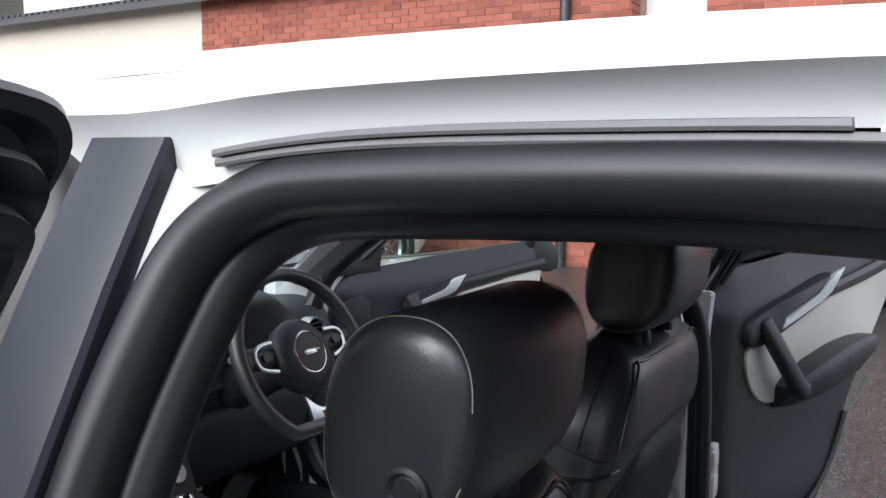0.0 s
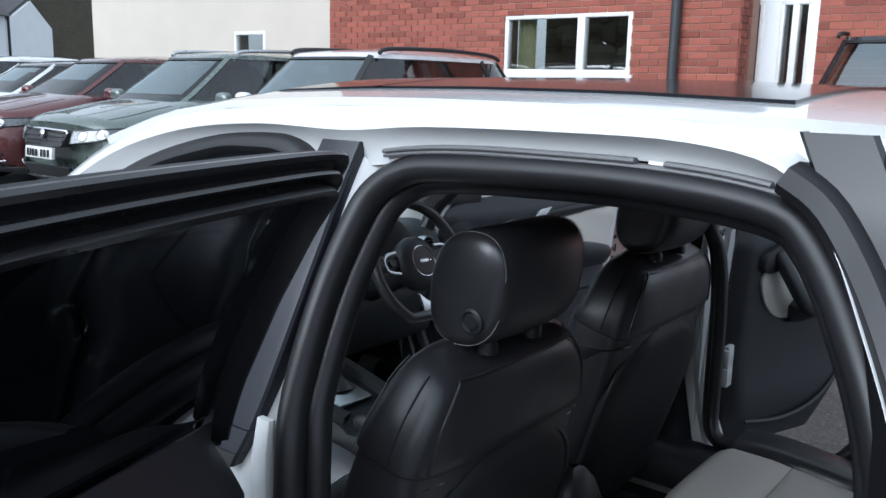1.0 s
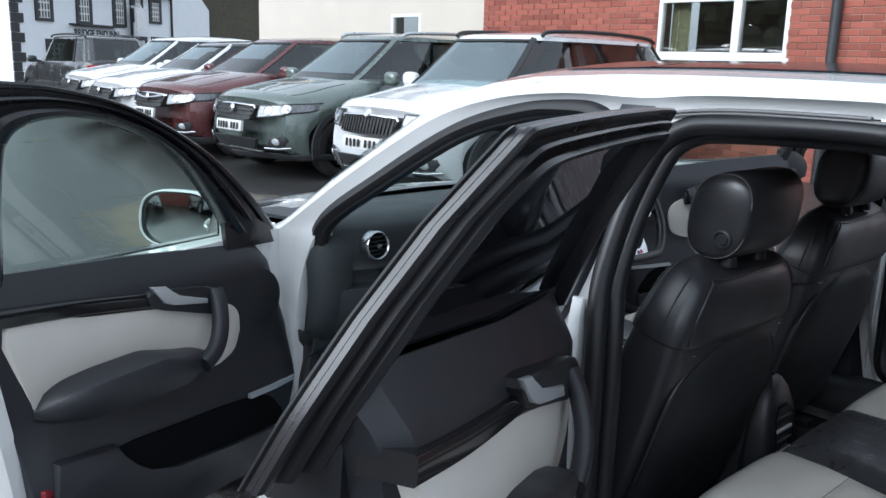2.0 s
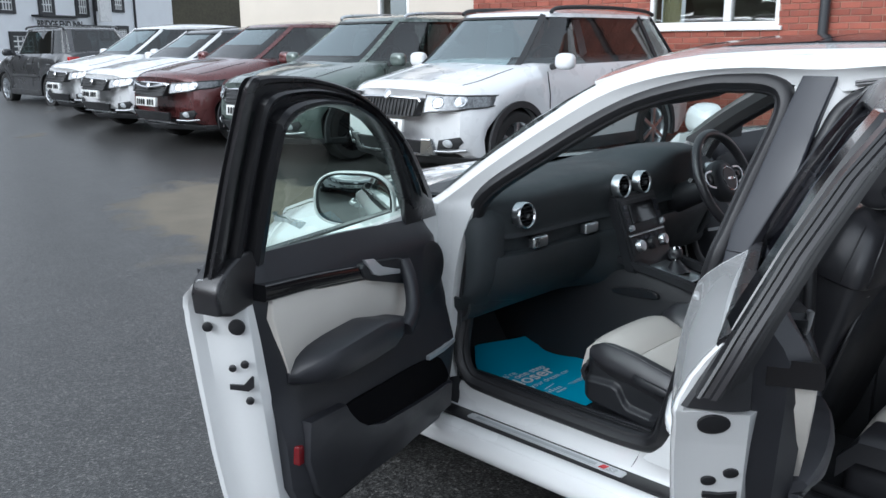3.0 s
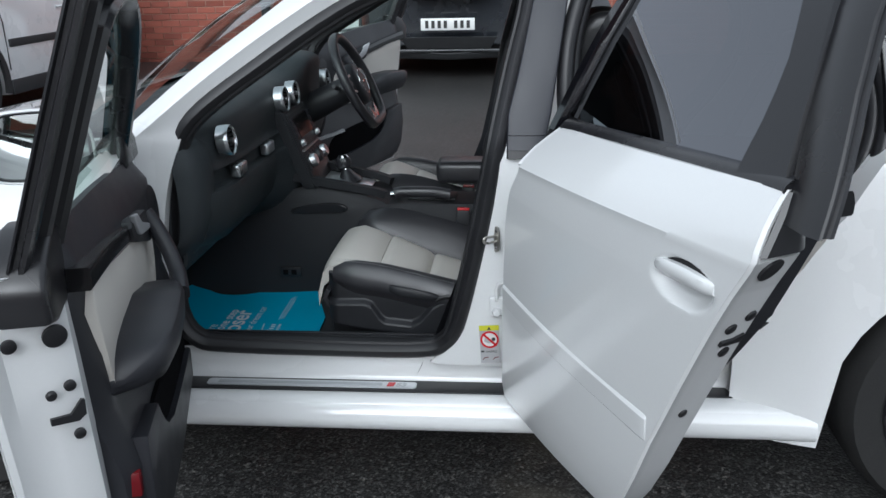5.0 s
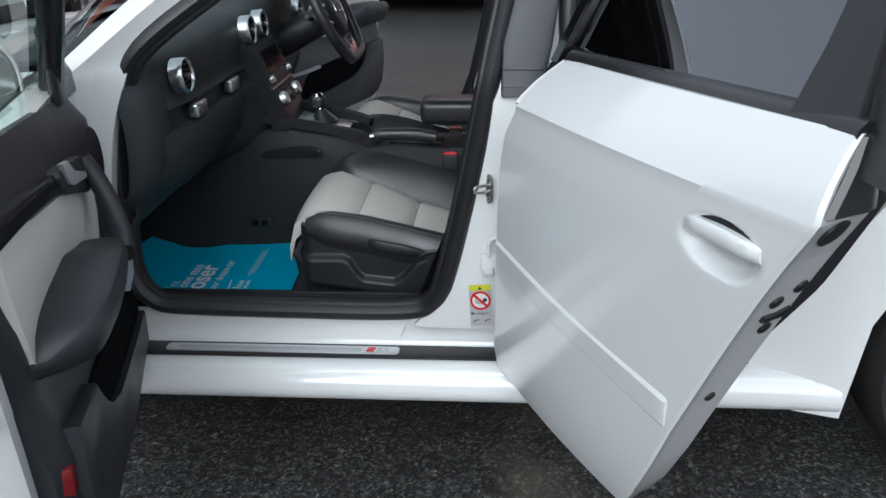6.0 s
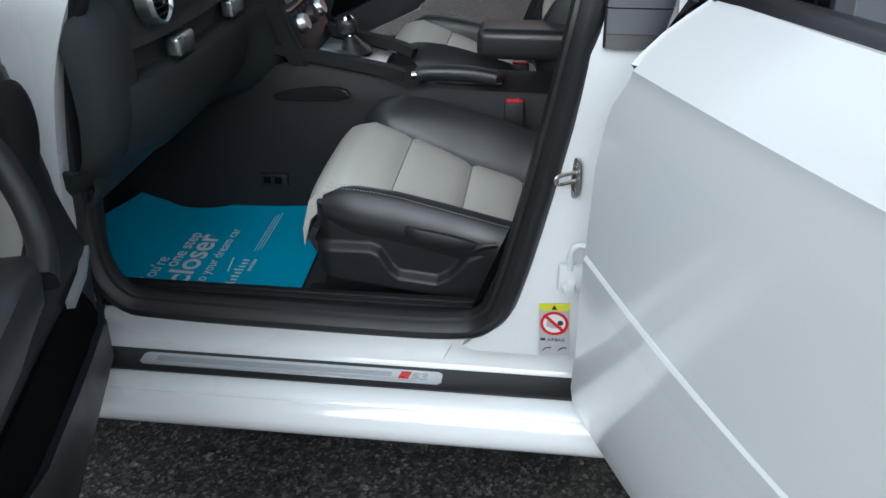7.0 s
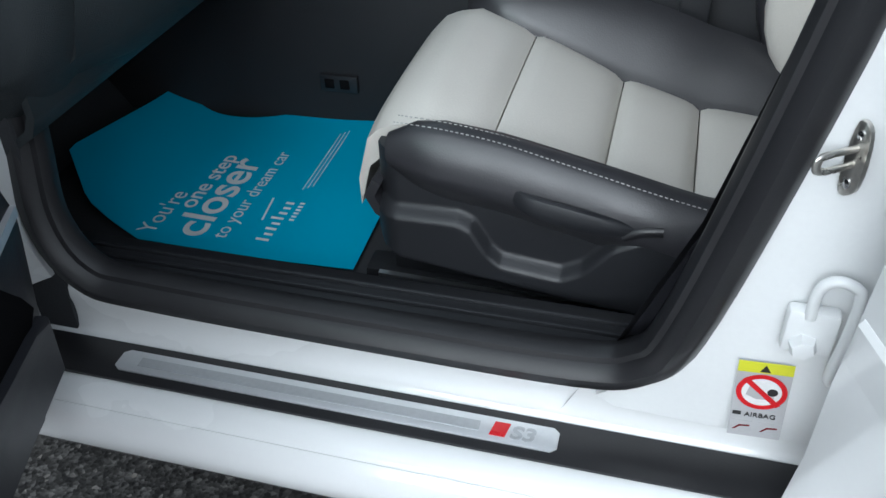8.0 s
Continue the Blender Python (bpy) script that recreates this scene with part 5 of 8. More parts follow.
def rear_door(side, angle, hx=0.075, hy=0.82):
    d = Door("rear_door", side, hx, hy, angle, "open white rear door with black and pale leather trim")
    d.twist = 0.072
    F = [(0.30, -0.010), (0.45, 0.018), (0.6, 0.028), (0.79, 0.044), (0.88, 0.074), (0.93, 0.105), (0.953, 0.116), (0.975, 0.118), (1.003, 0.119), (1.053, 0.128)]
    R = [(0.30, 0.52), (0.386, 0.580), (0.543, 0.656), (0.685, 0.727), (0.797, 0.785), (0.892, 0.838), (0.956, 0.878), (1.0, 0.874), (1.053, 0.866)]
    d.add("shell", door_shell(d, F, R, 0.305, 1.053, 0.953, -0.012, 0.048, True), WHITE, "white painted door shell", angle=35)

    def ends(w):
        return grid_z([(0.34, 0.08), (0.42, 0.04), (0.6, 0.025), (0.95, 0.05), (1.03, 0.08)], w), grid_z([(0.34, 0.42), (0.43, 0.50), (0.53, 0.58), (0.67, 0.66), (0.80, 0.765), (0.93, 0.845), (1.04, 0.87)], w)

    def f(u, w):
        a, b = ends(w)
        e = min(1.0, (u - a) / 0.05, (b - u) / 0.04)
        v = 0.107 + 0.012 * math.exp(-((w - 0.45) / 0.1) ** 2)
        # above the strip the face slopes back to the glass
        z0 = 0.954 + 0.055 * max(0.0, u - 0.2)
        q = min(1.0, max(0.0, (w - z0) / (1.055 - z0)))
        v += (d.lean(1.055 + climb(u) * 1.044, u) + 0.010 - v) * q
        return v - 0.03 * (1 - max(0, e)) ** 2

    def climb(u):
        """How far the waist of the trim climbs towards the rear."""
        return grid_z([(0.05, -0.035), (0.4, -0.010), (0.85, 0.058)], u)
    bm = B()
    relief(bm, lambda w: ends(w)[0], lambda w: ends(w)[1], 0.345, 1.055, f, 24, 40)
    for v in bm.verts:
        v.co.z += max(0.0, (v.co.z - 0.7) / 0.34) * climb(v.co.x)
        if v.co.z > 0.99:
            # stays inside the glass
            v.co.y = max(v.co.y, d.lean(v.co.z, v.co.x) + 0.006)
    d.add("door_trim", bm, SOFT, "soft black door trim")
    trim_set(d,
             [(0.84, 0.998), (0.68, 0.962), (0.48, 0.930), (0.30, 0.885), (0.17, 0.862), (0.128, 0.835), (0.14, 0.775), (0.185, 0.722), (0.27, 0.705), (0.50, 0.725), (0.65, 0.760), (0.74, 0.84)],
             [(0.47, 0.962), (0.68, 0.998), (0.855, 1.036), (0.858, 1.000), (0.68, 0.962), (0.46, 0.930)],
             ([(0.178, 0.120, 0.905), (0.186, 0.142, 0.865), (0.212, 0.162, 0.81), (0.245, 0.168, 0.765), (0.280, 0.168, 0.738)],
              [(0.250, 0.745, 0.700, 0.150), (0.275, 0.765, 0.696, 0.172), (0.36, 0.795, 0.704, 0.184), (0.48, 0.820, 0.718, 0.184), (0.58, 0.828, 0.734, 0.176), (0.66, 0.824, 0.752, 0.160), (0.70, 0.812, 0.765, 0.142), (0.716, 0.800, 0.775, 0.128)]),
             [(0.12, 0.86), (0.13, 0.905), (0.20, 0.935), (0.33, 0.962), (0.49, 0.992), (0.47, 0.945), (0.38, 0.912), (0.28, 0.882), (0.17, 0.85)],
             [(0.524, 1.006), (0.47, 0.993), (0.41, 0.950), (0.262, 0.906), (0.25, 0.882), (0.42, 0.931), (0.46, 0.948), (0.485, 0.972)], 0.115)
    bm = B()
    rounded_box(bm, [(0.10, 0.115, 0.41), (0.25, 0.125, 0.40), (0.40, 0.125, 0.43), (0.52, 0.117, 0.51), (0.60, 0.110, 0.62)], 0.008)
    d.add("pocket_lip", bm, SOFT)
    # window frame: wide ribbed rubber and black sheet
    outer = [(0.055, 0.96), (0.085, 1.06), (0.098, 1.15), (0.108, 1.24), (0.114, 1.31), (0.125, 1.355), (0.20, 1.369), (0.45, 1.374), (0.66, 1.374), (0.785, 1.372), (0.816, 1.368), (0.828, 1.345), (0.856, 1.275), (0.895, 1.185), (0.935, 1.085), (0.955, 1.01)]
    inner = [(0.085, 1.00), (0.110, 1.06), (0.123, 1.15), (0.134, 1.24), (0.142, 1.296), (0.165, 1.314), (0.24, 1.318), (0.45, 1.322), (0.61, 1.322), (0.692, 1.318), (0.728, 1.306), (0.748, 1.280), (0.780, 1.215), (0.815, 1.135), (0.850, 1.055), (0.865, 1.01)]
    frame_loft(d, outer, inner, RIBS, "window_frame", FRAME, "black window frame with rubber seals")
    bm = B()
    rows = []
    for w in (1.03, 1.05, 1.085, 1.13, 1.185, 1.23, 1.275, 1.335):
        a = grid_z([(1.0, 0.07), (1.335, 0.128)], w)
        b = grid_z([(1.0, 0.85), (1.11, 0.80), (1.225, 0.74), (1.335, 0.68)], w)
        rows.append([(a + (b - a) * k / 6, d.lean(w, a + (b - a) * k / 6), w) for k in range(7)])
    loft(bm, rows)
    d.add("window_pane", bm, PRIVACY, "dark privacy glass")
    bm = B()
    rows = []
    for w in np.linspace(1.04, 1.345, 8):
        a, b = grid_z([(1.04, 0.745), (1.15, 0.750), (1.23, 0.735), (1.345, 0.67)], w), grid_z([(1.04, 0.855), (1.18, 0.815), (1.28, 0.775), (1.345, 0.74)], w)
        v = d.lean(w, 0.78) - 0.024
        rows.append([(a, v + 0.010, w), (a + 0.003, v, w), (b - 0.003, v, w), (b, v + 0.010, w)])
    caps(bm, loft(bm, rows, closed_v=True))
    d.add("pillar_blade", bm, BLADE, "gloss black window pillar")
    bm = B()
    rows = []
    for w in np.linspace(1.0, 1.35, 8):
        a = grid_z([(1.0, 0.070), (1.35, 0.118)], w)
        v = d.lean(w, a) - 0.024
        rows.append([(a, v + 0.012, w), (a, v, w), (a + 0.026, v, w), (a + 0.030, v + 0.012, w)])
    caps(bm, loft(bm, rows, closed_v=True))
    d.add("front_blade", bm, BLADE, "gloss black window edge")
    bm = B()
    rows = []
    for u in np.linspace(0.122, 0.862, 14):
        z = 1.053 - 0.048 * max(0.0, 0.85 - u) / 0.85
        a, b = -0.012 + 0.054 * max(0.0, 0.87 - u) / 0.87, d.lean(z + 0.012, u) - 0.004
        rows.append([(u, a - 0.001, z - 0.006), (u, a - 0.003, z - 0.001), (u, a + 0.002, z + 0.006), (u, a + 0.45 * (b - a), z + 0.013), (u, b, z + 0.016), (u, b + 0.006, z - 0.02)])
    caps(bm, loft(bm, rows, closed_v=True))
    d.add("waist_strip", bm, FRAME, "black waist strip")
    bm = B()
    rows = []
    for w in (0.964, 0.972, 0.99, 1.01, 1.025, 1.040, 1.050):
        b = grid_z(R, w)
        vo = grid_z([(0.953, -0.066), (0.973, -0.055), (1.053, -0.012)], w)
        vi = max(0.035, vo + 0.030) + 0.006
        rows.append([(b - 0.003, vo + 0.006, w), (b + 0.003, vo + 0.014, w), (b - 0.001, max(vo + 0.030, 0.010), w), (b - 0.008, 0.026, w), (b - 0.014, 0.034, w), (b - 0.040, 0.036, w), (b - 0.040, vo + 0.018, w)])
    caps(bm, loft(bm, rows, closed_v=True))
    d.add("belt_cap", bm, FRAME, "black rubber cap")
    # lower rub strip
    bm = B()
    sweep(bm, crv([(0.040, -0.0615, 0.604), (0.30, -0.0710, 0.590), (0.60, -0.0650, 0.578), (0.648, -0.0615, 0.576)], 6), [(-0.028, 0.010), (-0.028, 0.000), (-0.022, -0.004), (0.020, -0.0065), (0.026, -0.003), (0.027, 0.010)], (0, 1, 0))
    d.add("rub_strip", bm, WHITE, "white rubbing strip", angle=18)
    # outside handle: a flat bow over a scooped cup
    bm = B()
    prism(bm, [(0.656, 0.892), (0.668, 0.908), (0.70, 0.917), (0.75, 0.918), (0.785, 0.908), (0.800, 0.892), (0.73, 0.890)], -0.066, -0.058, ax=1, bevel=0.002)
    d.add("handle_gap", bm, RUBBER, "dark gap behind the handle")
    bm = B()
    rows = []
    for q in np.linspace(-1, 1, 15):
        u = 0.726 + 0.076 * q
        y = -0.066 - 0.0105 * (1 - abs(q) ** 4)
        h = 0.0135 - 0.003 * q * q
        w = 0.890 + 0.004 * (1 - q * q) + 0.002 * q
        rows.append([(u, y + 0.010, w - h), (u, y + 0.001, w - h), (u, y - 0.003, w - h * 0.6), (u, y - 0.004, w), (u, y - 0.003, w + h * 0.7), (u, y + 0.001, w + h), (u, y + 0.010, w + h)])
    caps(bm, loft(bm, rows, closed_v=True))
    d.add("outer_handle", bm, WHITE)
    def face(w, v):
        return grid_z(R, w) - 0.006 - 0.17 * (v + 0.05)
    for w, v, r in ((0.932, -0.010, 0.022), (0.832, 0.018, 0.011), (0.812, -0.012, 0.011), (0.757, 0.004, 0.011), (0.610, -0.010, 0.009)):
        plug(d, face(w, v) + 0.001, w, r, v, tilt=0.24, fall=(grid_z(R, w + 0.02) - grid_z(R, w - 0.02)) / 0.04)
    bm = B()
    prism(bm, [(-0.024, 0.004), (0.0, 0.004), (0.024, 0.010), (0.026, -0.010), (0.0, -0.008), (-0.024, -0.006)], -0.003, 0.003, ax=0)
    bmesh.ops.transform(bm, matrix=pose(face(0.783, 0.004) + 0.001, 0.004, 0.783, 0, 27, 12), verts=bm.verts)
    d.add("lock_slot", bm, RUBBER, "lock opening")
    return d


front_door(-1, 73.7)
rear_door(-1, 65.0)
front_door(1, 70.0)
rear_door(1, 69.0, 0.12, 0.85)

# ---- cabin ----
def pad(bm, u0, u1, v0, v1, f, puff, nu=8, nv=8, depth=0.05):
    """A stitched cushion pad: a patch that swells between its seams; f(u, v) gives a point and its outward way."""
    front, back = [], []
    for i in range(nu + 1):
        a = i / nu
        row, rear = [], []
        for j in range(nv + 1):
            b = j / nv
            p, n = f(u0 + (u1 - u0) * a, v0 + (v1 - v0) * b)
            e = min(1, 6 * a, 6 * (1 - a)) * min(1, 6 * b, 6 * (1 - b))
            s = (math.sin(math.pi * a) * math.sin(math.pi * b)) ** 0.5 if 0 < a < 1 and 0 < b < 1 else 0
            row.append(bm.verts.new(Vector(p) + Vector(n) * (puff * (0.55 * s + 0.45 * math.sqrt(max(0, e))))))
            rear.append(bm.verts.new(Vector(p) - Vector(n) * depth))
        front.append(row)
        back.append(rear)
    for i in range(nu):
        for j in range(nv):
            bm.faces.new((front[i][j], front[i][j + 1], front[i + 1][j + 1], front[i + 1][j]))
    for i in range(nu):
        for j in (0, nv):
            bm.faces.new((front[i][j], front[i + 1][j], back[i + 1][j], back[i][j]))
    for j in range(nv):
        for i in (0, nu):
            bm.faces.new((front[i][j], front[i][j + 1], back[i][j + 1], back[i][j]))


def stitches(parent, pts, length=0.006, gap=0.005, r=0.0007, name="stitching"):
    """Pale thread along a line."""
    bm = B()
    line = crv(pts, 10)
    run, on = 0.0, True
    for a, b in zip(line, line[1:]):
        seg = (b - a).length
        n = max(1, int(seg / (length + gap)))
        for k in range(n):
            p, q = a.lerp(b, k / n), a.lerp(b, (k + length / (length + gap)) / n)
            cyl(bm, p, q, r, n=5, cap=False)
    return part(name, bm, STITCH, parent, "pale stitching")


BACKSHELL = mat("backrest_plastic", (0.020, 0.021, 0.024), 0.55, vary=0.15, fine=700, bump=0.3, spec=0.3)


def front_seat(y0, bx=0.0):
    """A sports seat; y0 is its middle, and its outer side faces away from the car's middle."""
    o = -1 if y0 < 0 else 1
    root = new("front_seat")
    root.parent = car
    root["label"] = "black and pale grey leather sports seat"

    def P(x, y, z):
        return Vector((x, y0 + o * y, z))
    # y runs outwards here: -0.25 inboard, +0.25 outboard
    def top(x, y):
        z = spl([(-0.494, 0.470), (-0.490, 0.505), (-0.478, 0.538), (-0.455, 0.560), (-0.41, 0.568), (-0.327, 0.540), (-0.194, 0.480), (-0.08, 0.445), (0.06, 0.430)], x)
        return z - 0.004 * (y / 0.2) ** 2

    def f(x, y):
        return P(x, y, top(x, y)), (0, 0, 1)
    for a, b in ((-0.493, -0.327), (-0.325, -0.194), (-0.192, -0.08), (-0.078, 0.05)):
        bm = B()
        pad(bm, a, b, -0.155, 0.195, f, 0.016, 10, 12, 0.04)
        part("cushion_pad", bm, LEATHER_LIGHT, root, "pale grey leather cushion pad")
    # side bolsters
    for name, y1, y2, h in (("outer_bolster", 0.195, 0.250, 0.004), ("inner_bolster", -0.140, -0.265, 0.085)):
        bm = B()
        rows = []
        for x in np.linspace(-0.440, 0.06, 16):
            t = (x + 0.440) / 0.50
            hh = h * math.sin(math.pi * min(1, t * 0.75 + 0.05)) + 0.006
            zt = spl([(-0.48, 0.54), (-0.45, 0.572), (-0.40, 0.574), (-0.30, 0.560), (-0.08, 0.505), (0.06, 0.49)], x) if y1 > 0 else top(x, 0) + 0.012
            ctrl = [P(x, y1 - 0.012 * math.copysign(1, y1), min(zt, top(x, 0.15)) - 0.03), P(x, y1, zt + hh * 0.1 + (0.0 if y1 > 0 else 0.004)), P(x, (y1 + y2) / 2, zt + hh), P(x, y2 - 0.006 * math.copysign(1, y2), zt + hh * 0.4 - 0.02), P(x, y2, zt - 0.05), P(x, y2 - 0.02 * math.copysign(1, y2), zt - 0.085)]
            sec = crv(ctrl, 3)
            if t < 0.14:
                # the nose of the bolster rounds off
                mid = sum(sec, Vector()) / len(sec)
                sec = [p.lerp(mid, 0.55 * (1 - t / 0.14) ** 2) for p in sec]
            rows.append(sec)
        vs = loft(bm, rows)
        thick(bm, 0.01)
        part(name, bm, LEATHER, root, "black leather bolster")
    line = [P(x, 0.212, spl([(-0.48, 0.54), (-0.45, 0.572), (-0.40, 0.574), (-0.30, 0.560), (-0.08, 0.505), (0.06, 0.49)], x) + 0.010) for x in np.linspace(-0.428, 0.0, 8)]
    stitches(root, line)
    stitches(root, [p + Vector((0, o * 0.018, 0.001)) for p in line])
    # black front nose under the pads
    bm = B()
    rows = [[P(x, y, z) for y in np.linspace(-0.23, 0.23, 9)] for x, z in ((-0.462, 0.50), (-0.474, 0.475), (-0.462, 0.450), (-0.435, 0.43))]
    loft(bm, rows)
    thick(bm, 0.012)
    part("cushion_front", bm, LEATHER, root, "black leather cushion front")
    # moulded plastic side cover: a proud lower panel round a sunk tray
    def step(x):
        return spl([(-0.46, 0.466), (-0.352, 0.468), (-0.334, 0.460), (-0.312, 0.424), (-0.298, 0.412), (-0.225, 0.404), (-0.200, 0.418), (-0.165, 0.460), (-0.13, 0.478), (-0.05, 0.482), (0.05, 0.478)], x)
    bm = B()
    rows = []
    for x in np.linspace(-0.456, 0.04, 150):
        zb = spl([(-0.456, 0.430), (-0.448, 0.408), (-0.425, 0.392), (-0.207, 0.362), (-0.09, 0.350), (0.04, 0.352)], x)
        zt = spl([(-0.456, 0.545), (-0.40, 0.545), (-0.08, 0.500), (0.04, 0.490)], x)
        row = [P(x, 0.20, zb + 0.004)]
        for k in range(49):
            z = zb + (zt - zb) * k / 48
            q = min(1.0, max(0.0, (step(x) - z) / 0.016 + 0.5))
            q = q * q * (3 - 2 * q)
            e = min(1.0, (x + 0.456) / 0.03, (z - zb) / 0.012)
            row.append(P(x, 0.232 + 0.018 * q - 0.020 * (1 - max(0.0, e)) ** 2, z))
        rows.append(row + [P(x, 0.20, zt)])
    loft(bm, rows)
    part("side_cover", bm, PLASTIC, root, "black plastic seat side cover")
    bm = B()
    lever = crv([P(-0.288, 0.240, 0.512), P(-0.262, 0.254, 0.508), P(-0.215, 0.256, 0.500), P(-0.175, 0.252, 0.492), P(-0.14, 0.243, 0.484)], 5)
    rows = []
    for i, q in enumerate(lever):
        h = 0.015 * math.sin(math.pi * min(1.0, 0.18 + 0.75 * i / (len(lever) - 1))) ** 0.7
        rows.append([q + Vector((0, o * a, b)) for a, b in ring(0.007, 12, h, 0.8)])
    caps(bm, loft(bm, rows, closed_v=True))
    part("height_lever", bm, PLASTIC, root, "seat height lever")
    bm = B()
    sweep(bm, crv([P(-0.155, 0.250, 0.478), P(-0.135, 0.251, 0.488), P(-0.112, 0.250, 0.491)], 5), ring(0.006, 10, 0.004), (0, 1, 0))
    part("lever_slot", bm, RUBBER, root, "dark slot beside the lever")
    for y in (-0.17, 0.17):
        bm = B()
        box(bm, (-0.50, y0 + o * y - 0.022, 0.299), (0.12, y0 + o * y + 0.022, 0.325), 0.004)
        box(bm, (-0.46, y0 + o * y - 0.012, 0.325), (0.05, y0 + o * y + 0.012, 0.40), 0.004)
        part("seat_rail", bm, PLASTIC, root, "dark seat rail")
    bm = B()
    sweep(bm, [P(-0.475, 0.205, 0.330), P(-0.20, 0.205, 0.322), P(0.05, 0.205, 0.318)], [(-0.004, -0.004), (0.004, -0.004), (0.004, 0.004), (-0.004, 0.004)], (0, 1, 0))
    part("rail_cover", bm, ALU, root, "bright rail edge")

    # backrest with a separate leather yoke over its shoulders
    def axis(t):
        z = 0.42 + 0.622 * t
        return Vector((bx + 0.075 + 0.185 * t + 0.02 * math.sin(math.pi * t), 0, z))

    def surf(t, a, grow=0.0):
        w = spl([(0, 0.23), (0.3, 0.248), (0.70, 0.250), (0.80, 0.246), (0.87, 0.232), (0.93, 0.209), (0.97, 0.186), (0.99, 0.166), (1.0, 0.14)], t) + grow
        dp = spl([(0, 0.085), (0.4, 0.075), (0.8, 0.068), (0.93, 0.060), (0.975, 0.050), (0.992, 0.038), (1.0, 0.022)], t) + grow
        c = axis(t)
        e = lambda v, q: math.copysign(abs(v) ** q, v)
        x, y = dp * e(math.cos(a), 0.42), w * e(math.sin(a), 0.42)
        if x < 0:
            x -= 0.035 * min(1, abs(y) / w) ** 4 * math.sin(math.pi * min(1, t * 1.15)) - 0.012
        return Vector((c.x + x, y0 + o * (y + 0.008), c.z - 0.02 * x / dp))

    def section(t, grow=0.0, n=44):
        return [surf(t, 2 * math.pi * k / n, grow) for k in range(n)]
    bm = B()
    caps(bm, loft(bm, [section(t) for t in (0, 0.1, 0.25, 0.4, 0.55, 0.7, 0.78, 0.84)], closed_v=True))
    part("backrest", bm, LEATHER, root, "black leather backrest")
    bm = B()
    caps(bm, loft(bm, [section(t, g) for t, g in ((0.765, -0.01), (0.763, 0.004), (0.768, 0.007), (0.80, 0.008), (0.84, 0.008), (0.88, 0.008), (0.91, 0.007), (0.94, 0.006), (0.965, 0.005), (0.982, 0.004), (0.993, 0.003), (1.0, 0.0))], closed_v=True))
    part("backrest_yoke", bm, LEATHER, root, "black leather shoulder yoke")
    ts = (0.775, 0.80, 0.83, 0.86, 0.89, 0.92, 0.95, 0.975)
    arc = [radians(q) for q in (44, 30, 15, 0, -15, -30, -44)]
    rear = [surf(t, arc[0], 0.0085) for t in ts] + [surf(0.982, q, 0.006) for q in arc] + [surf(t, arc[-1], 0.0085) for t in reversed(ts)]
    bm = B()
    sweep(bm, crv(rear, 3), ring(0.0024, 6), (0.1, 0.9, 0.4))
    part("yoke_piping", bm, LEATHER, root, "raised leather piping")
    for q in (1, -1):
        bm = B()
        sweep(bm, crv([surf(t, q * radians(88), 0.0082) for t in ts], 3), ring(0.0016, 6), (1, 0, 0.1))
        part("yoke_seam", bm, RUBBER, root)
        stitches(root, [surf(t, q * radians(128), 0.0095) for t in (0.70, 0.75) + ts])
    for a, b in ((0.10, 0.34), (0.345, 0.56), (0.565, 0.80)):
        bm = B()
        def g(t, y):
            c = axis(t)
            return Vector((c.x - 0.072 + 0.010 * t, y0 + o * y, c.z + 0.02)), (-1, 0, 0)
        pad(bm, a, b, -0.15, 0.15, g, 0.014, 8, 10, 0.03)
        part("backrest_pad", bm, LEATHER_LIGHT, root, "pale grey leather backrest pad")
    # forward side wings: black outside, pale on their inner face
    for q in (1, -1):
        for name, dy, dx, mt, lab in (("side_wing", 0.214, -0.118, LEATHER, "black leather side wing"), ("wing_pad", 0.186, -0.106, LEATHER_LIGHT, "pale grey inner face of the wing")):
            bm = B()
            rows = []
            for t in np.linspace(0.10, 0.70, 12):
                c = axis(t)
                k = math.sin(math.pi * (0.12 + 0.80 * (t - 0.10) / 0.60)) ** 0.6
                rows.append([Vector((c.x + 0.10 * (1 - k) + dx * k + 0.062 * math.cos(a), y0 + o * q * (dy + 0.034 * math.sin(a)), c.z)) for a in np.linspace(0, 2 * math.pi, 18, endpoint=False)])
            caps(bm, loft(bm, rows, closed_v=True))
            part(name, bm, mt, root, lab)
    # hard back shell with broad rounded top corners and a raised edge
    def shell_w(t):
        return 0.238 if t < 0.40 else 0.238 * (1 - 0.62 * ((t - 0.40) / 0.352) ** 3.4)
    bm = B()
    rows = []
    for t in np.linspace(0.0, 0.752, 30):
        c = axis(t)
        w = shell_w(t)
        dp = spl([(0, 0.085), (0.4, 0.075), (0.8, 0.066)], t)
        rows.append([Vector((c.x + dp + 0.016 - 0.022 * abs(k / 10) ** 8 - 0.010 * max(0, (t - 0.70) / 0.042) ** 2, y0 + w * k / 10, c.z - 0.02)) for k in range(-10, 11)])
    loft(bm, rows)
    thick(bm, 0.016)
    part("back_shell", bm, BACKSHELL, root, "black backrest shell")
    bm = B()
    rim = []
    for q in [i / 24 for i in range(25)]:
        t = 0.752 * q ** 0.6
        c = axis(t)
        rim.append(Vector((c.x + spl([(0, 0.085), (0.4, 0.075), (0.8, 0.066)], t) - 0.004, shell_w(t) + 0.003, c.z - 0.018)))
    top_ = rim[-1]
    rim += [Vector((top_.x + 0.006, top_.y * k / 5, top_.z + 0.003)) for k in range(4, -1, -1)]
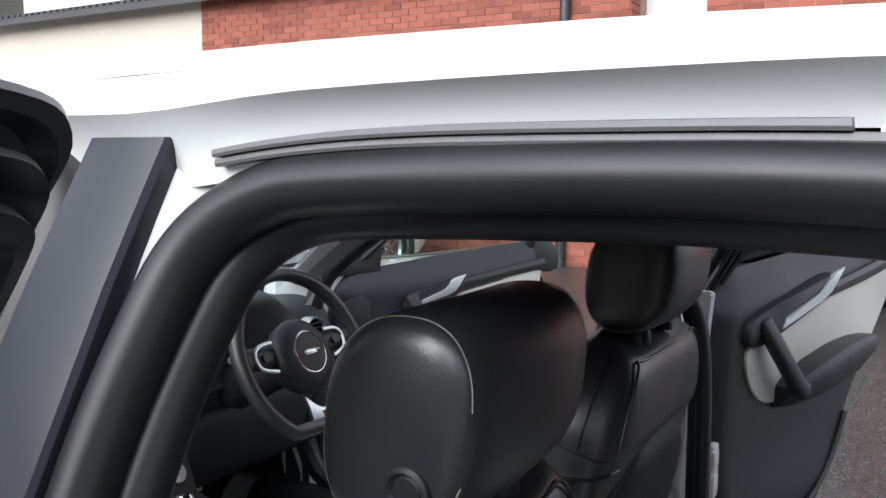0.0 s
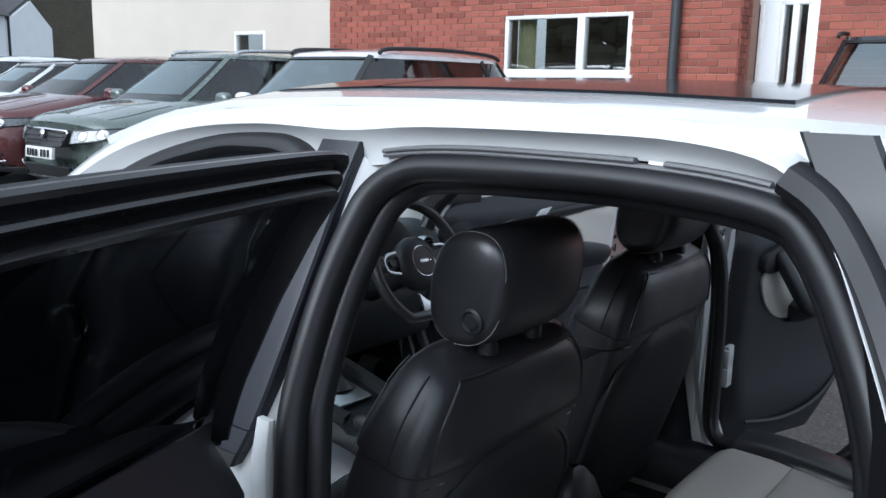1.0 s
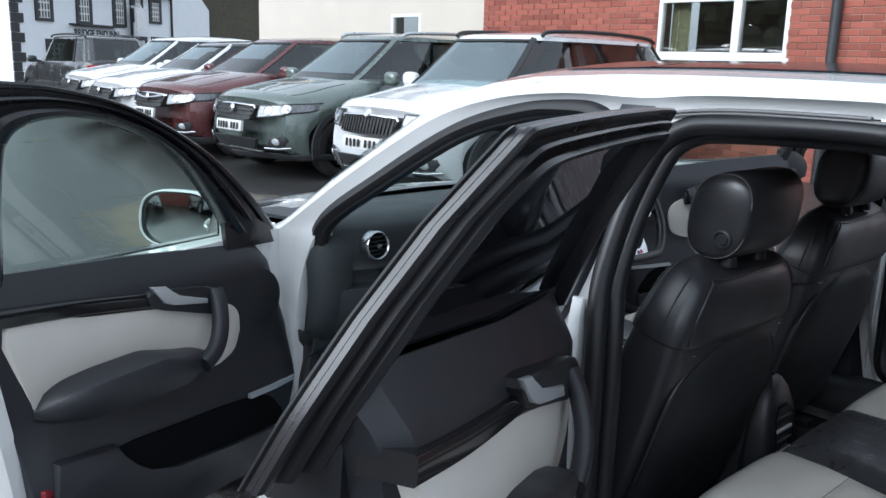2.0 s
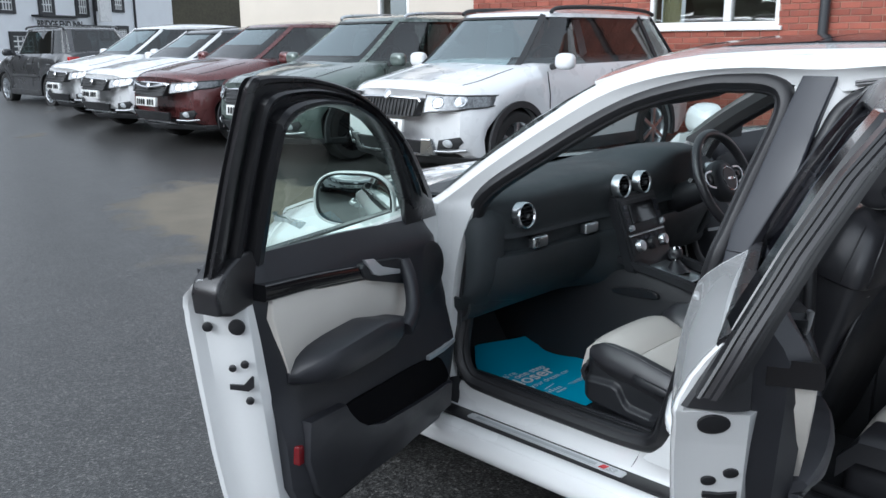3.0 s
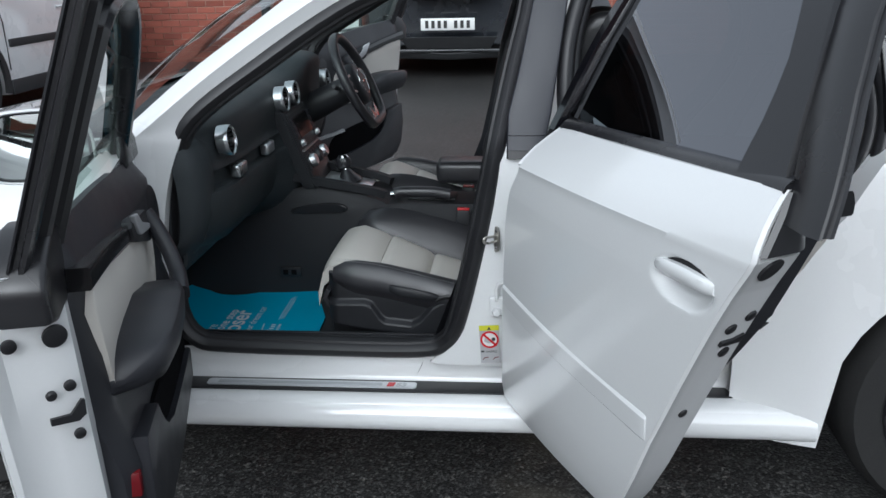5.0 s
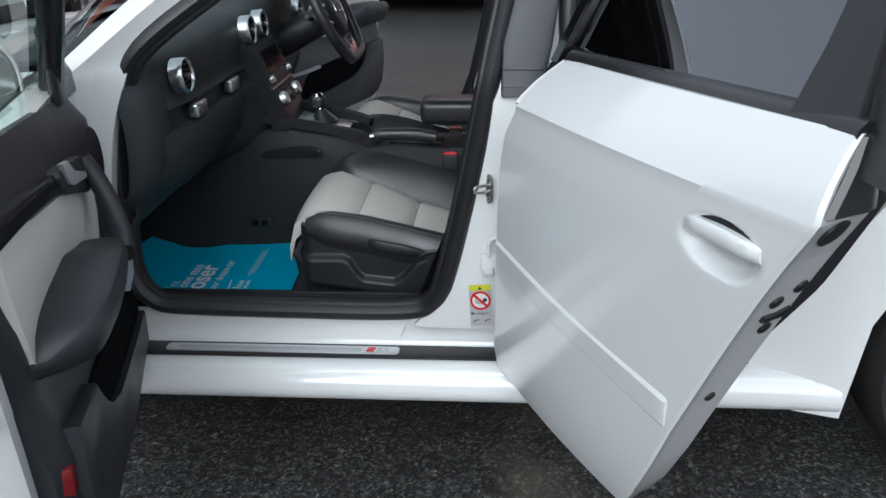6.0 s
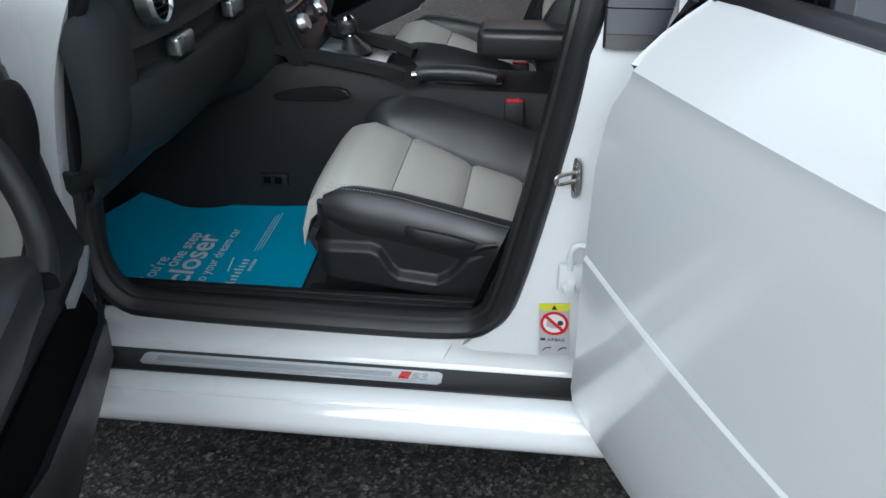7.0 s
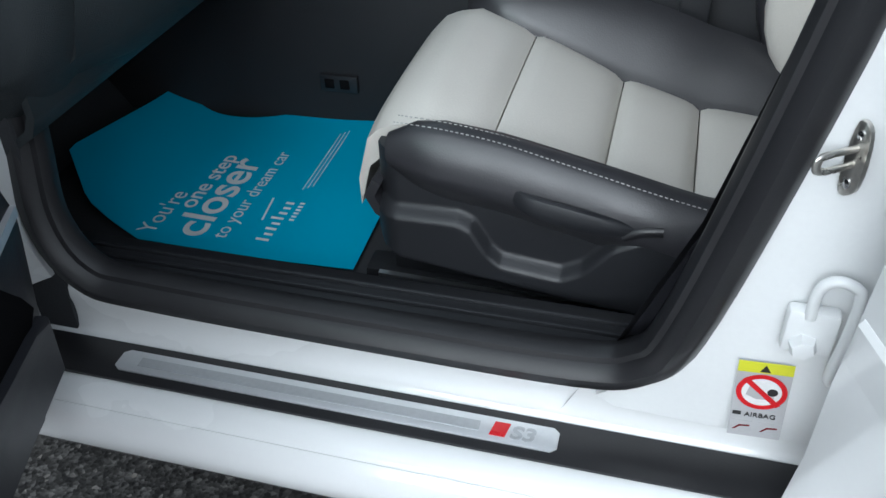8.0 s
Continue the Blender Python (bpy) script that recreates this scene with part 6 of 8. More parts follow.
    rim += [Vector((p.x, -p.y, p.z)) for p in reversed(rim[:-1])]
    sweep(bm, [Vector((p.x, y0 + p.y, p.z)) for p in rim], ring(0.0065, 8, 0.0045), (1, 0, 0.2))
    part("shell_edge", bm, PLASTIC, root, "raised edge of the back shell")
    # headrest: a deep cushion with flat stitched ends
    hc = Vector((0.285 + bx, y0, 1.141))

    def hring(y, k, dx=0.0, n=36):
        e = lambda v, q: math.copysign(abs(v) ** q, v)
        return [hc + Vector((dx + k * 0.070 * e(math.cos(2 * math.pi * j / n), 0.84) + 0.014 * math.sin(2 * math.pi * j / n) * k, y, (k * 0.092 - 0.004 * (1 - k)) * e(math.sin(2 * math.pi * j / n), 0.80) - 0.004)) for j in range(n)]
    bm = B()
    prof = [(-0.143, 0.02), (-0.144, 0.30), (-0.143, 0.55), (-0.141, 0.74), (-0.137, 0.86), (-0.131, 0.935), (-0.1285, 0.950), (-0.126, 0.962), (-0.118, 0.985), (-0.10, 1.003)]
    prof += [(0.0, 1.01)] + [(-y, k) for y, k in reversed(prof)]
    loft(bm, [hring(y * 0.9, k, -0.012 * (y / 0.14) ** 2) for y, k in prof], closed_v=True)
    part("headrest", bm, LEATHER, root, "black leather headrest")
    for s in (-1, 1):
        stitches(root, [p for p in hring(s * 0.1155, 0.966, -0.010)[1:35]], length=0.0045, gap=0.004)
    bm = B()
    lathe(bm, [(0.001, 0.003), (0.011, 0.003), (0.013, 0.001), (0.016, 0.005), (0.020, 0.003), (0.021, -0.006)], hc + Vector((0.010, o * 0.128, -0.048)), (0, o, 0), 24)
    part("release_button", bm, PLASTIC, root, "round headrest button")
    for s in (-1, 1):
        bm = B()
        cyl(bm, (0.275 + bx, y0 + s * 0.064, 1.0), (0.285 + bx, y0 + s * 0.064, 1.08), 0.0065)
        part("headrest_post", bm, CHROME, root, "chrome headrest post")
        bm = B()
        lathe(bm, [(0.007, 0.012), (0.014, 0.010), (0.018, 0.002), (0.019, -0.012)], (0.279 + bx, y0 + s * 0.064, 1.040), (0.1, 0, 1), 16)
        part("post_collar", bm, PLASTIC, root)
    return root


front_seat(-0.37)
front_seat(0.345, -0.05).location.z = 0.035

# rear bench
bench = new("rear_seat")
bench.parent = car
bench["label"] = "rear bench in black and pale grey leather"


def bench_top(x):
    return spl([(0.30, 0.49), (0.315, 0.535), (0.35, 0.557), (0.45, 0.555), (0.65, 0.53), (0.80, 0.51)], x)


CREASED = mat("creased_black_leather", (0.040, 0.040, 0.045), 0.34, vary=0.3, scale=26, fine=34, bump=1.0, rvar=0.12, spec=0.7)
for a, b, m_, lab in ((-0.70, -0.56, LEATHER, "black"), (-0.555, -0.20, LEATHER_LIGHT, "pale grey"), (-0.195, 0.195, CREASED, "black"), (0.20, 0.555, LEATHER_LIGHT, "pale grey"), (0.56, 0.70, LEATHER, "black")):
    cuts = (0.305, 0.50, 0.66, 0.82) if m_ is LEATHER_LIGHT else (0.305, 0.82)
    for c, e in zip(cuts, cuts[1:]):
        bm = B()
        pad(bm, c, e - 0.002, a, b, lambda x, y: ((x, y, bench_top(x)), (0, 0, 1)), 0.018 if m_ is LEATHER_LIGHT else 0.026, 12, 10, 0.05)
        part("cushion_pad", bm, m_, bench, lab + " leather cushion pad")
bm = B()
box(bm, (0.315, -0.69, 0.30), (0.80, 0.69, 0.495), 0.03, 3)
part("seat_base", bm, LEATHER, bench, "black leather seat base")
for a, b, m_ in ((-0.66, -0.55, LEATHER), (-0.545, -0.21, LEATHER_LIGHT), (-0.205, 0.205, LEATHER), (0.21, 0.545, LEATHER_LIGHT), (0.55, 0.66, LEATHER)):
    bm = B()
    pad(bm, 0.0, 1.0, a, b, lambda t, y: ((0.80 + 0.22 * t, y, 0.47 + 0.50 * t), (-0.9, 0, 0.4)), 0.03, 14, 10, 0.08)
    part("backrest_pad", bm, m_, bench)
for y in (-0.37, 0.37):
    bm = B()
    blob(bm, (1.04, y, 1.03), (0.05, 0.13, 0.07), 0.55, 24, 14)
    part("headrest", bm, LEATHER, bench)

# belt buckles
for y in (-0.145, 0.145):
    bm = B()
    box(bm, (-0.13, y - 0.012, 0.52), (-0.085, y + 0.012, 0.60), 0.005)
    bk = part("belt_buckle", bm, PLASTIC, car, "black seat belt buckle with red button")
    bm = B()
    box(bm, (-0.127, y - 0.009, 0.598), (-0.088, y + 0.009, 0.605), 0.002)
    part("release_button", bm, RED, bk, "red release button")

# ---- dashboard ----
def dash_prof(y):
    """(x, z) round the dashboard at a place across the car."""
    cen = math.exp(-(y / 0.17) ** 4)
    drv = math.exp(-((y - 0.36) / 0.17) ** 4)
    end = min(1.0, abs(y) / 0.70) ** 8
    up = 0.018 * (1 - (y / 0.7) ** 2) + 0.055 * drv
    b = 0.05 * end
    return [(-1.20, 0.96), (-1.05, 0.975 + up * 0.4), (-0.90, 0.985 + up * 0.8), (-0.79 - b + 0.04 * drv, 0.985 + up), (-0.735 - b + 0.05 * drv, 0.968 + up), (-0.712 - b + 0.03 * drv, 0.945 + up * 0.8), (-0.705 - b, 0.905 + 0.02 * cen), (-0.708 - b + 0.008 * cen, 0.865),
            (-0.700 - b + 0.012 * cen, 0.848), (-0.720 - b + 0.04 * cen, 0.842), (-0.720 - b + 0.05 * cen, 0.805), (-0.698 - b + 0.04 * cen, 0.798), (-0.700 - b + 0.05 * cen, 0.76), (-0.735 - b + 0.10 * cen, 0.68), (-0.80 + 0.10 * cen, 0.60), (-0.92, 0.55), (-1.15, 0.50)]


bm = B()
loft(bm, [crv([(x, y, z) for x, z in dash_prof(y)], 3) for y in np.linspace(-0.745, 0.745, 52)])
thick(bm, 0.01)
DASH = mat("dash_skin", (0.028, 0.034, 0.038), 0.50, vary=0.1, fine=800, bump=0.6, spec=0.45)
dash = part("dashboard", bm, DASH, car, "dark soft-touch dashboard")


def vent(y, z, x=-0.700):
    n = Vector((1, 0, 0.12)).normalized()
    bm = B()
    lathe(bm, [(0.0335, 0.002), (0.0355, 0.010), (0.038, 0.012), (0.0405, 0.009), (0.0415, 0.0), (0.0415, -0.02)], (x, y, z), n, 36)
    v = part("air_vent", bm, ALU, dash, "round vent with a bright ring")
    bm = B()
    lathe(bm, [(0.001, -0.018), (0.033, -0.016), (0.0335, 0.006)], (x, y, z), n, 24)
    part("vent_well", bm, RUBBER, dash)
    for k in (-2, -1, 0, 1, 2):
        h = 0.0125 * k
        w = math.sqrt(0.031 ** 2 - h * h)
        bm = B()
        box(bm, (x - 0.012, y - w, z + h - 0.0016), (x + 0.008, y + w, z + h + 0.0016), 0.0008, 1)
        part("vent_slat", bm, PLASTIC, dash)
    bm = B()
    cyl(bm, (x, y, z), (x + 0.014, y, z), 0.007, n=12)
    part("vent_knob", bm, ALU, dash)


vent(-0.595, 0.918)
vent(-0.072, 0.945, -0.688)
vent(0.062, 0.945, -0.688)
vent(0.612, 0.918)
for y in (-0.523, -0.243):
    bm = B()
    box(bm, (-0.715, y - 0.037, 0.806), (-0.688, y + 0.037, 0.842), 0.007, 3)
    part("tray_button", bm, ALU, dash, "satin aluminium end block")
bm = B()
rows = []
for y in np.linspace(-0.70, -0.19, 14):
    e = max(0.0, (-0.55 - y) / 0.15)
    rows.append([(-0.735, y, 0.800), (-0.694 - 0.030 * e * e, y, 0.797), (-0.690 - 0.034 * e * e, y, 0.785), (-0.692 - 0.036 * e * e, y, 0.74), (-0.712 - 0.036 * e * e, y, 0.68), (-0.75 - 0.03 * e * e, y, 0.635 + 0.02 * e), (-0.80, y, 0.610 + 0.02 * e), (-0.90, y, 0.60)])
loft(bm, rows)
thick(bm, 0.008)
part("glovebox_lid", bm, DASH, dash, "black glovebox lid")
for s in (-1, 1):
    # rounded end of the dashboard towards the door, and the panel beside the footwell
    bm = B()
    rows = []
    for y, g in ((0.655, 0.016), (0.658, 0.006), (0.662, 0.002), (0.69, 0.0), (0.72, 0.004), (0.745, 0.014), (0.765, 0.032), (0.772, 0.06)):
        rows.append(crv([(x - g, s * y, z + (0.5 * g if z < 0.7 else -0.5 * g)) for x, z in ((-0.95, 0.965), (-0.82, 0.965), (-0.752, 0.940), (-0.728, 0.90), (-0.722, 0.84), (-0.724, 0.77), (-0.742, 0.70), (-0.785, 0.635), (-0.86, 0.585), (-0.98, 0.565))], 3))
    loft(bm, rows)
    thick(bm, 0.006)
    part("dash_end", bm, DASH, dash, "rounded end of the dashboard")
    bm = B()
    prism(bm, [(-1.25, 0.29), (-0.84, 0.29), (-0.83, 0.45), (-0.82, 0.70), (-0.80, 0.90), (-1.25, 0.95)], s * 0.735, s * 0.748, ax=1, bevel=0.003)
    part("kick_panel", bm, FABRIC, dash, "black footwell side lining")

# centre stack
def stack(y, s, dx=0.0):
    """A point on the sloping centre stack; s from its foot (0) to its top (1)."""
    return Vector((-0.595 - 0.085 * s + dx, y, 0.70 + 0.215 * s))


def stack_box(name, y0, y1, s0, s1, d, material, label="", bevel=0.003):
    bm = B()
    vs = [bm.verts.new(stack(y, s, dx)) for dx in (-0.05, d) for y, s in ((y0, s0), (y1, s0), (y1, s1), (y0, s1))]
    for q in ((0, 1, 2, 3), (4, 5, 6, 7), (0, 1, 5, 4), (1, 2, 6, 5), (2, 3, 7, 6), (3, 0, 4, 7)):
        bm.faces.new([vs[i] for i in q])
    bmesh.ops.bevel(bm, geom=list(bm.edges), offset=bevel, segments=2, affect="EDGES")
    return part(name, bm, material, dash, label)


stack_box("centre_panel", -0.13, 0.13, -0.2, 1.0, 0.0, PLASTIC, "black centre stack", 0.008)
stack_box("radio", -0.115, 0.115, 0.44, 0.93, 0.006, PLASTIC, "black radio unit")
stack_box("radio_screen", -0.082, 0.082, 0.55, 0.86, 0.009, GLOSS, "dark radio screen")
for y in (-0.099, 0.099):
    for s in (0.52, 0.62, 0.72, 0.82):
        stack_box("radio_key", y - 0.012, y + 0.012, s - 0.035, s + 0.035, 0.010, TRIM_GREY, bevel=0.0015)
    bm = B()
    n = Vector((0.93, 0, 0.37))
    lathe(bm, [(0.001, 0.020), (0.010, 0.019), (0.012, 0.0)], stack(y, 0.485), n, 20)
    part("radio_dial", bm, ALU, dash, "aluminium dial")
stack_box("climate_panel", -0.115, 0.115, 0.08, 0.36, 0.006, PLASTIC, "climate control panel")
stack_box("climate_strip", -0.112, 0.112, 0.375, 0.395, 0.008, ALU, bevel=0.001)
for y in (-0.075, 0.0, 0.075):
    bm = B()
    n = Vector((0.93, 0, 0.37))
    lathe(bm, [(0.001, 0.024), (0.018, 0.023), (0.021, 0.018), (0.023, 0.0)], stack(y, 0.20), n, 24)
    part("climate_dial", bm, ALU if y else PLASTIC, dash, "ringed climate dial")
for k in range(6):
    y = -0.08 + 0.032 * k
    stack_box("climate_key", y - 0.012, y + 0.012, 0.29, 0.345, 0.009, TRIM_GREY, bevel=0.0015)

# instrument cluster
for y in (0.30, 0.43):
    bm = B()
    lathe(bm, [(0.001, -0.03), (0.045, -0.03), (0.05, 0.006), (0.054, 0.006), (0.055, -0.02)], (-0.745, y, 0.955), (0.93, 0, 0.37), 28)
    part("dial_pod", bm, GLOSS, dash, "round instrument dial")

# steering wheel
SW = Vector((-0.520, 0.361, 0.935))
SN = Vector((0.90, 0, 0.436)).normalized()
SU = Vector((-0.436, 0, 0.90)).normalized()
SR = Vector((0, 1, 0))


def sw(a, b, h=0.0):
    return SW + SR * a + SU * b + SN * h


wheel_root = new("steering_wheel")
wheel_root.parent = car
wheel_root["label"] = "black leather three-spoke steering wheel with flat bottom"
bm = B()
path = []
for k in range(48):
    a = 2 * math.pi * k / 48
    x, y = 0.183 * math.sin(a), 0.183 * math.cos(a)
    if y < -0.148:
        y = -0.148 - 0.004 * (1 - (x / 0.11) ** 2)
    path.append(sw(x, y, 0.0))
sweep(bm, path, ring(0.0155, 12, 0.0175), SN, closed=True)
part("rim", bm, LEATHER, wheel_root, "black leather rim")
bm = B()
lathe(bm, [(0.001, 0.021), (0.030, 0.0205), (0.052, 0.018), (0.068, 0.012), (0.078, 0.002), (0.081, -0.012), (0.076, -0.034)], SW, SN, 40)
part("airbag_cover", bm, SOFT, wheel_root, "round black airbag cover")
bm = B()
lathe(bm, [(0.0435, 0.0175), (0.0440, 0.0202), (0.0455, 0.0206), (0.0470, 0.0196), (0.0475, 0.0165)], SW, SN, 40)
part("badge_ring", bm, CHROME, wheel_root, "thin chrome ring")
bm = B()
box(bm, (-0.024, -0.005, 0.0), (0.024, 0.005, 0.002), 0.004, m=Matrix.Translation(SW + SN * 0.0205) @ Matrix((SR, SU, SN)).transposed().to_4x4())
part("wheel_badge", bm, CHROME, wheel_root, "plain chrome badge")
for s in (-1, 1):
    bm = B()
    sweep(bm, crv([sw(s * 0.06, 0.012, -0.014), sw(s * 0.11, 0.016, -0.012), sw(s * 0.176, 0.018, -0.004)], 5), ring(0.024, 10, 0.009), SN)
    sp = part("spoke", bm, PLASTIC, wheel_root, "black spoke")
    bm = B()
    loop_ = [sw(s * x, y, 0.001) for x, y in ((0.084, 0.042), (0.118, 0.040), (0.136, 0.030), (0.140, 0.012), (0.130, -0.008), (0.090, -0.020))]
    sweep(bm, crv(loop_, 4), ring(0.0042, 8, 0.0030), SN)
    part("spoke_trim", bm, ALU, sp, "bright frame round the spoke's buttons")
    bm = B()
    cyl(bm, sw(s * 0.112, 0.014, -0.006), sw(s * 0.112, 0.014, 0.003), 0.009, n=14)
    part("scroll_wheel", bm, PLASTIC, sp)
bm = B()
rows = []
for q in np.linspace(-1, 1, 13):
    x = 0.046 * q
    lo, hi = -0.150 + 0.004 * q * q, -0.118 + 0.034 * abs(q) ** 1.6
    rows.append([sw(x, lo, -0.002), sw(x, lo + 0.002, 0.003), sw(x, 0.5 * (lo + hi), 0.006), sw(x, hi - 0.002, 0.004), sw(x, hi, -0.003)])
caps(bm, loft(bm, rows, closed_v=True))
part("lower_spoke", bm, ALU, wheel_root, "aluminium lower spoke")
bm = B()
box(bm, (-0.006, -0.006, 0), (0.006, 0.006, 0.002), m=Matrix.Translation(sw(0.0, -0.130, 0.0105)) @ Matrix((SR, SU, SN)).transposed().to_4x4())
part("sport_badge", bm, RED, wheel_root, "small red badge")
bm = B()
cyl(bm, sw(0, 0, -0.02), sw(0, 0, -0.24), 0.045, 0.055, 20)
part("steering_column", bm, PLASTIC, car, "black steering column shroud")
for s in (-1, 1):
    bm = B()
    sweep(bm, [sw(s * 0.04, 0.02, -0.07), sw(s * 0.11, 0.03, -0.06), sw(s * 0.155, 0.035, -0.05)], ring(0.008, 8), SN)
    part("column_stalk", bm, PLASTIC, car, "black control stalk")

# centre console
console = new("centre_console")
console.parent = car
console["label"] = "black centre console with gear lever and handbrake"
bm = B()
rows = []
for x, zt, w in ((-1.25, 0.60, 0.15), (-0.95, 0.60, 0.14), (-0.78, 0.62, 0.13), (-0.68, 0.655, 0.13), (-0.60, 0.672, 0.125), (-0.45, 0.640, 0.115), (-0.38, 0.615, 0.108), (-0.36, 0.60, 0.105), (-0.30, 0.605, 0.10), (-0.12, 0.60, 0.095), (0.0, 0.60, 0.095), (0.20, 0.58, 0.095)):
    rows.append([(x, -w - 0.03, 0.30), (x, -w - 0.025, 0.45), (x, -w - 0.008, zt - 0.07), (x, -w, zt - 0.015), (x, -w + 0.012, zt), (x, 0, zt - 0.004), (x, w - 0.012, zt), (x, w, zt - 0.015), (x, w + 0.008, zt - 0.07), (x, w + 0.025, 0.45), (x, w + 0.03, 0.30)])
caps(bm, loft(bm, rows))
part("console_body", bm, BACKSHELL, console, "black console body")
for s in (-1, 1):
    bm = B()
    sweep(bm, crv([(-0.66, s * 0.115, 0.70), (-0.56, s * 0.110, 0.680), (-0.42, s * 0.098, 0.652), (-0.37, s * 0.085, 0.636)], 6), [(-0.012, -0.016), (0.012, -0.016), (0.012, 0.012), (0.004, 0.018), (-0.012, 0.016)], (0, 1, 0))
    part("console_side_rail", bm, BACKSHELL, console, "raised console edge")
bm = B()
prism(bm, smooth_poly([(-0.66, 0.600), (-0.56, 0.615), (-0.50, 0.612), (-0.49, 0.592), (-0.56, 0.585), (-0.66, 0.582)], 3), -0.142, -0.128, ax=1, bevel=0.003)
part("side_pocket", bm, RUBBER, console, "slim side pocket")
bm = B()
box(bm, (-0.718, -0.1645, 0.370), (-0.648, -0.150, 0.402), 0.003)
ts = part("tunnel_socket", bm, PLASTIC, console, "small black socket in the tunnel side")
# solid black pads paint the shade inside the socket's two holes
for x in (-0.700, -0.672):
    bm = B()
    box(bm, (x - 0.009, -0.1660, 0.377), (x + 0.009, -0.160, 0.395), 0.002)
    part("socket_hole_shade", bm, HOLLOW_SHADE, ts)
bm = B()
box(bm, (-0.58, -0.06, 0.655), (-0.42, 0.06, 0.662), 0.003, m=pose(0, 0, 0))
bmesh.ops.rotate(bm, cent=(-0.5, 0, 0.655), matrix=Matrix.Rotation(radians(12), 3, "Y"), verts=bm.verts)
part("gear_surround", bm, ALU, console, "brushed gear lever surround")
bm = B()
lathe(bm, [(0.048, 0.0), (0.040, 0.012), (0.030, 0.022), (0.020, 0.036), (0.012, 0.046)], (-0.505, 0.012, 0.650), (-0.25, 0.05, 1), 18)
part("gear_gaiter", bm, LEATHER, console, "leather gaiter")
bm = B()
cyl(bm, (-0.508, 0.014, 0.67), (-0.520, 0.022, 0.70), 0.009)
part("gear_stalk", bm, CHROME, console, "chrome gear stalk")
bm = B()
blob(bm, (-0.524, 0.026, 0.715), (0.026, 0.022, 0.024), 0.85, 20, 12)
k_ = part("gear_knob", bm, LEATHER, console, "gear knob with chrome cap")
bm = B()
lathe(bm, [(0.001, 0.006), (0.014, 0.004), (0.019, -0.004)], (-0.525, 0.027, 0.735), (-0.2, 0.05, 1), 20)
part("knob_cap", bm, CHROME, k_, "chrome cap")
bm = B()
sweep(bm, crv([(-0.155, -0.075, 0.630), (-0.22, -0.078, 0.640), (-0.31, -0.080, 0.640), (-0.335, -0.080, 0.634)], 5), ring(0.018, 12, 0.019, 0.8), (0, 1, 0))
hb = part("handbrake", bm, LEATHER, console, "leather handbrake grip")
bm = B()
cyl(bm, (-0.335, -0.080, 0.634), (-0.350, -0.080, 0.632), 0.009)
part("handbrake_button", bm, CHROME, hb, "chrome button")
bm = B()
lathe(bm, [(0.001, 0.022), (0.012, 0.020), (0.014, 0.0)], (-0.335, -0.02, 0.606), (0, 0, 1), 16)
part("console_knob", bm, PLASTIC, console, "small round console knob")
bm = B()
box(bm, (-0.30, -0.045, 0.598), (-0.14, 0.05, 0.609), 0.004)
part("cup_well", bm, RUBBER, console, "dark storage well")
bm = B()
box(bm, (-0.21, 0.02, 0.640), (0.06, 0.145, 0.715), 0.022, 4)
part("centre_armrest", bm, LEATHER, console, "black leather armrest")
bm = B()
rows = []
for x0_, x1_, w_, z_ in ((0.16, 0.262, 0.094, 0.31), (0.16, 0.262, 0.092, 0.42), (0.165, 0.256, 0.088, 0.50), (0.175, 0.248, 0.080, 0.57), (0.188, 0.236, 0.060, 0.625), (0.20, 0.222, 0.034, 0.655), (0.206, 0.214, 0.012, 0.662)):
    rows.append([(x0_, -w_, z_), (x1_ - 0.018, -w_, z_), (x1_ - 0.004, -w_ + 0.010, z_), (x1_, -w_ + 0.024 * w_ / 0.09, z_), (x1_, w_ - 0.024 * w_ / 0.09, z_), (x1_ - 0.004, w_ - 0.010, z_), (x1_ - 0.018, w_, z_), (x0_, w_, z_)])
caps(bm, loft(bm, rows, closed_v=True))
ce = part("rear_console_end", bm, PLASTIC, console, "console end with rear vents")
bm = B()
panel_v = [(-0.045, 0.435), (-0.052, 0.56), (-0.030, 0.592), (0.030, 0.592), (0.052, 0.56), (0.045, 0.435)]
loft(bm, [[(spl([(0.42, 0.266), (0.50, 0.261), (0.57, 0.253), (0.625, 0.241)], z), y, z) for y, z in [(y * k, 0.512 + (z - 0.512) * k) for y, z in panel_v]] for k in (1.0, 0.9)], closed_v=True)
part("vent_rim", bm, GLOSS, ce, "gloss black vent rim")
for k in range(4):
    bm = B()
    z = 0.462 + 0.030 * k
    x = spl([(0.42, 0.264), (0.50, 0.259), (0.57, 0.251), (0.625, 0.239)], z)
    box(bm, (x - 0.004, -0.040, z), (x + 0.003, 0.040, z + 0.008), 0.001, 1)
    part("rear_vent", bm, SILVER if k in (0, 2) else TRIM_GREY, ce)

# pedals
for y in (0.24, 0.36, 0.50):
    bm = B()
    box(bm, (-1.02, y - 0.022, 0.36), (-1.0, y + 0.022, 0.50), 0.004, m=None)
    pd = part("pedal", bm, ALU, car, "ribbed aluminium pedal")
    for k in range(6):
        bm = B()
        box(bm, (-1.001, y - 0.018, 0.372 + 0.021 * k), (-0.996, y + 0.018, 0.380 + 0.021 * k), 0.001, 1)
        part("pedal_rib", bm, RUBBER, pd)

# sill plates, sticker, striker and check strap
def strip(bm):
    prism(bm, [(-0.98, -0.816), (0.145, -0.813), (0.150, -0.753), (-0.98, -0.753)], 0.2985, 0.3035, ax=2, bevel=0.002)
both("sill_strip", strip, RUBBER, "black plastic sill strip")


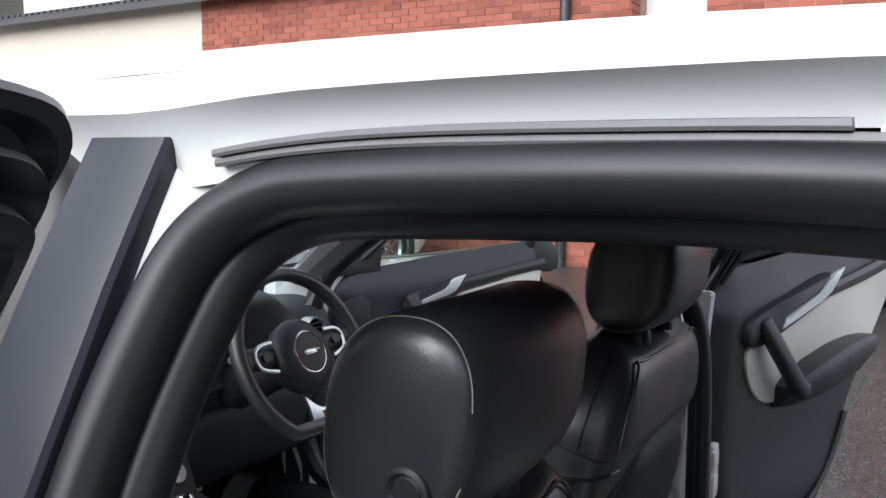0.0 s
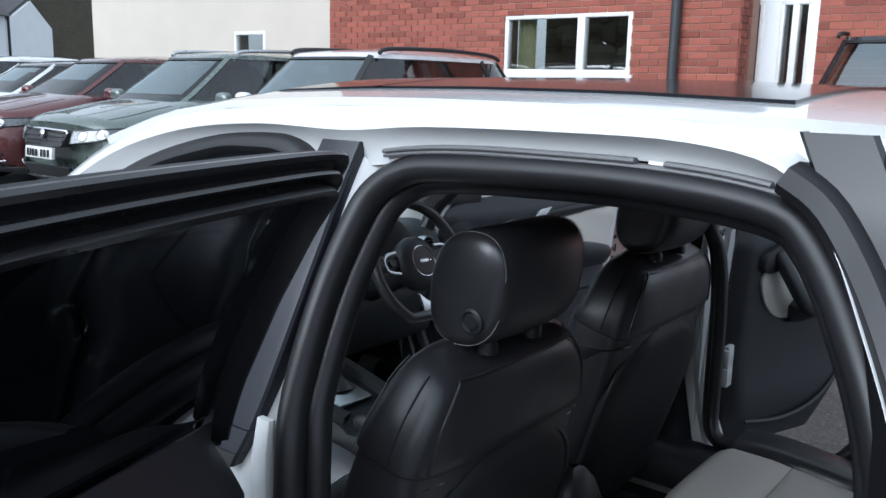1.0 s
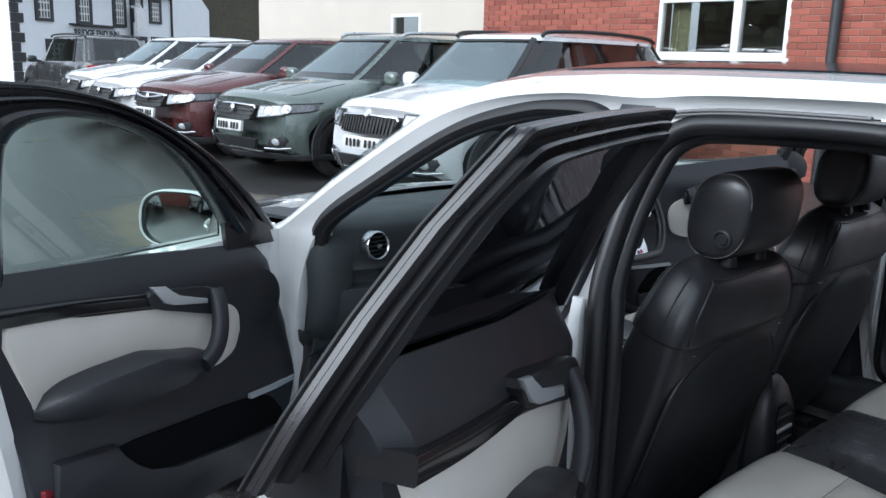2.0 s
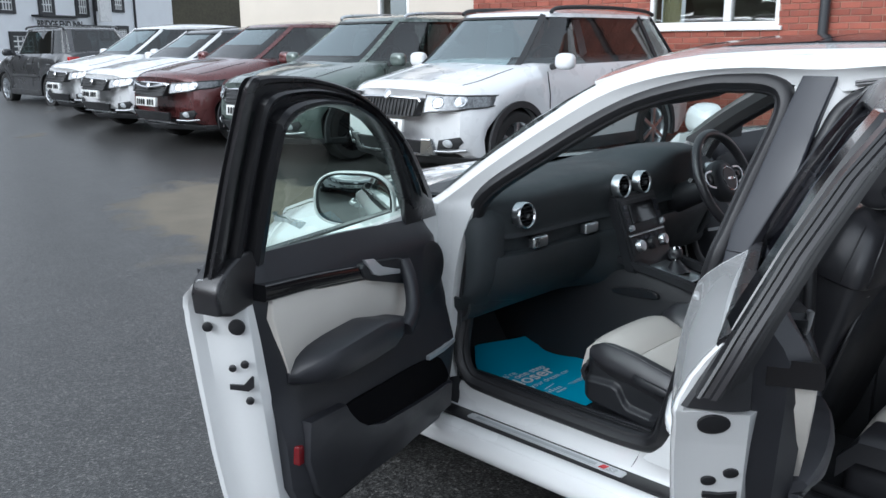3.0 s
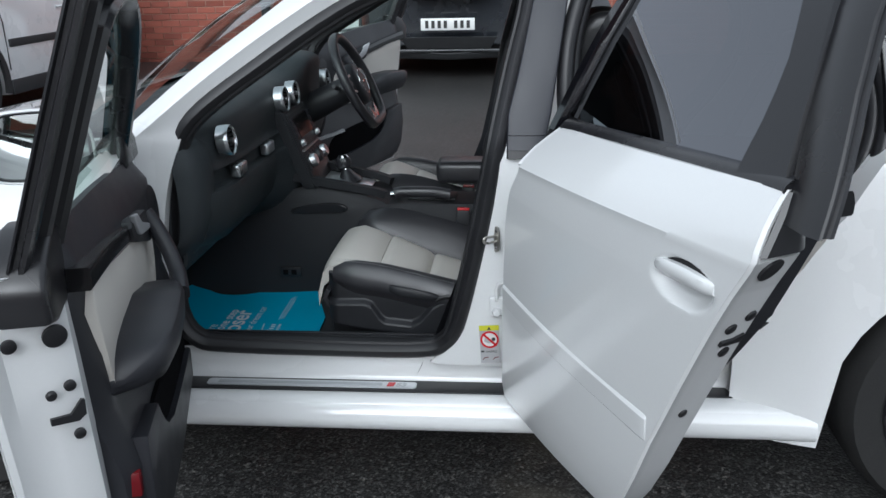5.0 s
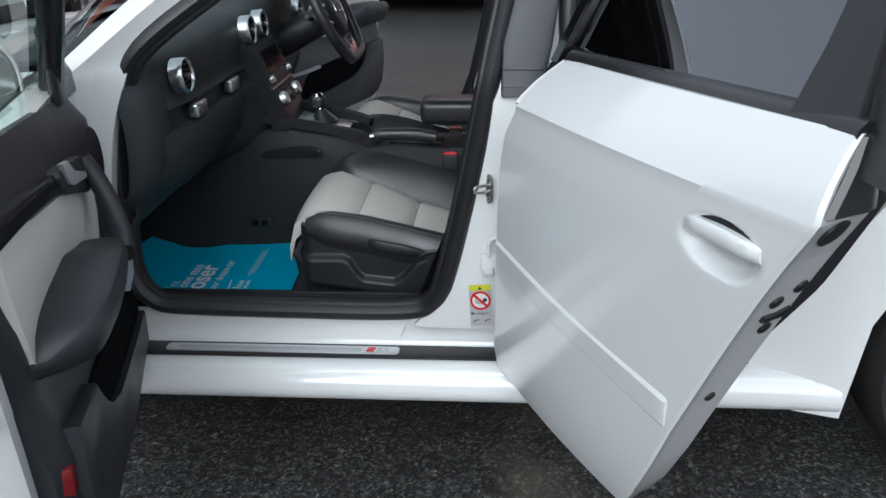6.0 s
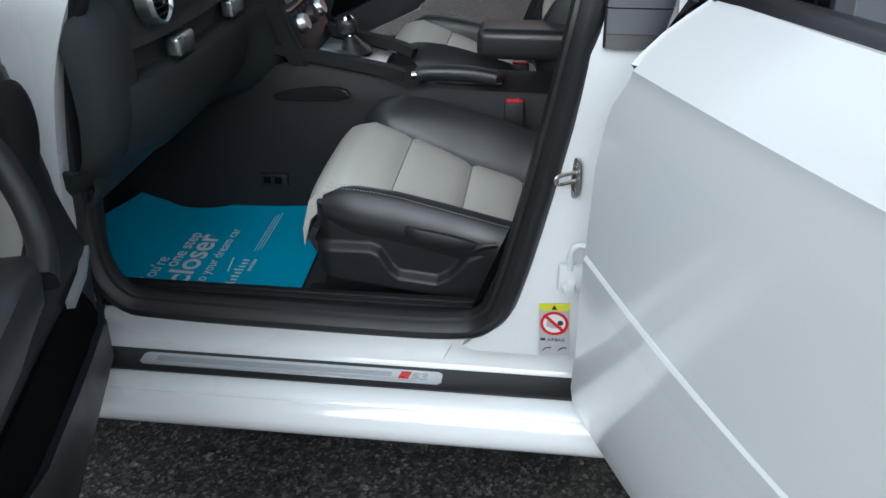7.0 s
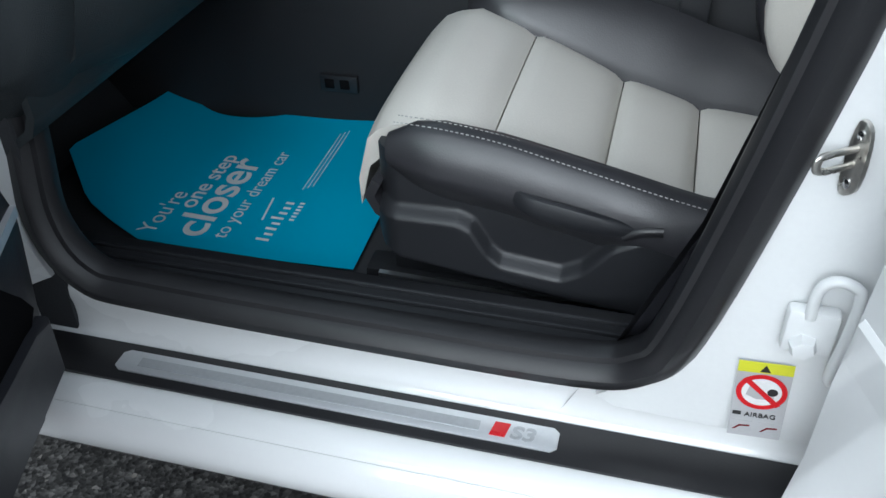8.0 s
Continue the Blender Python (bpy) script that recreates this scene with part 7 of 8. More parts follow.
def strip_rear(bm):
    prism(bm, [(0.24, -0.803), (0.62, -0.803), (0.60, -0.753), (0.24, -0.753)], 0.2985, 0.3035, ax=2, bevel=0.002)
both("rear_sill_strip", strip_rear, RUBBER, "black plastic sill strip")


BADGE = mat("badge_grey", (0.50, 0.52, 0.54), 0.45, 0.6)
SILL_ALU = mat("satin_sill_plate", (0.72, 0.74, 0.76), 0.48, 0.7, vary=0.05, scale=3, fine=240)
for s in (-1, 1):
    bm = B()
    prism(bm, [(-0.747, s * 0.801), (-0.201, s * 0.801), (-0.194, s * 0.795), (-0.194, s * 0.773), (-0.201, s * 0.767), (-0.747, s * 0.767), (-0.755, s * 0.773), (-0.755, s * 0.795)], 0.303, 0.3065, ax=2, bevel=0.001)
    pl_ = part("sill_plate", bm, SILL_ALU, car, "brushed aluminium sill plate with a red and grey badge")
    bm = B()
    prism(bm, [(-0.725, s * 0.791), (-0.285, s * 0.791), (-0.285, s * 0.777), (-0.725, s * 0.777)], 0.306, 0.3072, ax=2)
    part("plate_groove", bm, BADGE, pl_, "darker brushed band")
    bm = B()
    prism(bm, [(-0.272, s * 0.794), (-0.254, s * 0.794), (-0.250, s * 0.774), (-0.268, s * 0.774)], 0.306, 0.3078, ax=2)
    part("red_bar", bm, RED, pl_, "red badge bar")
text_on("badge_letters", "S3", 0.026, Matrix.Translation((-0.249, -0.7935, 0.3070)) @ Matrix.Diagonal((1.15, 1, 1, 1)), BADGE, bpy.data.objects["sill_plate"], "grey badge letters", shear=0.15, bold=0.0008)

# warning sticker on the pillar
STICK_G = mat("sticker_grey", (0.42, 0.42, 0.43), 0.4, vary=0.04)
STICK_Y = mat("sticker_yellow", (0.62, 0.62, 0.03), 0.4, vary=0.04)
STICK_B = mat("sticker_black", (0.02, 0.02, 0.02), 0.4)
STICK_W = mat("sticker_white", (0.74, 0.74, 0.74), 0.4)
STICK_L = mat("pale_grey_sticker", (0.42, 0.42, 0.43), 0.5, vary=0.1, scale=300)
sticker = new("warning_sticker")
sticker.parent = car
sticker["label"] = "grey and yellow airbag warning sticker with a red ring"
sticker.matrix_basis = Matrix.Translation((-0.002, -0.7925, 0.432)) @ Matrix.Rotation(radians(90), 4, "X") @ Matrix.Rotation(radians(3), 4, "Z")


def flat(name, poly, h, material, parent, label=""):
    bm = B()
    prism(bm, poly, h - 0.0004, h, ax=2)
    return part(name, bm, material, parent, label, smooth=False)


def disc(r, n=28, cx=0.0, cy=0.0):
    return [(cx + r * math.cos(2 * math.pi * k / n), cy + r * math.sin(2 * math.pi * k / n)) for k in range(n)]


flat("sticker_base", [(-0.025, -0.052), (0.025, -0.052), (0.025, 0.052), (-0.025, 0.052)], 0.0006, STICK_G, sticker)
flat("yellow_band", [(-0.025, 0.038), (0.025, 0.038), (0.025, 0.052), (-0.025, 0.052)], 0.001, STICK_Y, sticker)
flat("warning_triangle", [(-0.005, 0.040), (0.005, 0.040), (0.0, 0.049)], 0.0014, STICK_B, sticker)
flat("ring_white", disc(0.020, cy=0.013), 0.0012, STICK_W, sticker)
bm = B()
lathe(bm, [(0.0185, 0.0), (0.0185, 0.0006), (0.0235, 0.0006), (0.0235, 0.0)], (0, 0.013, 0.0012), (0, 0, 1), 32)
part("red_ring", bm, RED, sticker, "red ring")
flat("seat_figure", [(-0.014, 0.008), (-0.004, 0.003), (0.012, 0.004), (0.012, 0.008), (0.0, 0.010), (-0.006, 0.022), (-0.011, 0.022)], 0.0015, STICK_G, sticker)
flat("bag_figure", disc(0.005, 10, 0.010, 0.014), 0.0016, STICK_B, sticker)
q = math.sqrt(0.5)
flat("red_slash", [(-0.017 - 0.002, 0.030 - 0.002), (-0.017 + 0.002, 0.030 + 0.002), (0.017 + 0.002, -0.004 + 0.002), (0.017 - 0.002, -0.004 - 0.002)], 0.0019, RED, sticker)
text_on("sticker_word", "AIRBAG", 0.0085, Matrix.Translation((-0.012, -0.023, 0.0011)), STICK_B, sticker, "black lettering")
flat("book_mark", [(-0.023, -0.022), (-0.015, -0.022), (-0.015, -0.017), (-0.023, -0.017)], 0.0012, STICK_B, sticker)
for x in (-0.013, 0.013):
    flat("small_picture", [(x - 0.010, -0.047), (x + 0.010, -0.047), (x + 0.010, -0.030), (x - 0.010, -0.030)], 0.0011, STICK_L, sticker)
    flat("picture_line", [(x - 0.008, -0.043), (x - 0.006, -0.043), (x - 0.001, -0.038), (x + 0.008, -0.037), (x + 0.008, -0.035), (x - 0.002, -0.036)], 0.0015, RED_DARK, sticker)

# lock striker
def striker(bm):
    # plate facing out and forward
    prism(bm, smooth_poly([(-0.018, -0.042), (0.0, -0.050), (0.018, -0.030), (0.016, 0.030), (0.0, 0.046), (-0.016, 0.034)], 4), 0.0, 0.005, ax=2, bevel=0.001)


for s in (-1, 1):
    st = new("lock_striker")
    st.parent = car
    st["label"] = "bare steel lock striker"
    st.matrix_basis = pose(0.018, s * 0.797, 0.715 + (RIGHT_LIFT if s > 0 else 0), 90 if s < 0 else -90, 0, -52 if s < 0 else 52) @ Matrix.Diagonal((0.5, 0.68, 0.9, 1))
    bm = B()
    striker(bm)
    part("striker_plate", bm, STEEL, st)
    bm = B()
    sweep(bm, crv([(-0.002, 0.012, 0.004), (-0.004, 0.013, 0.03), (-0.006, 0.010, 0.042), (-0.006, -0.004, 0.042), (-0.004, -0.009, 0.03), (-0.002, -0.008, 0.004)], 4), ring(0.0048, 10), (1, 0, 0.1))
    part("striker_loop", bm, STEEL, st)
    for y in (-0.033, 0.030):
        bm = B()
        lathe(bm, [(0.001, 0.008), (0.006, 0.007), (0.007, 0.004)], (0, y, 0), (0, 0, 1), 12)
        part("screw_head", bm, CHROME, st)
    # check strap bracket and rod
    cs = new("check_strap")
    cs.parent = car
    cs["label"] = "white painted door check bracket and rod"
    cs.matrix_basis = pose(0.020, s * 0.797, 0.540 + (RIGHT_LIFT if s > 0 else 0), 90 if s < 0 else -90, 0, 0)
    bm = B()
    box(bm, (-0.022, -0.024, -0.004), (0.022, 0.024, 0.012), 0.004)
    part("bracket", bm, WHITE_IN, cs)
    bm = B()
    lathe(bm, [(0.001, 0.012), (0.010, 0.011), (0.013, 0.004), (0.013, 0.0)], (-0.004, -0.012, 0.011), (0, 0, 1), 6)
    part("bolt", bm, WHITE_IN, cs)
    bm = B()
    sweep(bm, crv([(-0.004, 0.018, 0.010), (-0.004, 0.050, 0.012), (0.006, 0.064, 0.014), (0.022, 0.062, 0.016), (0.028, 0.050, 0.018), (0.027, 0.0, 0.018), (0.024, -0.040, 0.016), (0.030, -0.052, 0.014), (0.044, -0.054, 0.012)], 5), ring(0.0052, 10), (0, 0, 1))
    part("rod", bm, WHITE_IN, cs)
# hinges at the far pillars
for x, z in ((0.212, 0.71), (-0.915, 0.62), (0.212, 0.655), (-0.91, 0.52)):
    bm = B()
    box(bm, (x - 0.03, 0.795, z - 0.02), (x + 0.03, 0.835, z + 0.02), 0.005)
    box(bm, (x + 0.01, 0.80, z - 0.035), (x + 0.028, 0.84, z + 0.03), 0.005)
    part("door_hinge", bm, WHITE_IN, car, "white painted door hinge")
bm = B()
lathe(bm, [(0.001, 0.003), (0.012, 0.003), (0.015, 0.0)], (0.213, 0.815, 0.905), (1, 0.25, 0), 18)
part("pillar_plug", bm, RUBBER, car, "black round plug")

# grab handle at the windscreen pillar
for s in (-1, 1):
    bm = B()
    sweep(bm, crv([(-0.30, s * 0.585, 1.30), (-0.28, s * 0.56, 1.28), (-0.12, s * 0.55, 1.31), (-0.10, s * 0.575, 1.335)], 5), ring(0.011, 8), (0, 1, 0))
    part("grab_handle", bm, PLASTIC, car)
bm = B()
blob(bm, (-0.50, 0.0, 1.31), (0.02, 0.12, 0.035), 0.6, 20, 10)
part("interior_mirror", bm, PLASTIC, car, "black interior mirror")

# protective paper in the footwell
paper = thing("floor_paper", "bright blue printed protective floor paper lying in the footwell", "floor paper", at=(-0.77, -0.38, 0.306))


def paper_z(x, y):
    """It lifts at its far corner and curls up the bulkhead."""
    z = 0.004 + 0.03 * max(0.0, (-x - 0.92) / 0.12) ** 1.6 + 0.02 * max(0.0, (-y - 0.54) / 0.06) ** 2
    return z + 0.004 * math.sin(9 * x + 4 * y) + 0.006 * max(0, (y + 0.24) / 0.1) ** 2


bm = B()
rows = []
for i in range(31):
    a = i / 30
    row = []
    for j in range(23):
        b = j / 22
        left = Vector((spl([(0, -0.858), (0.20, -0.985), (0.42, -1.068), (1, -1.020)], b), spl([(0, -0.564), (0.20, -0.500), (0.42, -0.412), (1, -0.142)], b)))
        right = Vector((spl([(0, -0.523), (0.45, -0.528), (1, -0.60)], b), spl([(0, -0.552), (0.45, -0.362), (1, -0.150)], b)))
        p = left.lerp(right, a)
        p.y -= 0.040 * b ** 3 * math.sin(math.pi * min(1.0, a / 0.6)) if a < 0.6 else 0.0
        row.append((p.x + 0.77, p.y + 0.38, paper_z(p.x, p.y)))
    rows.append(row)
loft(bm, rows)
thick(bm, 0.0012)
part("sheet", bm, BLUE, paper)


def print_on(words, long, x, y, bold, label, tall=1.0, turn=90):
    """A printed line whose words run over a given length."""
    ob = text_on("printed_line", words, 0.1, Matrix.Identity(4), PAPER_WHITE, paper, label, bold=bold, depth=0.0)
    wide = max(v.co.x for v in ob.data.vertices)
    ob.data.transform(Matrix.Translation((x + 0.77, y + 0.38, 0)) @ Matrix.Rotation(radians(turn), 4, "Z") @ Matrix.Diagonal((long / wide, tall * long / wide, 1, 1)))
    for v in ob.data.vertices:
        v.co.z = paper_z(v.co.x - 0.77, v.co.y - 0.38) + 0.0024


print_on("You're", 0.112, -0.846, -0.545, 0.0, "white lettering")
print_on("one step", 0.160, -0.819, -0.470, 0.0012, "bold white lettering", 0.9)
print_on("closer", 0.226, -0.772, -0.537, 0.0016, "large bold white lettering", 0.86)
print_on("to your dream car", 0.250, -0.736, -0.528, 0.0, "white lettering")


def bar_on(x, y, w, h, turn=90, name="print_bar"):
    bm = B()
    box(bm, (0, 0, 0), (w, h, 0.0003))
    bmesh.ops.subdivide_edges(bm, edges=list(bm.edges), cuts=3)
    bmesh.ops.transform(bm, matrix=Matrix.Translation((x + 0.77, y + 0.38, 0)) @ Matrix.Rotation(radians(turn), 4, "Z"), verts=bm.verts)
    for v in bm.verts:
        v.co.z += paper_z(v.co.x - 0.77, v.co.y - 0.38) + 0.0022
    part(name, bm, PAPER_WHITE, paper, smooth=False)


for k, h in enumerate((0.026, 0.017, 0.022, 0.017, 0.026, 0.017, 0.015, 0.017)):
    bar_on(-0.670, -0.518 + 0.0138 * k, 0.0052, 0.8 * h, name="logo_bar")
for k in range(6):
    bar_on(-0.653, -0.462 + 0.0088 * k, 0.0042, 0.008, name="logo_bar")
for k in range(3):
    bar_on(-0.672 + 0.0065 * k, -0.379 + 0.006 * k, 0.175, 0.0013, name="small_print_line")
bar_on(-0.700, -0.470, 0.06, 0.003, 97, "logo_swoosh")

# ---- parked vehicles ----
CLAD = mat("dark_cladding", (0.025, 0.026, 0.028), 0.6, vary=0.15, fine=300, bump=0.3)
CARGLASS = glass("car_glass", (0.58, 0.76, 0.77), ior=2.35, sheen=(0.78, 0.88, 0.90))
SIDEGLASS = glass("car_side_glass", (0.20, 0.24, 0.25), ior=1.6)
CABIN = mat("dark_cabin", (0.032, 0.034, 0.036), 0.8, vary=0.3)
PLATE = mat("white_plate", (0.75, 0.76, 0.74), 0.4, vary=0.03)
INK = mat("black_ink", (0.015, 0.015, 0.015), 0.4)
LENS = mat("smoked_lamp_lens", (0.17, 0.18, 0.19), 0.16, metal=0.3, vary=0.8, scale=26, fine=70, coat=0.5)
DASHTOP = mat("grey_cabin_shelf", (0.06, 0.066, 0.068), 0.7, vary=0.2)
TAIL = mat("tail_lamp", (0.45, 0.01, 0.012), 0.1, vary=0.2, coat=1.0)


def suv(name, label, m, paint, W=1.80, L=4.4, H=1.68, hood=0.98, belt=1.06, yws=1.05, yrf=1.85, rails=None, pillars=None, grille="bars", lamp=(0.50, 0.135, 0.105), rim=ALU, rear=False, black_roof=None, mirrors=None):
    """A parked car that faces -y, its nose at the origin of its own axes."""
    root = thing(name, label, "car", "parked cars", m=m)
    hw, ax0, ax1, r = W / 2, 0.88, L - 0.92, 0.335
    pillars = paint if pillars is None else pillars

    def fp(name, bm, material, parent=None, label="", smooth=True, angle=40):
        """Links a part bent to the rounded nose of the car."""
        for v in bm.verts:
            x, y, z = v.co
            f = max(0.0, min(1.0, 1 - (y - 0.15) / 1.1))
            v.co.y += f * (0.34 * min(1.1, abs(x) / hw) ** 2.7 + 0.13 * max(0.0, min(1.0, (z - 0.52) / (hood - 0.52))) ** 1.7 + 0.09 * max(0.0, min(1.0, (0.42 - z) / 0.2)))
        return part(name, bm, material, parent, label, smooth, angle)

    def w_(y):
        return hw * spl([(0, 0.84), (0.03, 0.90), (0.1, 0.95), (0.25, 0.98), (0.5, 0.995), (1.0, 1.0), (L - 0.9, 1.0), (L - 0.3, 0.95), (L, 0.86)], y)

    def top(y):
        return spl([(0, hood - 0.150), (0.02, hood - 0.112), (0.08, hood - 0.080), (0.3, hood - 0.046), (0.65, hood + 0.014), (yws, hood + 0.060), (yws + 0.3, belt), (L - 0.25, belt + 0.03), (L - 0.05, belt), (L, belt - 0.1)], y)

    def low(y):
        v = spl([(0, 0.34), (0.08, 0.25), (0.3, 0.21), (L - 0.3, 0.24), (L, 0.36)], y)
        # the nose bend carries the side back, so the arch is cut that much earlier
        yb = y + 0.36 * max(0.0, min(1.0, 1 - (y - 0.15) / 1.1))
        for a in (ax0, ax1):
            d = abs(yb - a)
            if d < r + 0.055:
                v = max(v, r + math.sqrt(max(0.0, (r + 0.055) ** 2 - d * d)))
        return v
    bm = B()
    rows = []
    for y in sorted({*np.linspace(0, L, 96), 0.015, 0.12, ax1 - r - 0.05, ax1 + r + 0.05, 0.03, 0.06}):
        w, t, b = w_(y), top(y), low(y)
        half = [(w - 0.10, b), (w - 0.02, b + 0.005)] + [(w * spl([(0, 0.985), (0.45, 1.0), (0.75, 0.985), (0.9, 0.955), (1.0, 0.90)], k / 7), b + 0.01 + (t - b - 0.01) * k / 7) for k in range(1, 8)]
        half += [(w * 0.82, t + 0.022), (w * 0.72, t + 0.040), (w * 0.55, t + 0.054), (w * 0.42, t + 0.061), (w * 0.2, t + 0.066), (0, t + 0.068)]
        rows.append([(x, y, z) for x, z in half] + [(-x, y, z) for x, z in reversed(half[:-1])])
    vs = loft(bm, rows)
    caps(bm, vs)
    fp("body", bm, paint, root, angle=35)
    # underside, cabin
    bm = B()
    box(bm, (-hw + 0.16, 0.62, 0.20), (hw - 0.16, L - 0.3, 0.62), 0.03)
    part("underbody", bm, CLAD, root)
    bm = B()
    box(bm, (-hw + 0.2, yws + 0.5, 0.6), (hw - 0.2, L - 0.4, belt + 0.02), 0.03)
    for x in (-0.38, 0.38):
        blob(bm, (x, yws + 1.15, belt + 0.08), (0.22, 0.07, 0.30), 0.6, 14, 8)
        blob(bm, (x, yws + 1.17, belt + 0.38), (0.12, 0.05, 0.09), 0.6, 12, 8)
    part("cabin", bm, CABIN, root)
    bm = B()
    rows = [[(x, yws + a + 0.10 * (1 - (x / hw) ** 2) * -1.0 + 0.10, z) for x in np.linspace(-hw * 0.78, hw * 0.78, 9)] for a, z in ((0.20, belt - 0.05), (0.42, belt + 0.005), (0.66, belt + 0.02), (0.74, belt - 0.06))]
    loft(bm, rows)
    part("dash_shelf", bm, DASHTOP, root, "grey shelf under the windscreen")
    bm = B()
    sweep(bm, [(0.40 + 0.18 * math.cos(q), yws + 0.86 + 0.05 * math.sin(q), belt + 0.02 + 0.17 * math.sin(q)) for q in np.linspace(0, 2 * math.pi, 20)], ring(0.016, 6), (0, 1, 0))
    part("steering_wheel", bm, INK, root)
    bm = B()
    blob(bm, (0, yrf - 0.10, H - 0.22), (0.11, 0.02, 0.035), 0.6, 12, 8)
    part("inner_mirror", bm, INK, root)

    # glasshouse
    yrr, ytb = L - 0.55, L - 0.10

    def loop(t, grow=0.0):
        y0, y1 = yws + (yrf - yws) * t ** 0.9, ytb + (yrr - ytb) * t
        w0 = (w_(yws + 0.6) * 0.90) + (hw * 0.70 - hw * 0.90) * t + grow
        z = belt - 0.005 + (H - 0.07 - belt) * t
        dz = -0.05 * (1 - t)
        pts = []
        for k in range(40):
            a = 2 * math.pi * k / 40 + math.pi / 40
            e = lambda v, q: math.copysign(abs(v) ** q, v)
            x, yy = e(math.sin(a), 0.30), e(-math.cos(a), 0.30)
            pts.append(Vector((w0 * x * (1 - 0.05 * max(0, -yy) ** 3), (y0 + y1) / 2 + yy * (y1 - y0 + 2 * grow) / 2 - 0.10 * (1 - x * x) * (1 if yy < 0 else -0.4), z + (dz if yy < -0.5 else 0))))
        return pts
    bm = B()
    loft(bm, [loop(t) for t in (0, 0.25, 0.5, 0.75, 1.0)], closed_v=True)
    for f in bm.faces:
        f.normal_update()
        f.material_index = 1 if abs(f.normal.y) > 0.5 and f.calc_center_median().y < yrf + 0.3 else 0
    g = part("glasshouse", bm, [SIDEGLASS, CARGLASS], root, "dark car glass")
    g.visible_shadow = False
    bm = B()
    last = loop(1.0, 0.004)
    c = Vector((0, sum(p.y for p in last) / len(last), H))
    rows = [loop(0.93, 0.006), last]
    for s in (0.93, 0.8, 0.5, 0.2, 0.02):
        rows.append([Vector((p.x * s, c.y + (p.y - c.y) * s, H - 0.07 + 0.07 * (1 - s ** 2.2))) for p in last])
    loft(bm, rows, closed_v=True)
    part("roof", bm, black_roof or paint, root, "car roof")
    # black border of the windscreen
    for t0, t1 in ((0.0, 0.055), (0.90, 0.94)):
        lo, hi = loop(t0, 0.005), loop(t1, 0.005)
        bm = B()
        loft(bm, [[(r[k] + Vector((0, -0.004, 0.004))) for k in (35, 36, 37, 38, 39, 0, 1, 2, 3, 4)] for r in (lo, hi)])
        thick(bm, 0.003)
        part("screen_border", bm, INK, root, "black border of the windscreen")
    for s in (-1, 1):
        # gap between bonnet and wing
        bm = B()
        sweep(bm, [Vector((s * w_(y) * 0.77, y, top(y) + 0.0315)) for y in np.linspace(0.10, yws - 0.06, 16)], [(-0.005, -0.004), (0.005, -0.004), (0.004, 0.0025), (-0.004, 0.0025)], (0, 0, 1))
        fp("bonnet_gap", bm, CLAD, root, "gap beside the bonnet")
        bm = B()
        sweep(bm, [Vector((s * w_(y) * 0.42, y, top(y) + 0.061)) for y in np.linspace(0.06, yws - 0.08, 14)], [(-0.030, -0.006), (-0.012, 0.003), (0.0, 0.006), (0.012, 0.003), (0.030, -0.006)], (0, 0, 1))
        fp("bonnet_crease", bm, paint, root, "raised crease along the bonnet")
    for k, wd, mt in ((4, 0.055, pillars), (36, 0.055, pillars), (11, 0.05, pillars), (29, 0.05, pillars), (15, 0.05, pillars), (25, 0.05, pillars), (17, 0.09, paint), (23, 0.09, paint)):
        pts = [loop(t, 0.008)[k - 1].lerp(loop(t, 0.008)[k], 0.5) for t in (0, 0.25, 0.5, 0.75, 0.97)]
        bm = B()
        sweep(bm, pts, [(-wd / 2, -0.012), (wd / 2, -0.012), (wd / 2, 0.006), (-wd / 2, 0.006)], lambda p: (p.x, 0.8 * (p.y - c.y) if abs(p.y - c.y) > 0.9 else 0, 0.2))
        part("pillar", bm, mt, root)
    for a in (ax0, ax1):
        for s in (-1, 1):
            bm = B()
            # wheel turned about x
            t = part("tyre", wheel_mesh(bm, r, 0.21), TYRE, root)
            t.matrix_basis = Matrix.Translation((s * (hw - 0.125), a, r))
            bm = B()
            rim_mesh(bm, r, 0.105, s)
            part("rim", bm, rim, t, "spoked wheel rim")
            bm = B()
            pts = [(s * (hw - 0.004), a + (r + 0.06) * math.cos(q), r + (r + 0.06) * math.sin(q)) for q in np.linspace(-0.25, math.pi + 0.25, 20)]
            sweep(bm, [Vector(p) for p in pts], [(-0.03, -0.02), (0.03, -0.02), (0.03, 0.008), (-0.03, 0.008)], (s, 0, 0))
            part("arch_trim", bm, CLAD, root)
    for s in (-1, 1):
        bm = B()
        box(bm, (s * (hw + 0.001) - 0.012, ax0 + r + 0.09, 0.22), (s * (hw + 0.001) + 0.012, ax1 - r - 0.09, 0.34), 0.008)
        part("sill_cladding", bm, CLAD, root)
        bm = B()
        box(bm, (s * (hw + 0.004) - 0.010, ax0 + r + 0.15, 0.60), (s * (hw + 0.004) + 0.010, ax1 - r - 0.12, 0.665), 0.008)
        part("rub_strip", bm, CLAD, root)
        for y in (yws + 1.25, yws + 2.25):
            bm = B()
            sweep(bm, [(s * (hw - 0.02), y, 0.88), (s * (hw + 0.022), y + 0.05, 0.885), (s * (hw + 0.022), y + 0.14, 0.885), (s * (hw - 0.02), y + 0.19, 0.88)], ring(0.016, 8, 0.010), (0, 0, 1))
            part("door_handle", bm, paint, root)
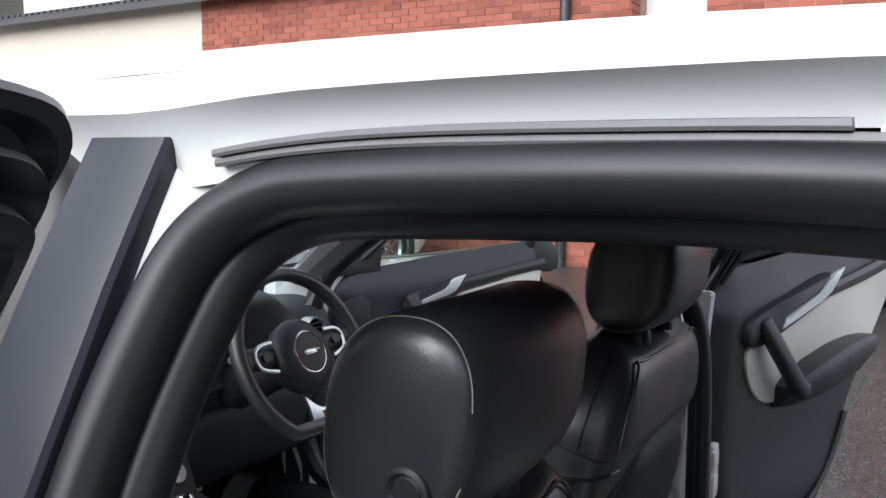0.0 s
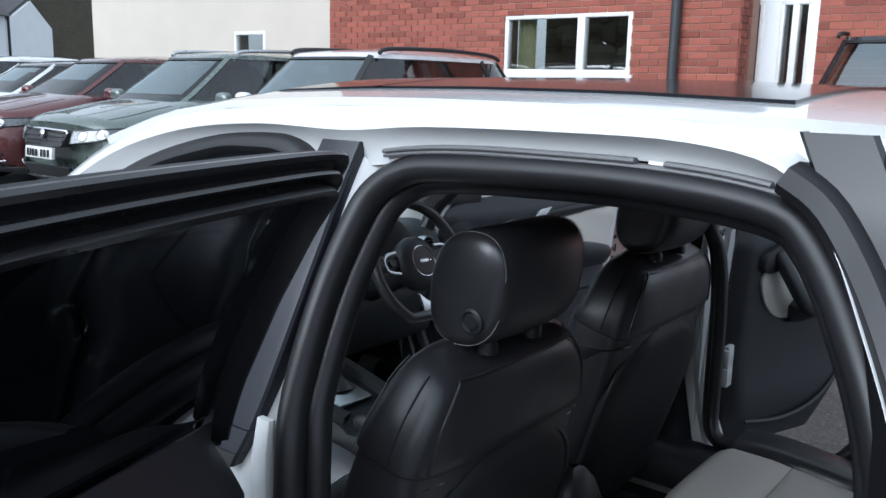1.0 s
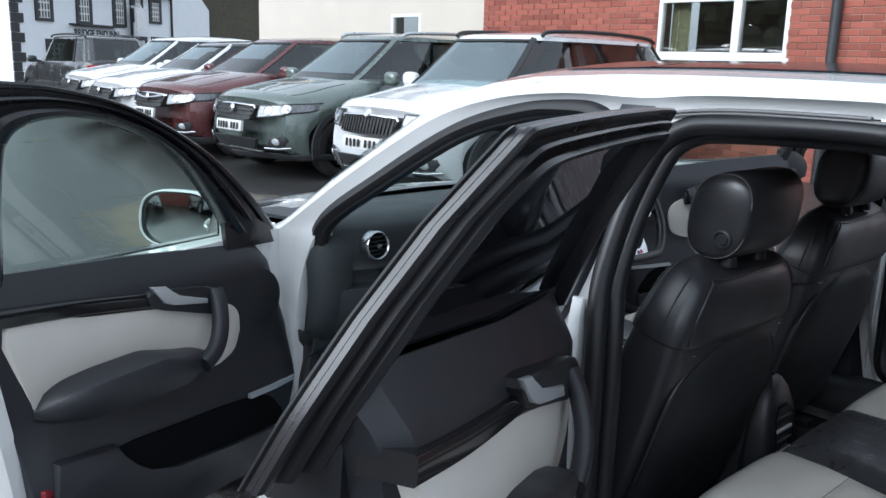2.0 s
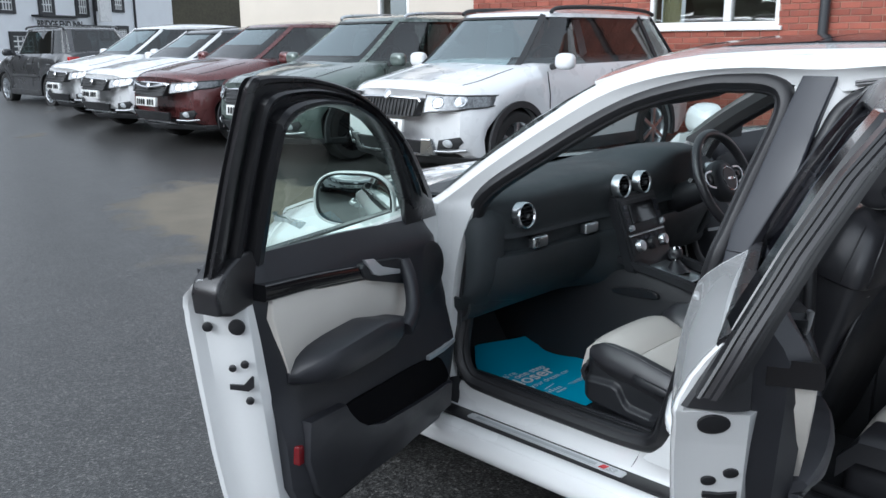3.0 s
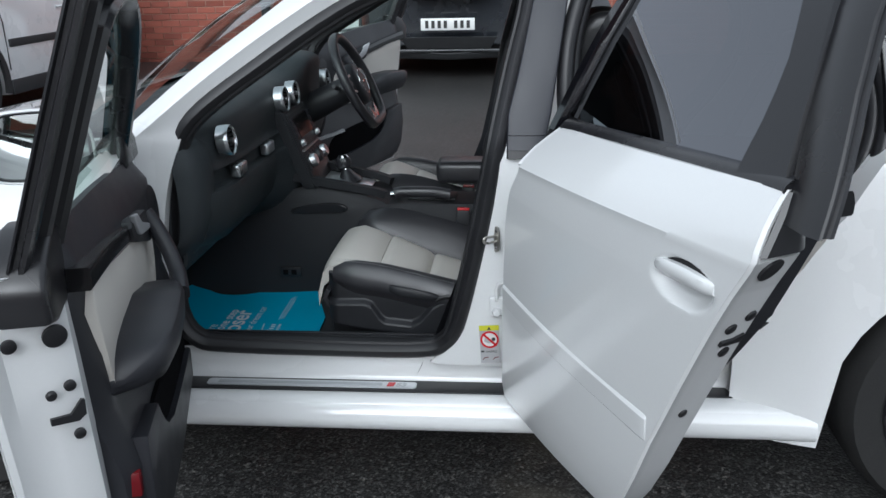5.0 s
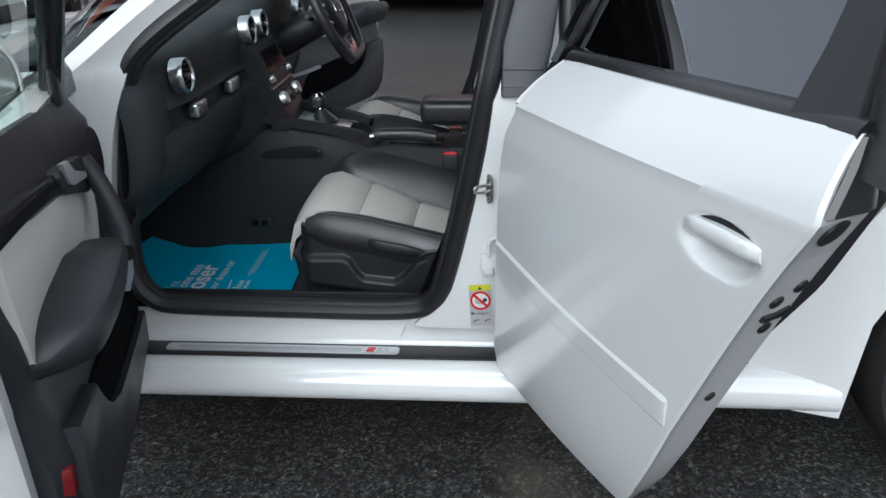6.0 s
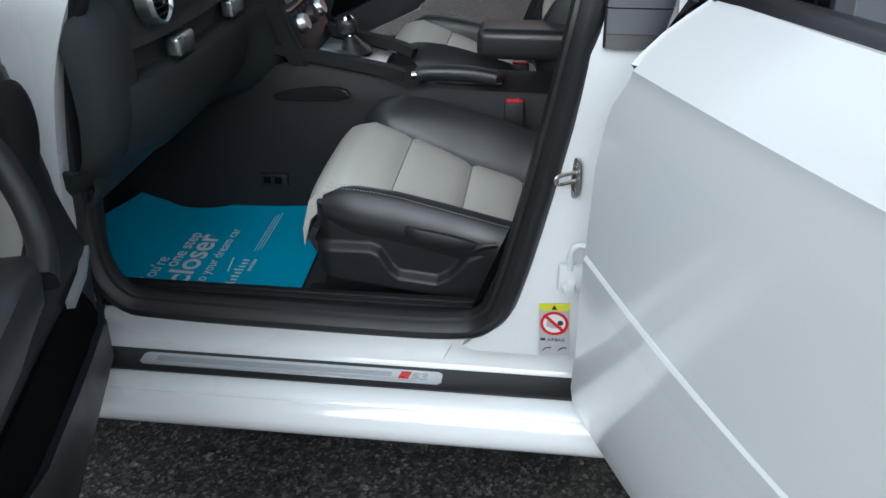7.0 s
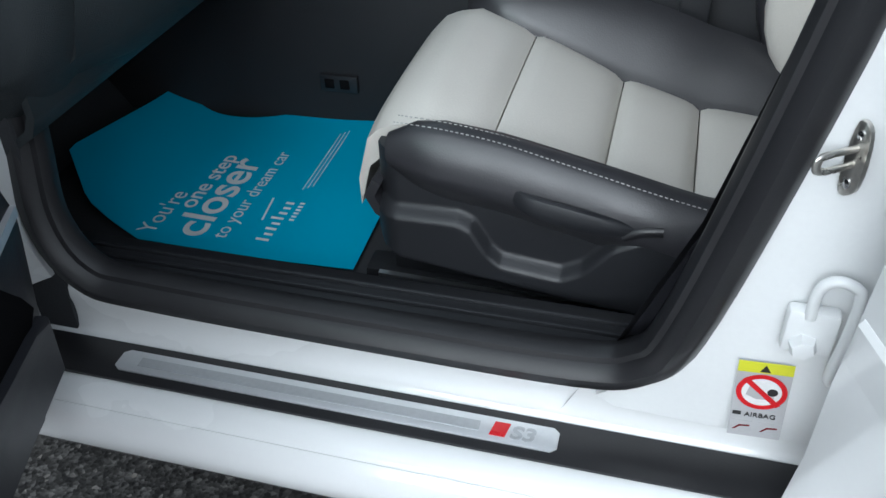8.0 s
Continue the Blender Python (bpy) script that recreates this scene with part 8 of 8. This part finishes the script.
        for y in (yws + 0.35, yws + 1.45, yws + 2.45):
            bm = B()
            sweep(bm, [(s * hw * 0.955, y, belt - 0.05), (s * (hw - 0.001), y, 0.80), (s * (hw + 0.001), y, 0.42)], [(-0.004, -0.004), (0.004, -0.004), (0.004, 0.002), (-0.004, 0.002)], (s, 0, 0))
            part("door_gap", bm, INK, root)
        bm = B()
        blob(bm, (s * (hw + 0.095), yws + 0.44, belt + 0.045), (0.105, 0.062, 0.078), 0.68, 20, 12)
        mr = part("door_mirror", bm, mirrors or paint, root, "door mirror")
        bm = B()
        sweep(bm, [(s * (hw - 0.08), yws + 0.45, belt - 0.01), (s * (hw + 0.05), yws + 0.43, belt + 0.02)], ring(0.03, 8, 0.02), (0, 1, 0))
        part("mirror_arm", bm, CLAD, mr)
        if rails is not None:
            bm = B()
            x = hw * 0.66
            sweep(bm, crv([(s * x, yrf + 0.05, H - 0.07), (s * x, yrf + 0.2, H - 0.025), (s * x, (yrf + yrr) / 2, H - 0.005), (s * x, yrr - 0.25, H - 0.025), (s * x, yrr - 0.05, H - 0.07)], 6), ring(0.022, 8, 0.02), (0, 0, 1))
            part("roof_bar", bm, rails, root, "roof bar")
        if not rear:
            # headlamp wrapped round the corner
            lz = lamp[1]
            bm = B()
            rows = []
            for q in np.linspace(0, 1, 13):
                xx = hw * (lamp[0] + (0.965 - lamp[0]) * min(1.0, q / 0.62))
                yy = -0.016 if q < 0.5 else -0.016 + 0.36 * ((q - 0.5) / 0.5) ** 1.5
                xx = min(xx, w_(max(0, yy)) + 0.006)
                z0 = hood - 0.285 + lamp[2] * q ** 1.2
                z1 = hood - 0.285 + lz + (lamp[2] - lz * 0.45) * q
                rows.append([(s * (xx - 0.03), yy + 0.03, z0), (s * xx, yy, z0 + 0.006), (s * xx, yy, (z0 + z1) / 2), (s * (xx - 0.004), yy + 0.004, z1 - 0.006), (s * (xx - 0.03), yy + 0.03, z1)])
            loft(bm, rows)
            thick(bm, 0.006)
            hl = fp("headlamp", bm, LENS, root, "clear headlamp")
            bm = B()
            edge = [Vector(r[1]) for r in rows] + [Vector(r[3]) for r in reversed(rows)]
            sweep(bm, edge, ring(0.007, 6), (0, 1, 0), closed=True)
            fp("lamp_edge", bm, INK, hl, "dark edge of the lamp")
            for xx in (lamp[0] + 0.13, lamp[0] + 0.32):
                bm = B()
                rb = min(0.046, lz * 0.33)
                lathe(bm, [(0.001, 0.012), (rb * 0.55, 0.012), (rb * 0.62, 0.004), (rb * 0.9, 0.002), (rb * 1.05, 0.012), (rb * 1.12, 0.0)], (s * hw * xx, -0.014, hood - 0.285 + lz * 0.5 + lamp[2] * (xx - lamp[0])), (0, -1, 0), 18)
                fp("lamp_bowl", bm, ALU, hl)
            bm = B()
            panel_ = [(s * hw * 0.62, 0.35), (s * hw * 0.66, 0.44), (s * hw * 0.84, 0.47), (s * hw * 0.86, 0.42), (s * hw * 0.80, 0.36)]
            prism(bm, panel_, -0.008, 0.02, ax=1, bevel=0.004)
            fp("fog_recess", bm, CLAD, root)
            bm = B()
            lathe(bm, [(0.001, 0.012), (0.030, 0.010), (0.038, 0.0)], (s * hw * 0.74, -0.012, 0.41), (0, -1, 0), 16)
            fp("fog_lamp", bm, LAMP, root)
            bm = B()
            sweep(bm, [(s * hw * 0.58, -0.016, 0.335), (s * hw * 0.74, -0.018, 0.330), (s * hw * 0.88, -0.012, 0.345)], ring(0.010, 6, 0.007), (0, 1, 0))
            fp("fog_trim", bm, ALU, root, "silver fog lamp trim")
            if grille == "bars":
                bm = B()
                prism(bm, [(s * hw * 0.44, 0.30), (s * hw * 0.50, 0.45), (s * hw * 0.60, 0.45), (s * hw * 0.60, 0.30)], -0.030, 0.02, ax=1, bevel=0.008)
                fp("bumper_bracket", bm, ALU, root, "silver bumper bracket")
    if rear:
        for s in (-1, 1):
            bm = B()
            box(bm, (s * hw * 0.76 - 0.11, L - 0.10, 0.86), (s * hw * 0.76 + 0.11, L + 0.01, 1.05), 0.02)
            part("tail_lamp", bm, TAIL, root, "red tail lamp")
        bm = B()
        box(bm, (-hw * 0.86, L - 0.18, 0.36), (hw * 0.86, L + 0.02, 0.58), 0.03)
        part("rear_bumper", bm, CLAD, root)
        return root
    # grille
    gw, gz0, gz1 = hw * 0.44, hood - 0.32, hood - 0.165
    bm = B()
    prism(bm, [(-gw, gz1 - 0.02), (-gw * 0.95, gz1), (-gw * 0.5, gz1 + 0.006), (0, gz1 + 0.01), (gw * 0.5, gz1 + 0.006), (gw * 0.95, gz1), (gw, gz1 - 0.02), (gw * 0.86, gz0), (gw * 0.4, gz0 - 0.008), (-gw * 0.4, gz0 - 0.008), (-gw * 0.86, gz0)], -0.018, 0.10, ax=1, bevel=0.008)
    gr = fp("grille", bm, CLAD, root, "black radiator grille")
    bm = B()
    sweep(bm, [Vector((x * gw, -0.022, z)) for x, z in ((-1.02, gz1 - 0.02), (-0.96, gz1 + 0.006), (-0.5, gz1 + 0.012), (0, gz1 + 0.016), (0.5, gz1 + 0.012), (0.96, gz1 + 0.006), (1.02, gz1 - 0.02))], ring(0.009, 6), (0, 1, 0))
    fp("grille_edge", bm, CHROME, gr, "bright grille edge")
    if grille == "bars":
        for k in range(-8, 9):
            bm = B()
            box(bm, (k * gw / 8.8 - 0.007, -0.030, gz0 + 0.010), (k * gw / 8.8 + 0.007, -0.014, gz1 - 0.006), 0.002, 1)
            fp("grille_bar", bm, INK, gr)
    else:
        for k in range(4):
            z = gz0 + 0.02 + (gz1 - gz0 - 0.03) * k / 3
            bm = B()
            box(bm, (-gw * 0.92, -0.032, z - 0.007), (gw * 0.92, -0.014, z + 0.007), 0.002, 1)
            fp("grille_bar", bm, CHROME if (k == 3 and grille == "chrome") else INK, gr)
    if grille == "chrome":
        bm = B()
        sweep(bm, crv([(-gw * 1.1, -0.02, gz1), (-gw * 0.5, -0.04, gz1 - 0.03), (0, -0.045, gz1 - 0.045), (gw * 0.5, -0.04, gz1 - 0.03), (gw * 1.1, -0.02, gz1)], 5), ring(0.012, 8), (0, 1, 0))
        fp("grille_trim", bm, CHROME, gr, "chrome grille bar")
    bm = B()
    lathe(bm, [(0.001, 0.012), (0.035, 0.010), (0.045, 0.0)], (0, -0.030, gz1 - 0.03 if grille != "bars" else gz1 + 0.035), (0, -1, 0), 20)
    fp("badge", bm, CHROME, root, "round chrome badge")
    bm = B()
    line = [(-w_(y) - 0.012, y - 0.012) for y in (0.46, 0.30, 0.18, 0.10, 0.05, 0.02)] + [(0.0, -0.03)] + [(w_(y) + 0.012, y - 0.012) for y in (0.02, 0.05, 0.10, 0.18, 0.30, 0.46)]
    loft(bm, [[(x * 0.985, y + 0.03, 0.205) for x, y in line], [(x, y, 0.22) for x, y in line], [(x, y, 0.268) for x, y in line], [(x * 0.99, y + 0.012, 0.276) for x, y in line]])
    thick(bm, 0.012)
    fp("bumper_cladding", bm, CLAD, root, "dark lower bumper")
    bm = B()
    prism(bm, [(-hw * 0.50, 0.43), (hw * 0.50, 0.43), (hw * 0.42, 0.315), (-hw * 0.42, 0.315)], -0.012, 0.02, ax=1, bevel=0.006)
    fp("lower_intake", bm, CLAD, root, "dark lower air intake")
    bm = B()
    box(bm, (-hw * 0.52, -0.026, 0.285), (hw * 0.52, 0.03, 0.306), 0.008)
    fp("skid_plate", bm, ALU, root, "silver skid plate")
    bm = B()
    box(bm, (-0.26, -0.048, 0.50), (0.26, -0.012, 0.611), 0.004)
    pt = fp("number_plate", bm, PLATE, root, "white plate with dark bars")
    for x in (-0.225, -0.165, -0.105, -0.045, 0.055, 0.115, 0.175):
        bm = B()
        box(bm, (x + 0.008, -0.050, 0.520), (x + 0.040, -0.046, 0.591), 0.001, 1)
        fp("plate_bar", bm, INK, pt)
    for s in (-1, 1):
        bm = B()
        sweep(bm, crv([(s * 0.05 + 0.30, yws + 0.01, hood + 0.055), (s * 0.30, yws + 0.05, hood + 0.075), (s * 0.30 - 0.40, yws + 0.08, hood + 0.085)], 4), ring(0.008, 6), (0, 0, 1))
        part("wiper", bm, INK, root)
    return root


def wheel_mesh(bm, r, w):
    w = w / 2
    lathe(bm, [(r * 0.68, -w * 0.9), (r * 0.72, -w), (r * 0.93, -w), (r * 0.985, -w * 0.8), (r, -w * 0.5), (r, w * 0.5), (r * 0.985, w * 0.8), (r * 0.93, w), (r * 0.72, w), (r * 0.68, w * 0.9)], (0, 0, 0), (1, 0, 0), 32)
    return bm


def rim_mesh(bm, r, w, s):
    o = s * w
    lathe(bm, [(r * 0.70, o * 0.95), (r * 0.68, o * 0.9), (r * 0.64, o * 0.6), (r * 0.60, -o * 0.5)], (0, 0, 0), (1, 0, 0), 32)
    for k in range(6):
        a = 2 * math.pi * k / 6
        p0 = Vector((o * 0.85, math.sin(a) * r * 0.1, math.cos(a) * r * 0.1))
        p1 = Vector((o * 0.85, math.sin(a) * r * 0.67, math.cos(a) * r * 0.67))
        sweep(bm, [p0, p1], [(-0.022, -0.02), (0.022, -0.02), (0.018, 0.012), (-0.018, 0.012)], (s, 0, 0))
    lathe(bm, [(0.001, o * 0.97), (r * 0.12, o * 0.95), (r * 0.17, o * 0.8)], (0, 0, 0), (1, 0, 0), 16)


def at_row(x, y, turn=0):
    return pose(x, y, rise(y + 1.5) - 0.01, 0, math.degrees(-0.0), turn)


GREEN_P = mat("sage_green_paint", (0.135, 0.170, 0.155), 0.30, vary=0.06, coat=1.0, metal=0.3)
MAROON = mat("maroon_paint", (0.110, 0.030, 0.030), 0.28, vary=0.08, coat=1.0, metal=0.3)
WHITE2 = mat("plain_white_paint", (0.74, 0.75, 0.76), 0.3, vary=0.02, coat=1.0)
GREY_P = mat("graphite_paint", (0.045, 0.046, 0.050), 0.3, vary=0.08, coat=1.0, metal=0.3)
BLUE_P = mat("dark_paint", (0.016, 0.019, 0.024), 0.25, vary=0.08, coat=1.0)

suv("compact_suv", "white boxy compact car with black cladding and dark roof bars", at_row(-5.0, 2.72), WHITE2, W=1.79, L=4.22, H=1.64, hood=0.96, belt=1.06, yws=0.98, yrf=1.66, rails=CLAD, pillars=CLAD, lamp=(0.50, 0.165, 0.06))
suv("crossover_car", "sage green crossover with silver roof bars and black grille", at_row(-7.36, 2.72), GREEN_P, W=1.80, L=4.55, H=1.64, hood=0.94, belt=1.05, yws=1.02, yrf=1.90, rails=ALU, grille="mesh", rim=GLOSS)
suv("family_suv", "dark maroon crossover with chrome-barred grille", at_row(-9.62, 2.78), MAROON, W=1.85, L=4.6, H=1.60, hood=0.95, belt=1.05, yws=1.02, yrf=1.95, grille="chrome")
suv("small_crossover", "white crossover with dark roof", at_row(-11.75, 3.0), WHITE2, W=1.82, L=4.25, H=1.54, hood=0.93, belt=1.02, yws=1.05, yrf=1.95, grille="mesh", black_roof=GREY_P)
suv("small_suv", "white tall compact car", at_row(-14.3, 3.5), WHITE2, W=1.77, L=4.1, H=1.62, hood=0.95, belt=1.05, yws=0.95, yrf=1.85, grille="mesh")
suv("boxy_suv", "dark grey boxy car seen from behind with red tail lamps", pose(-20.9, 5.6, 0.12, 0, 0, -90), GREY_P, W=1.80, L=4.2, H=1.68, hood=1.0, belt=1.08, yws=1.05, yrf=1.6, rails=CLAD, rear=True)
suv("large_suv", "large dark off-road car with blue-tinted windscreen", pose(-0.62, 5.72, rise(6.5), 0, 0, 0), BLUE_P, W=1.92, L=4.8, H=1.84, hood=1.12, belt=1.20, yws=1.25, yrf=1.75, rails=CLAD, grille="mesh")

# opposite row, seen in the door mirror only
suv("compact_suv", "white compact car parked across the lane", pose(-1.5, -7.2, 0, 0, 0, 180), WHITE2, W=1.76, L=4.1, H=1.55, hood=0.93, belt=1.02, yws=0.98, yrf=1.75, grille="mesh")
suv("compact_suv", "white compact car parked across the lane", pose(1.35, -7.0, 0, 0, 0, 180), WHITE2, W=1.76, L=4.1, H=1.55, hood=0.93, belt=1.02, yws=0.98, yrf=1.75, grille="mesh")
wall("wall_south", -12.0, 10.0, -13.4, -13.1, -0.1, 3.4, BRICK, "red brick wall behind the opposite row")

# ---- brickwork ----
def brick_mesh(lx, ly, lz):
    bm = B()
    box(bm, (-lx / 2, -ly / 2, -lz / 2), (lx / 2, ly / 2, lz / 2), 0.004, 1)
    return mesh_of("brick", bm, BRICK, smooth=False)


def brickwork(owner, x0, x1, z0, z1, yface, holes, near, seed):
    """Stretcher courses on a wall; those in the near box are objects of their own, the rest one mesh."""
    rng = random.Random(seed)
    full = brick_mesh(0.215, 0.06, 0.065)
    verts, faces = [], []
    base = [(a, b, c) for a in (-1, 1) for b in (-1, 1) for c in (-1, 1)]
    quads = [(0, 1, 3, 2), (4, 6, 7, 5), (0, 4, 5, 1), (2, 3, 7, 6), (0, 2, 6, 4), (1, 5, 7, 3)]
    row, z, made = 0, z0, 0
    while z < z1:
        x = x0 - (0.1125 if row % 2 else 0)
        while x < x1:
            a, b = max(x, x0), min(x + 0.215, x1)
            for h in holes:
                if h[2] - 0.02 < z + 0.0325 < h[3] + 0.02:
                    if a < h[0] < b:
                        b = h[0]
                    elif a < h[1] < b:
                        a = h[1]
                    elif h[0] <= a and b <= h[1]:
                        b = a
            if b - a > 0.03:
                cx, cz, y = (a + b) / 2, z + 0.0325, yface - 0.002 + rng.uniform(-0.003, 0.003)
                if b - a > 0.214 and made < 300 and near[0] < cx < near[1] and near[2] < cz < near[3]:
                    ob = new("brick", full)
                    ob.parent = owner
                    ob.location = (cx, y + 0.022, cz)
                    made += 1
                else:
                    k = len(verts)
                    verts += [(cx + p * (b - a) / 2, y + 0.022 + q * 0.03, cz + r * 0.0325) for p, q, r in base]
                    faces += [tuple(k + i for i in f) for f in quads]
            x += 0.225
        z += 0.075
        row += 1
    me = bpy.data.meshes.new("bricks_far")
    me.from_pydata(verts, [], faces)
    me.materials.append(BRICK_FAR)
    ob = new("bricks_far", me)
    ob.parent = owner
    tagged(ob, kind="stuff")


brickwork(wall_brick, -8.29, -2.25, 0.2, 3.45, WALL_Y, [WIN], (-5.9, -2.25, 0.75, 2.85), 3)
brickwork(wall_east, -1.54, 3.0, 0.2, 3.8, WALL_Y + 0.25, [], (9, 9, 9, 9), 5)
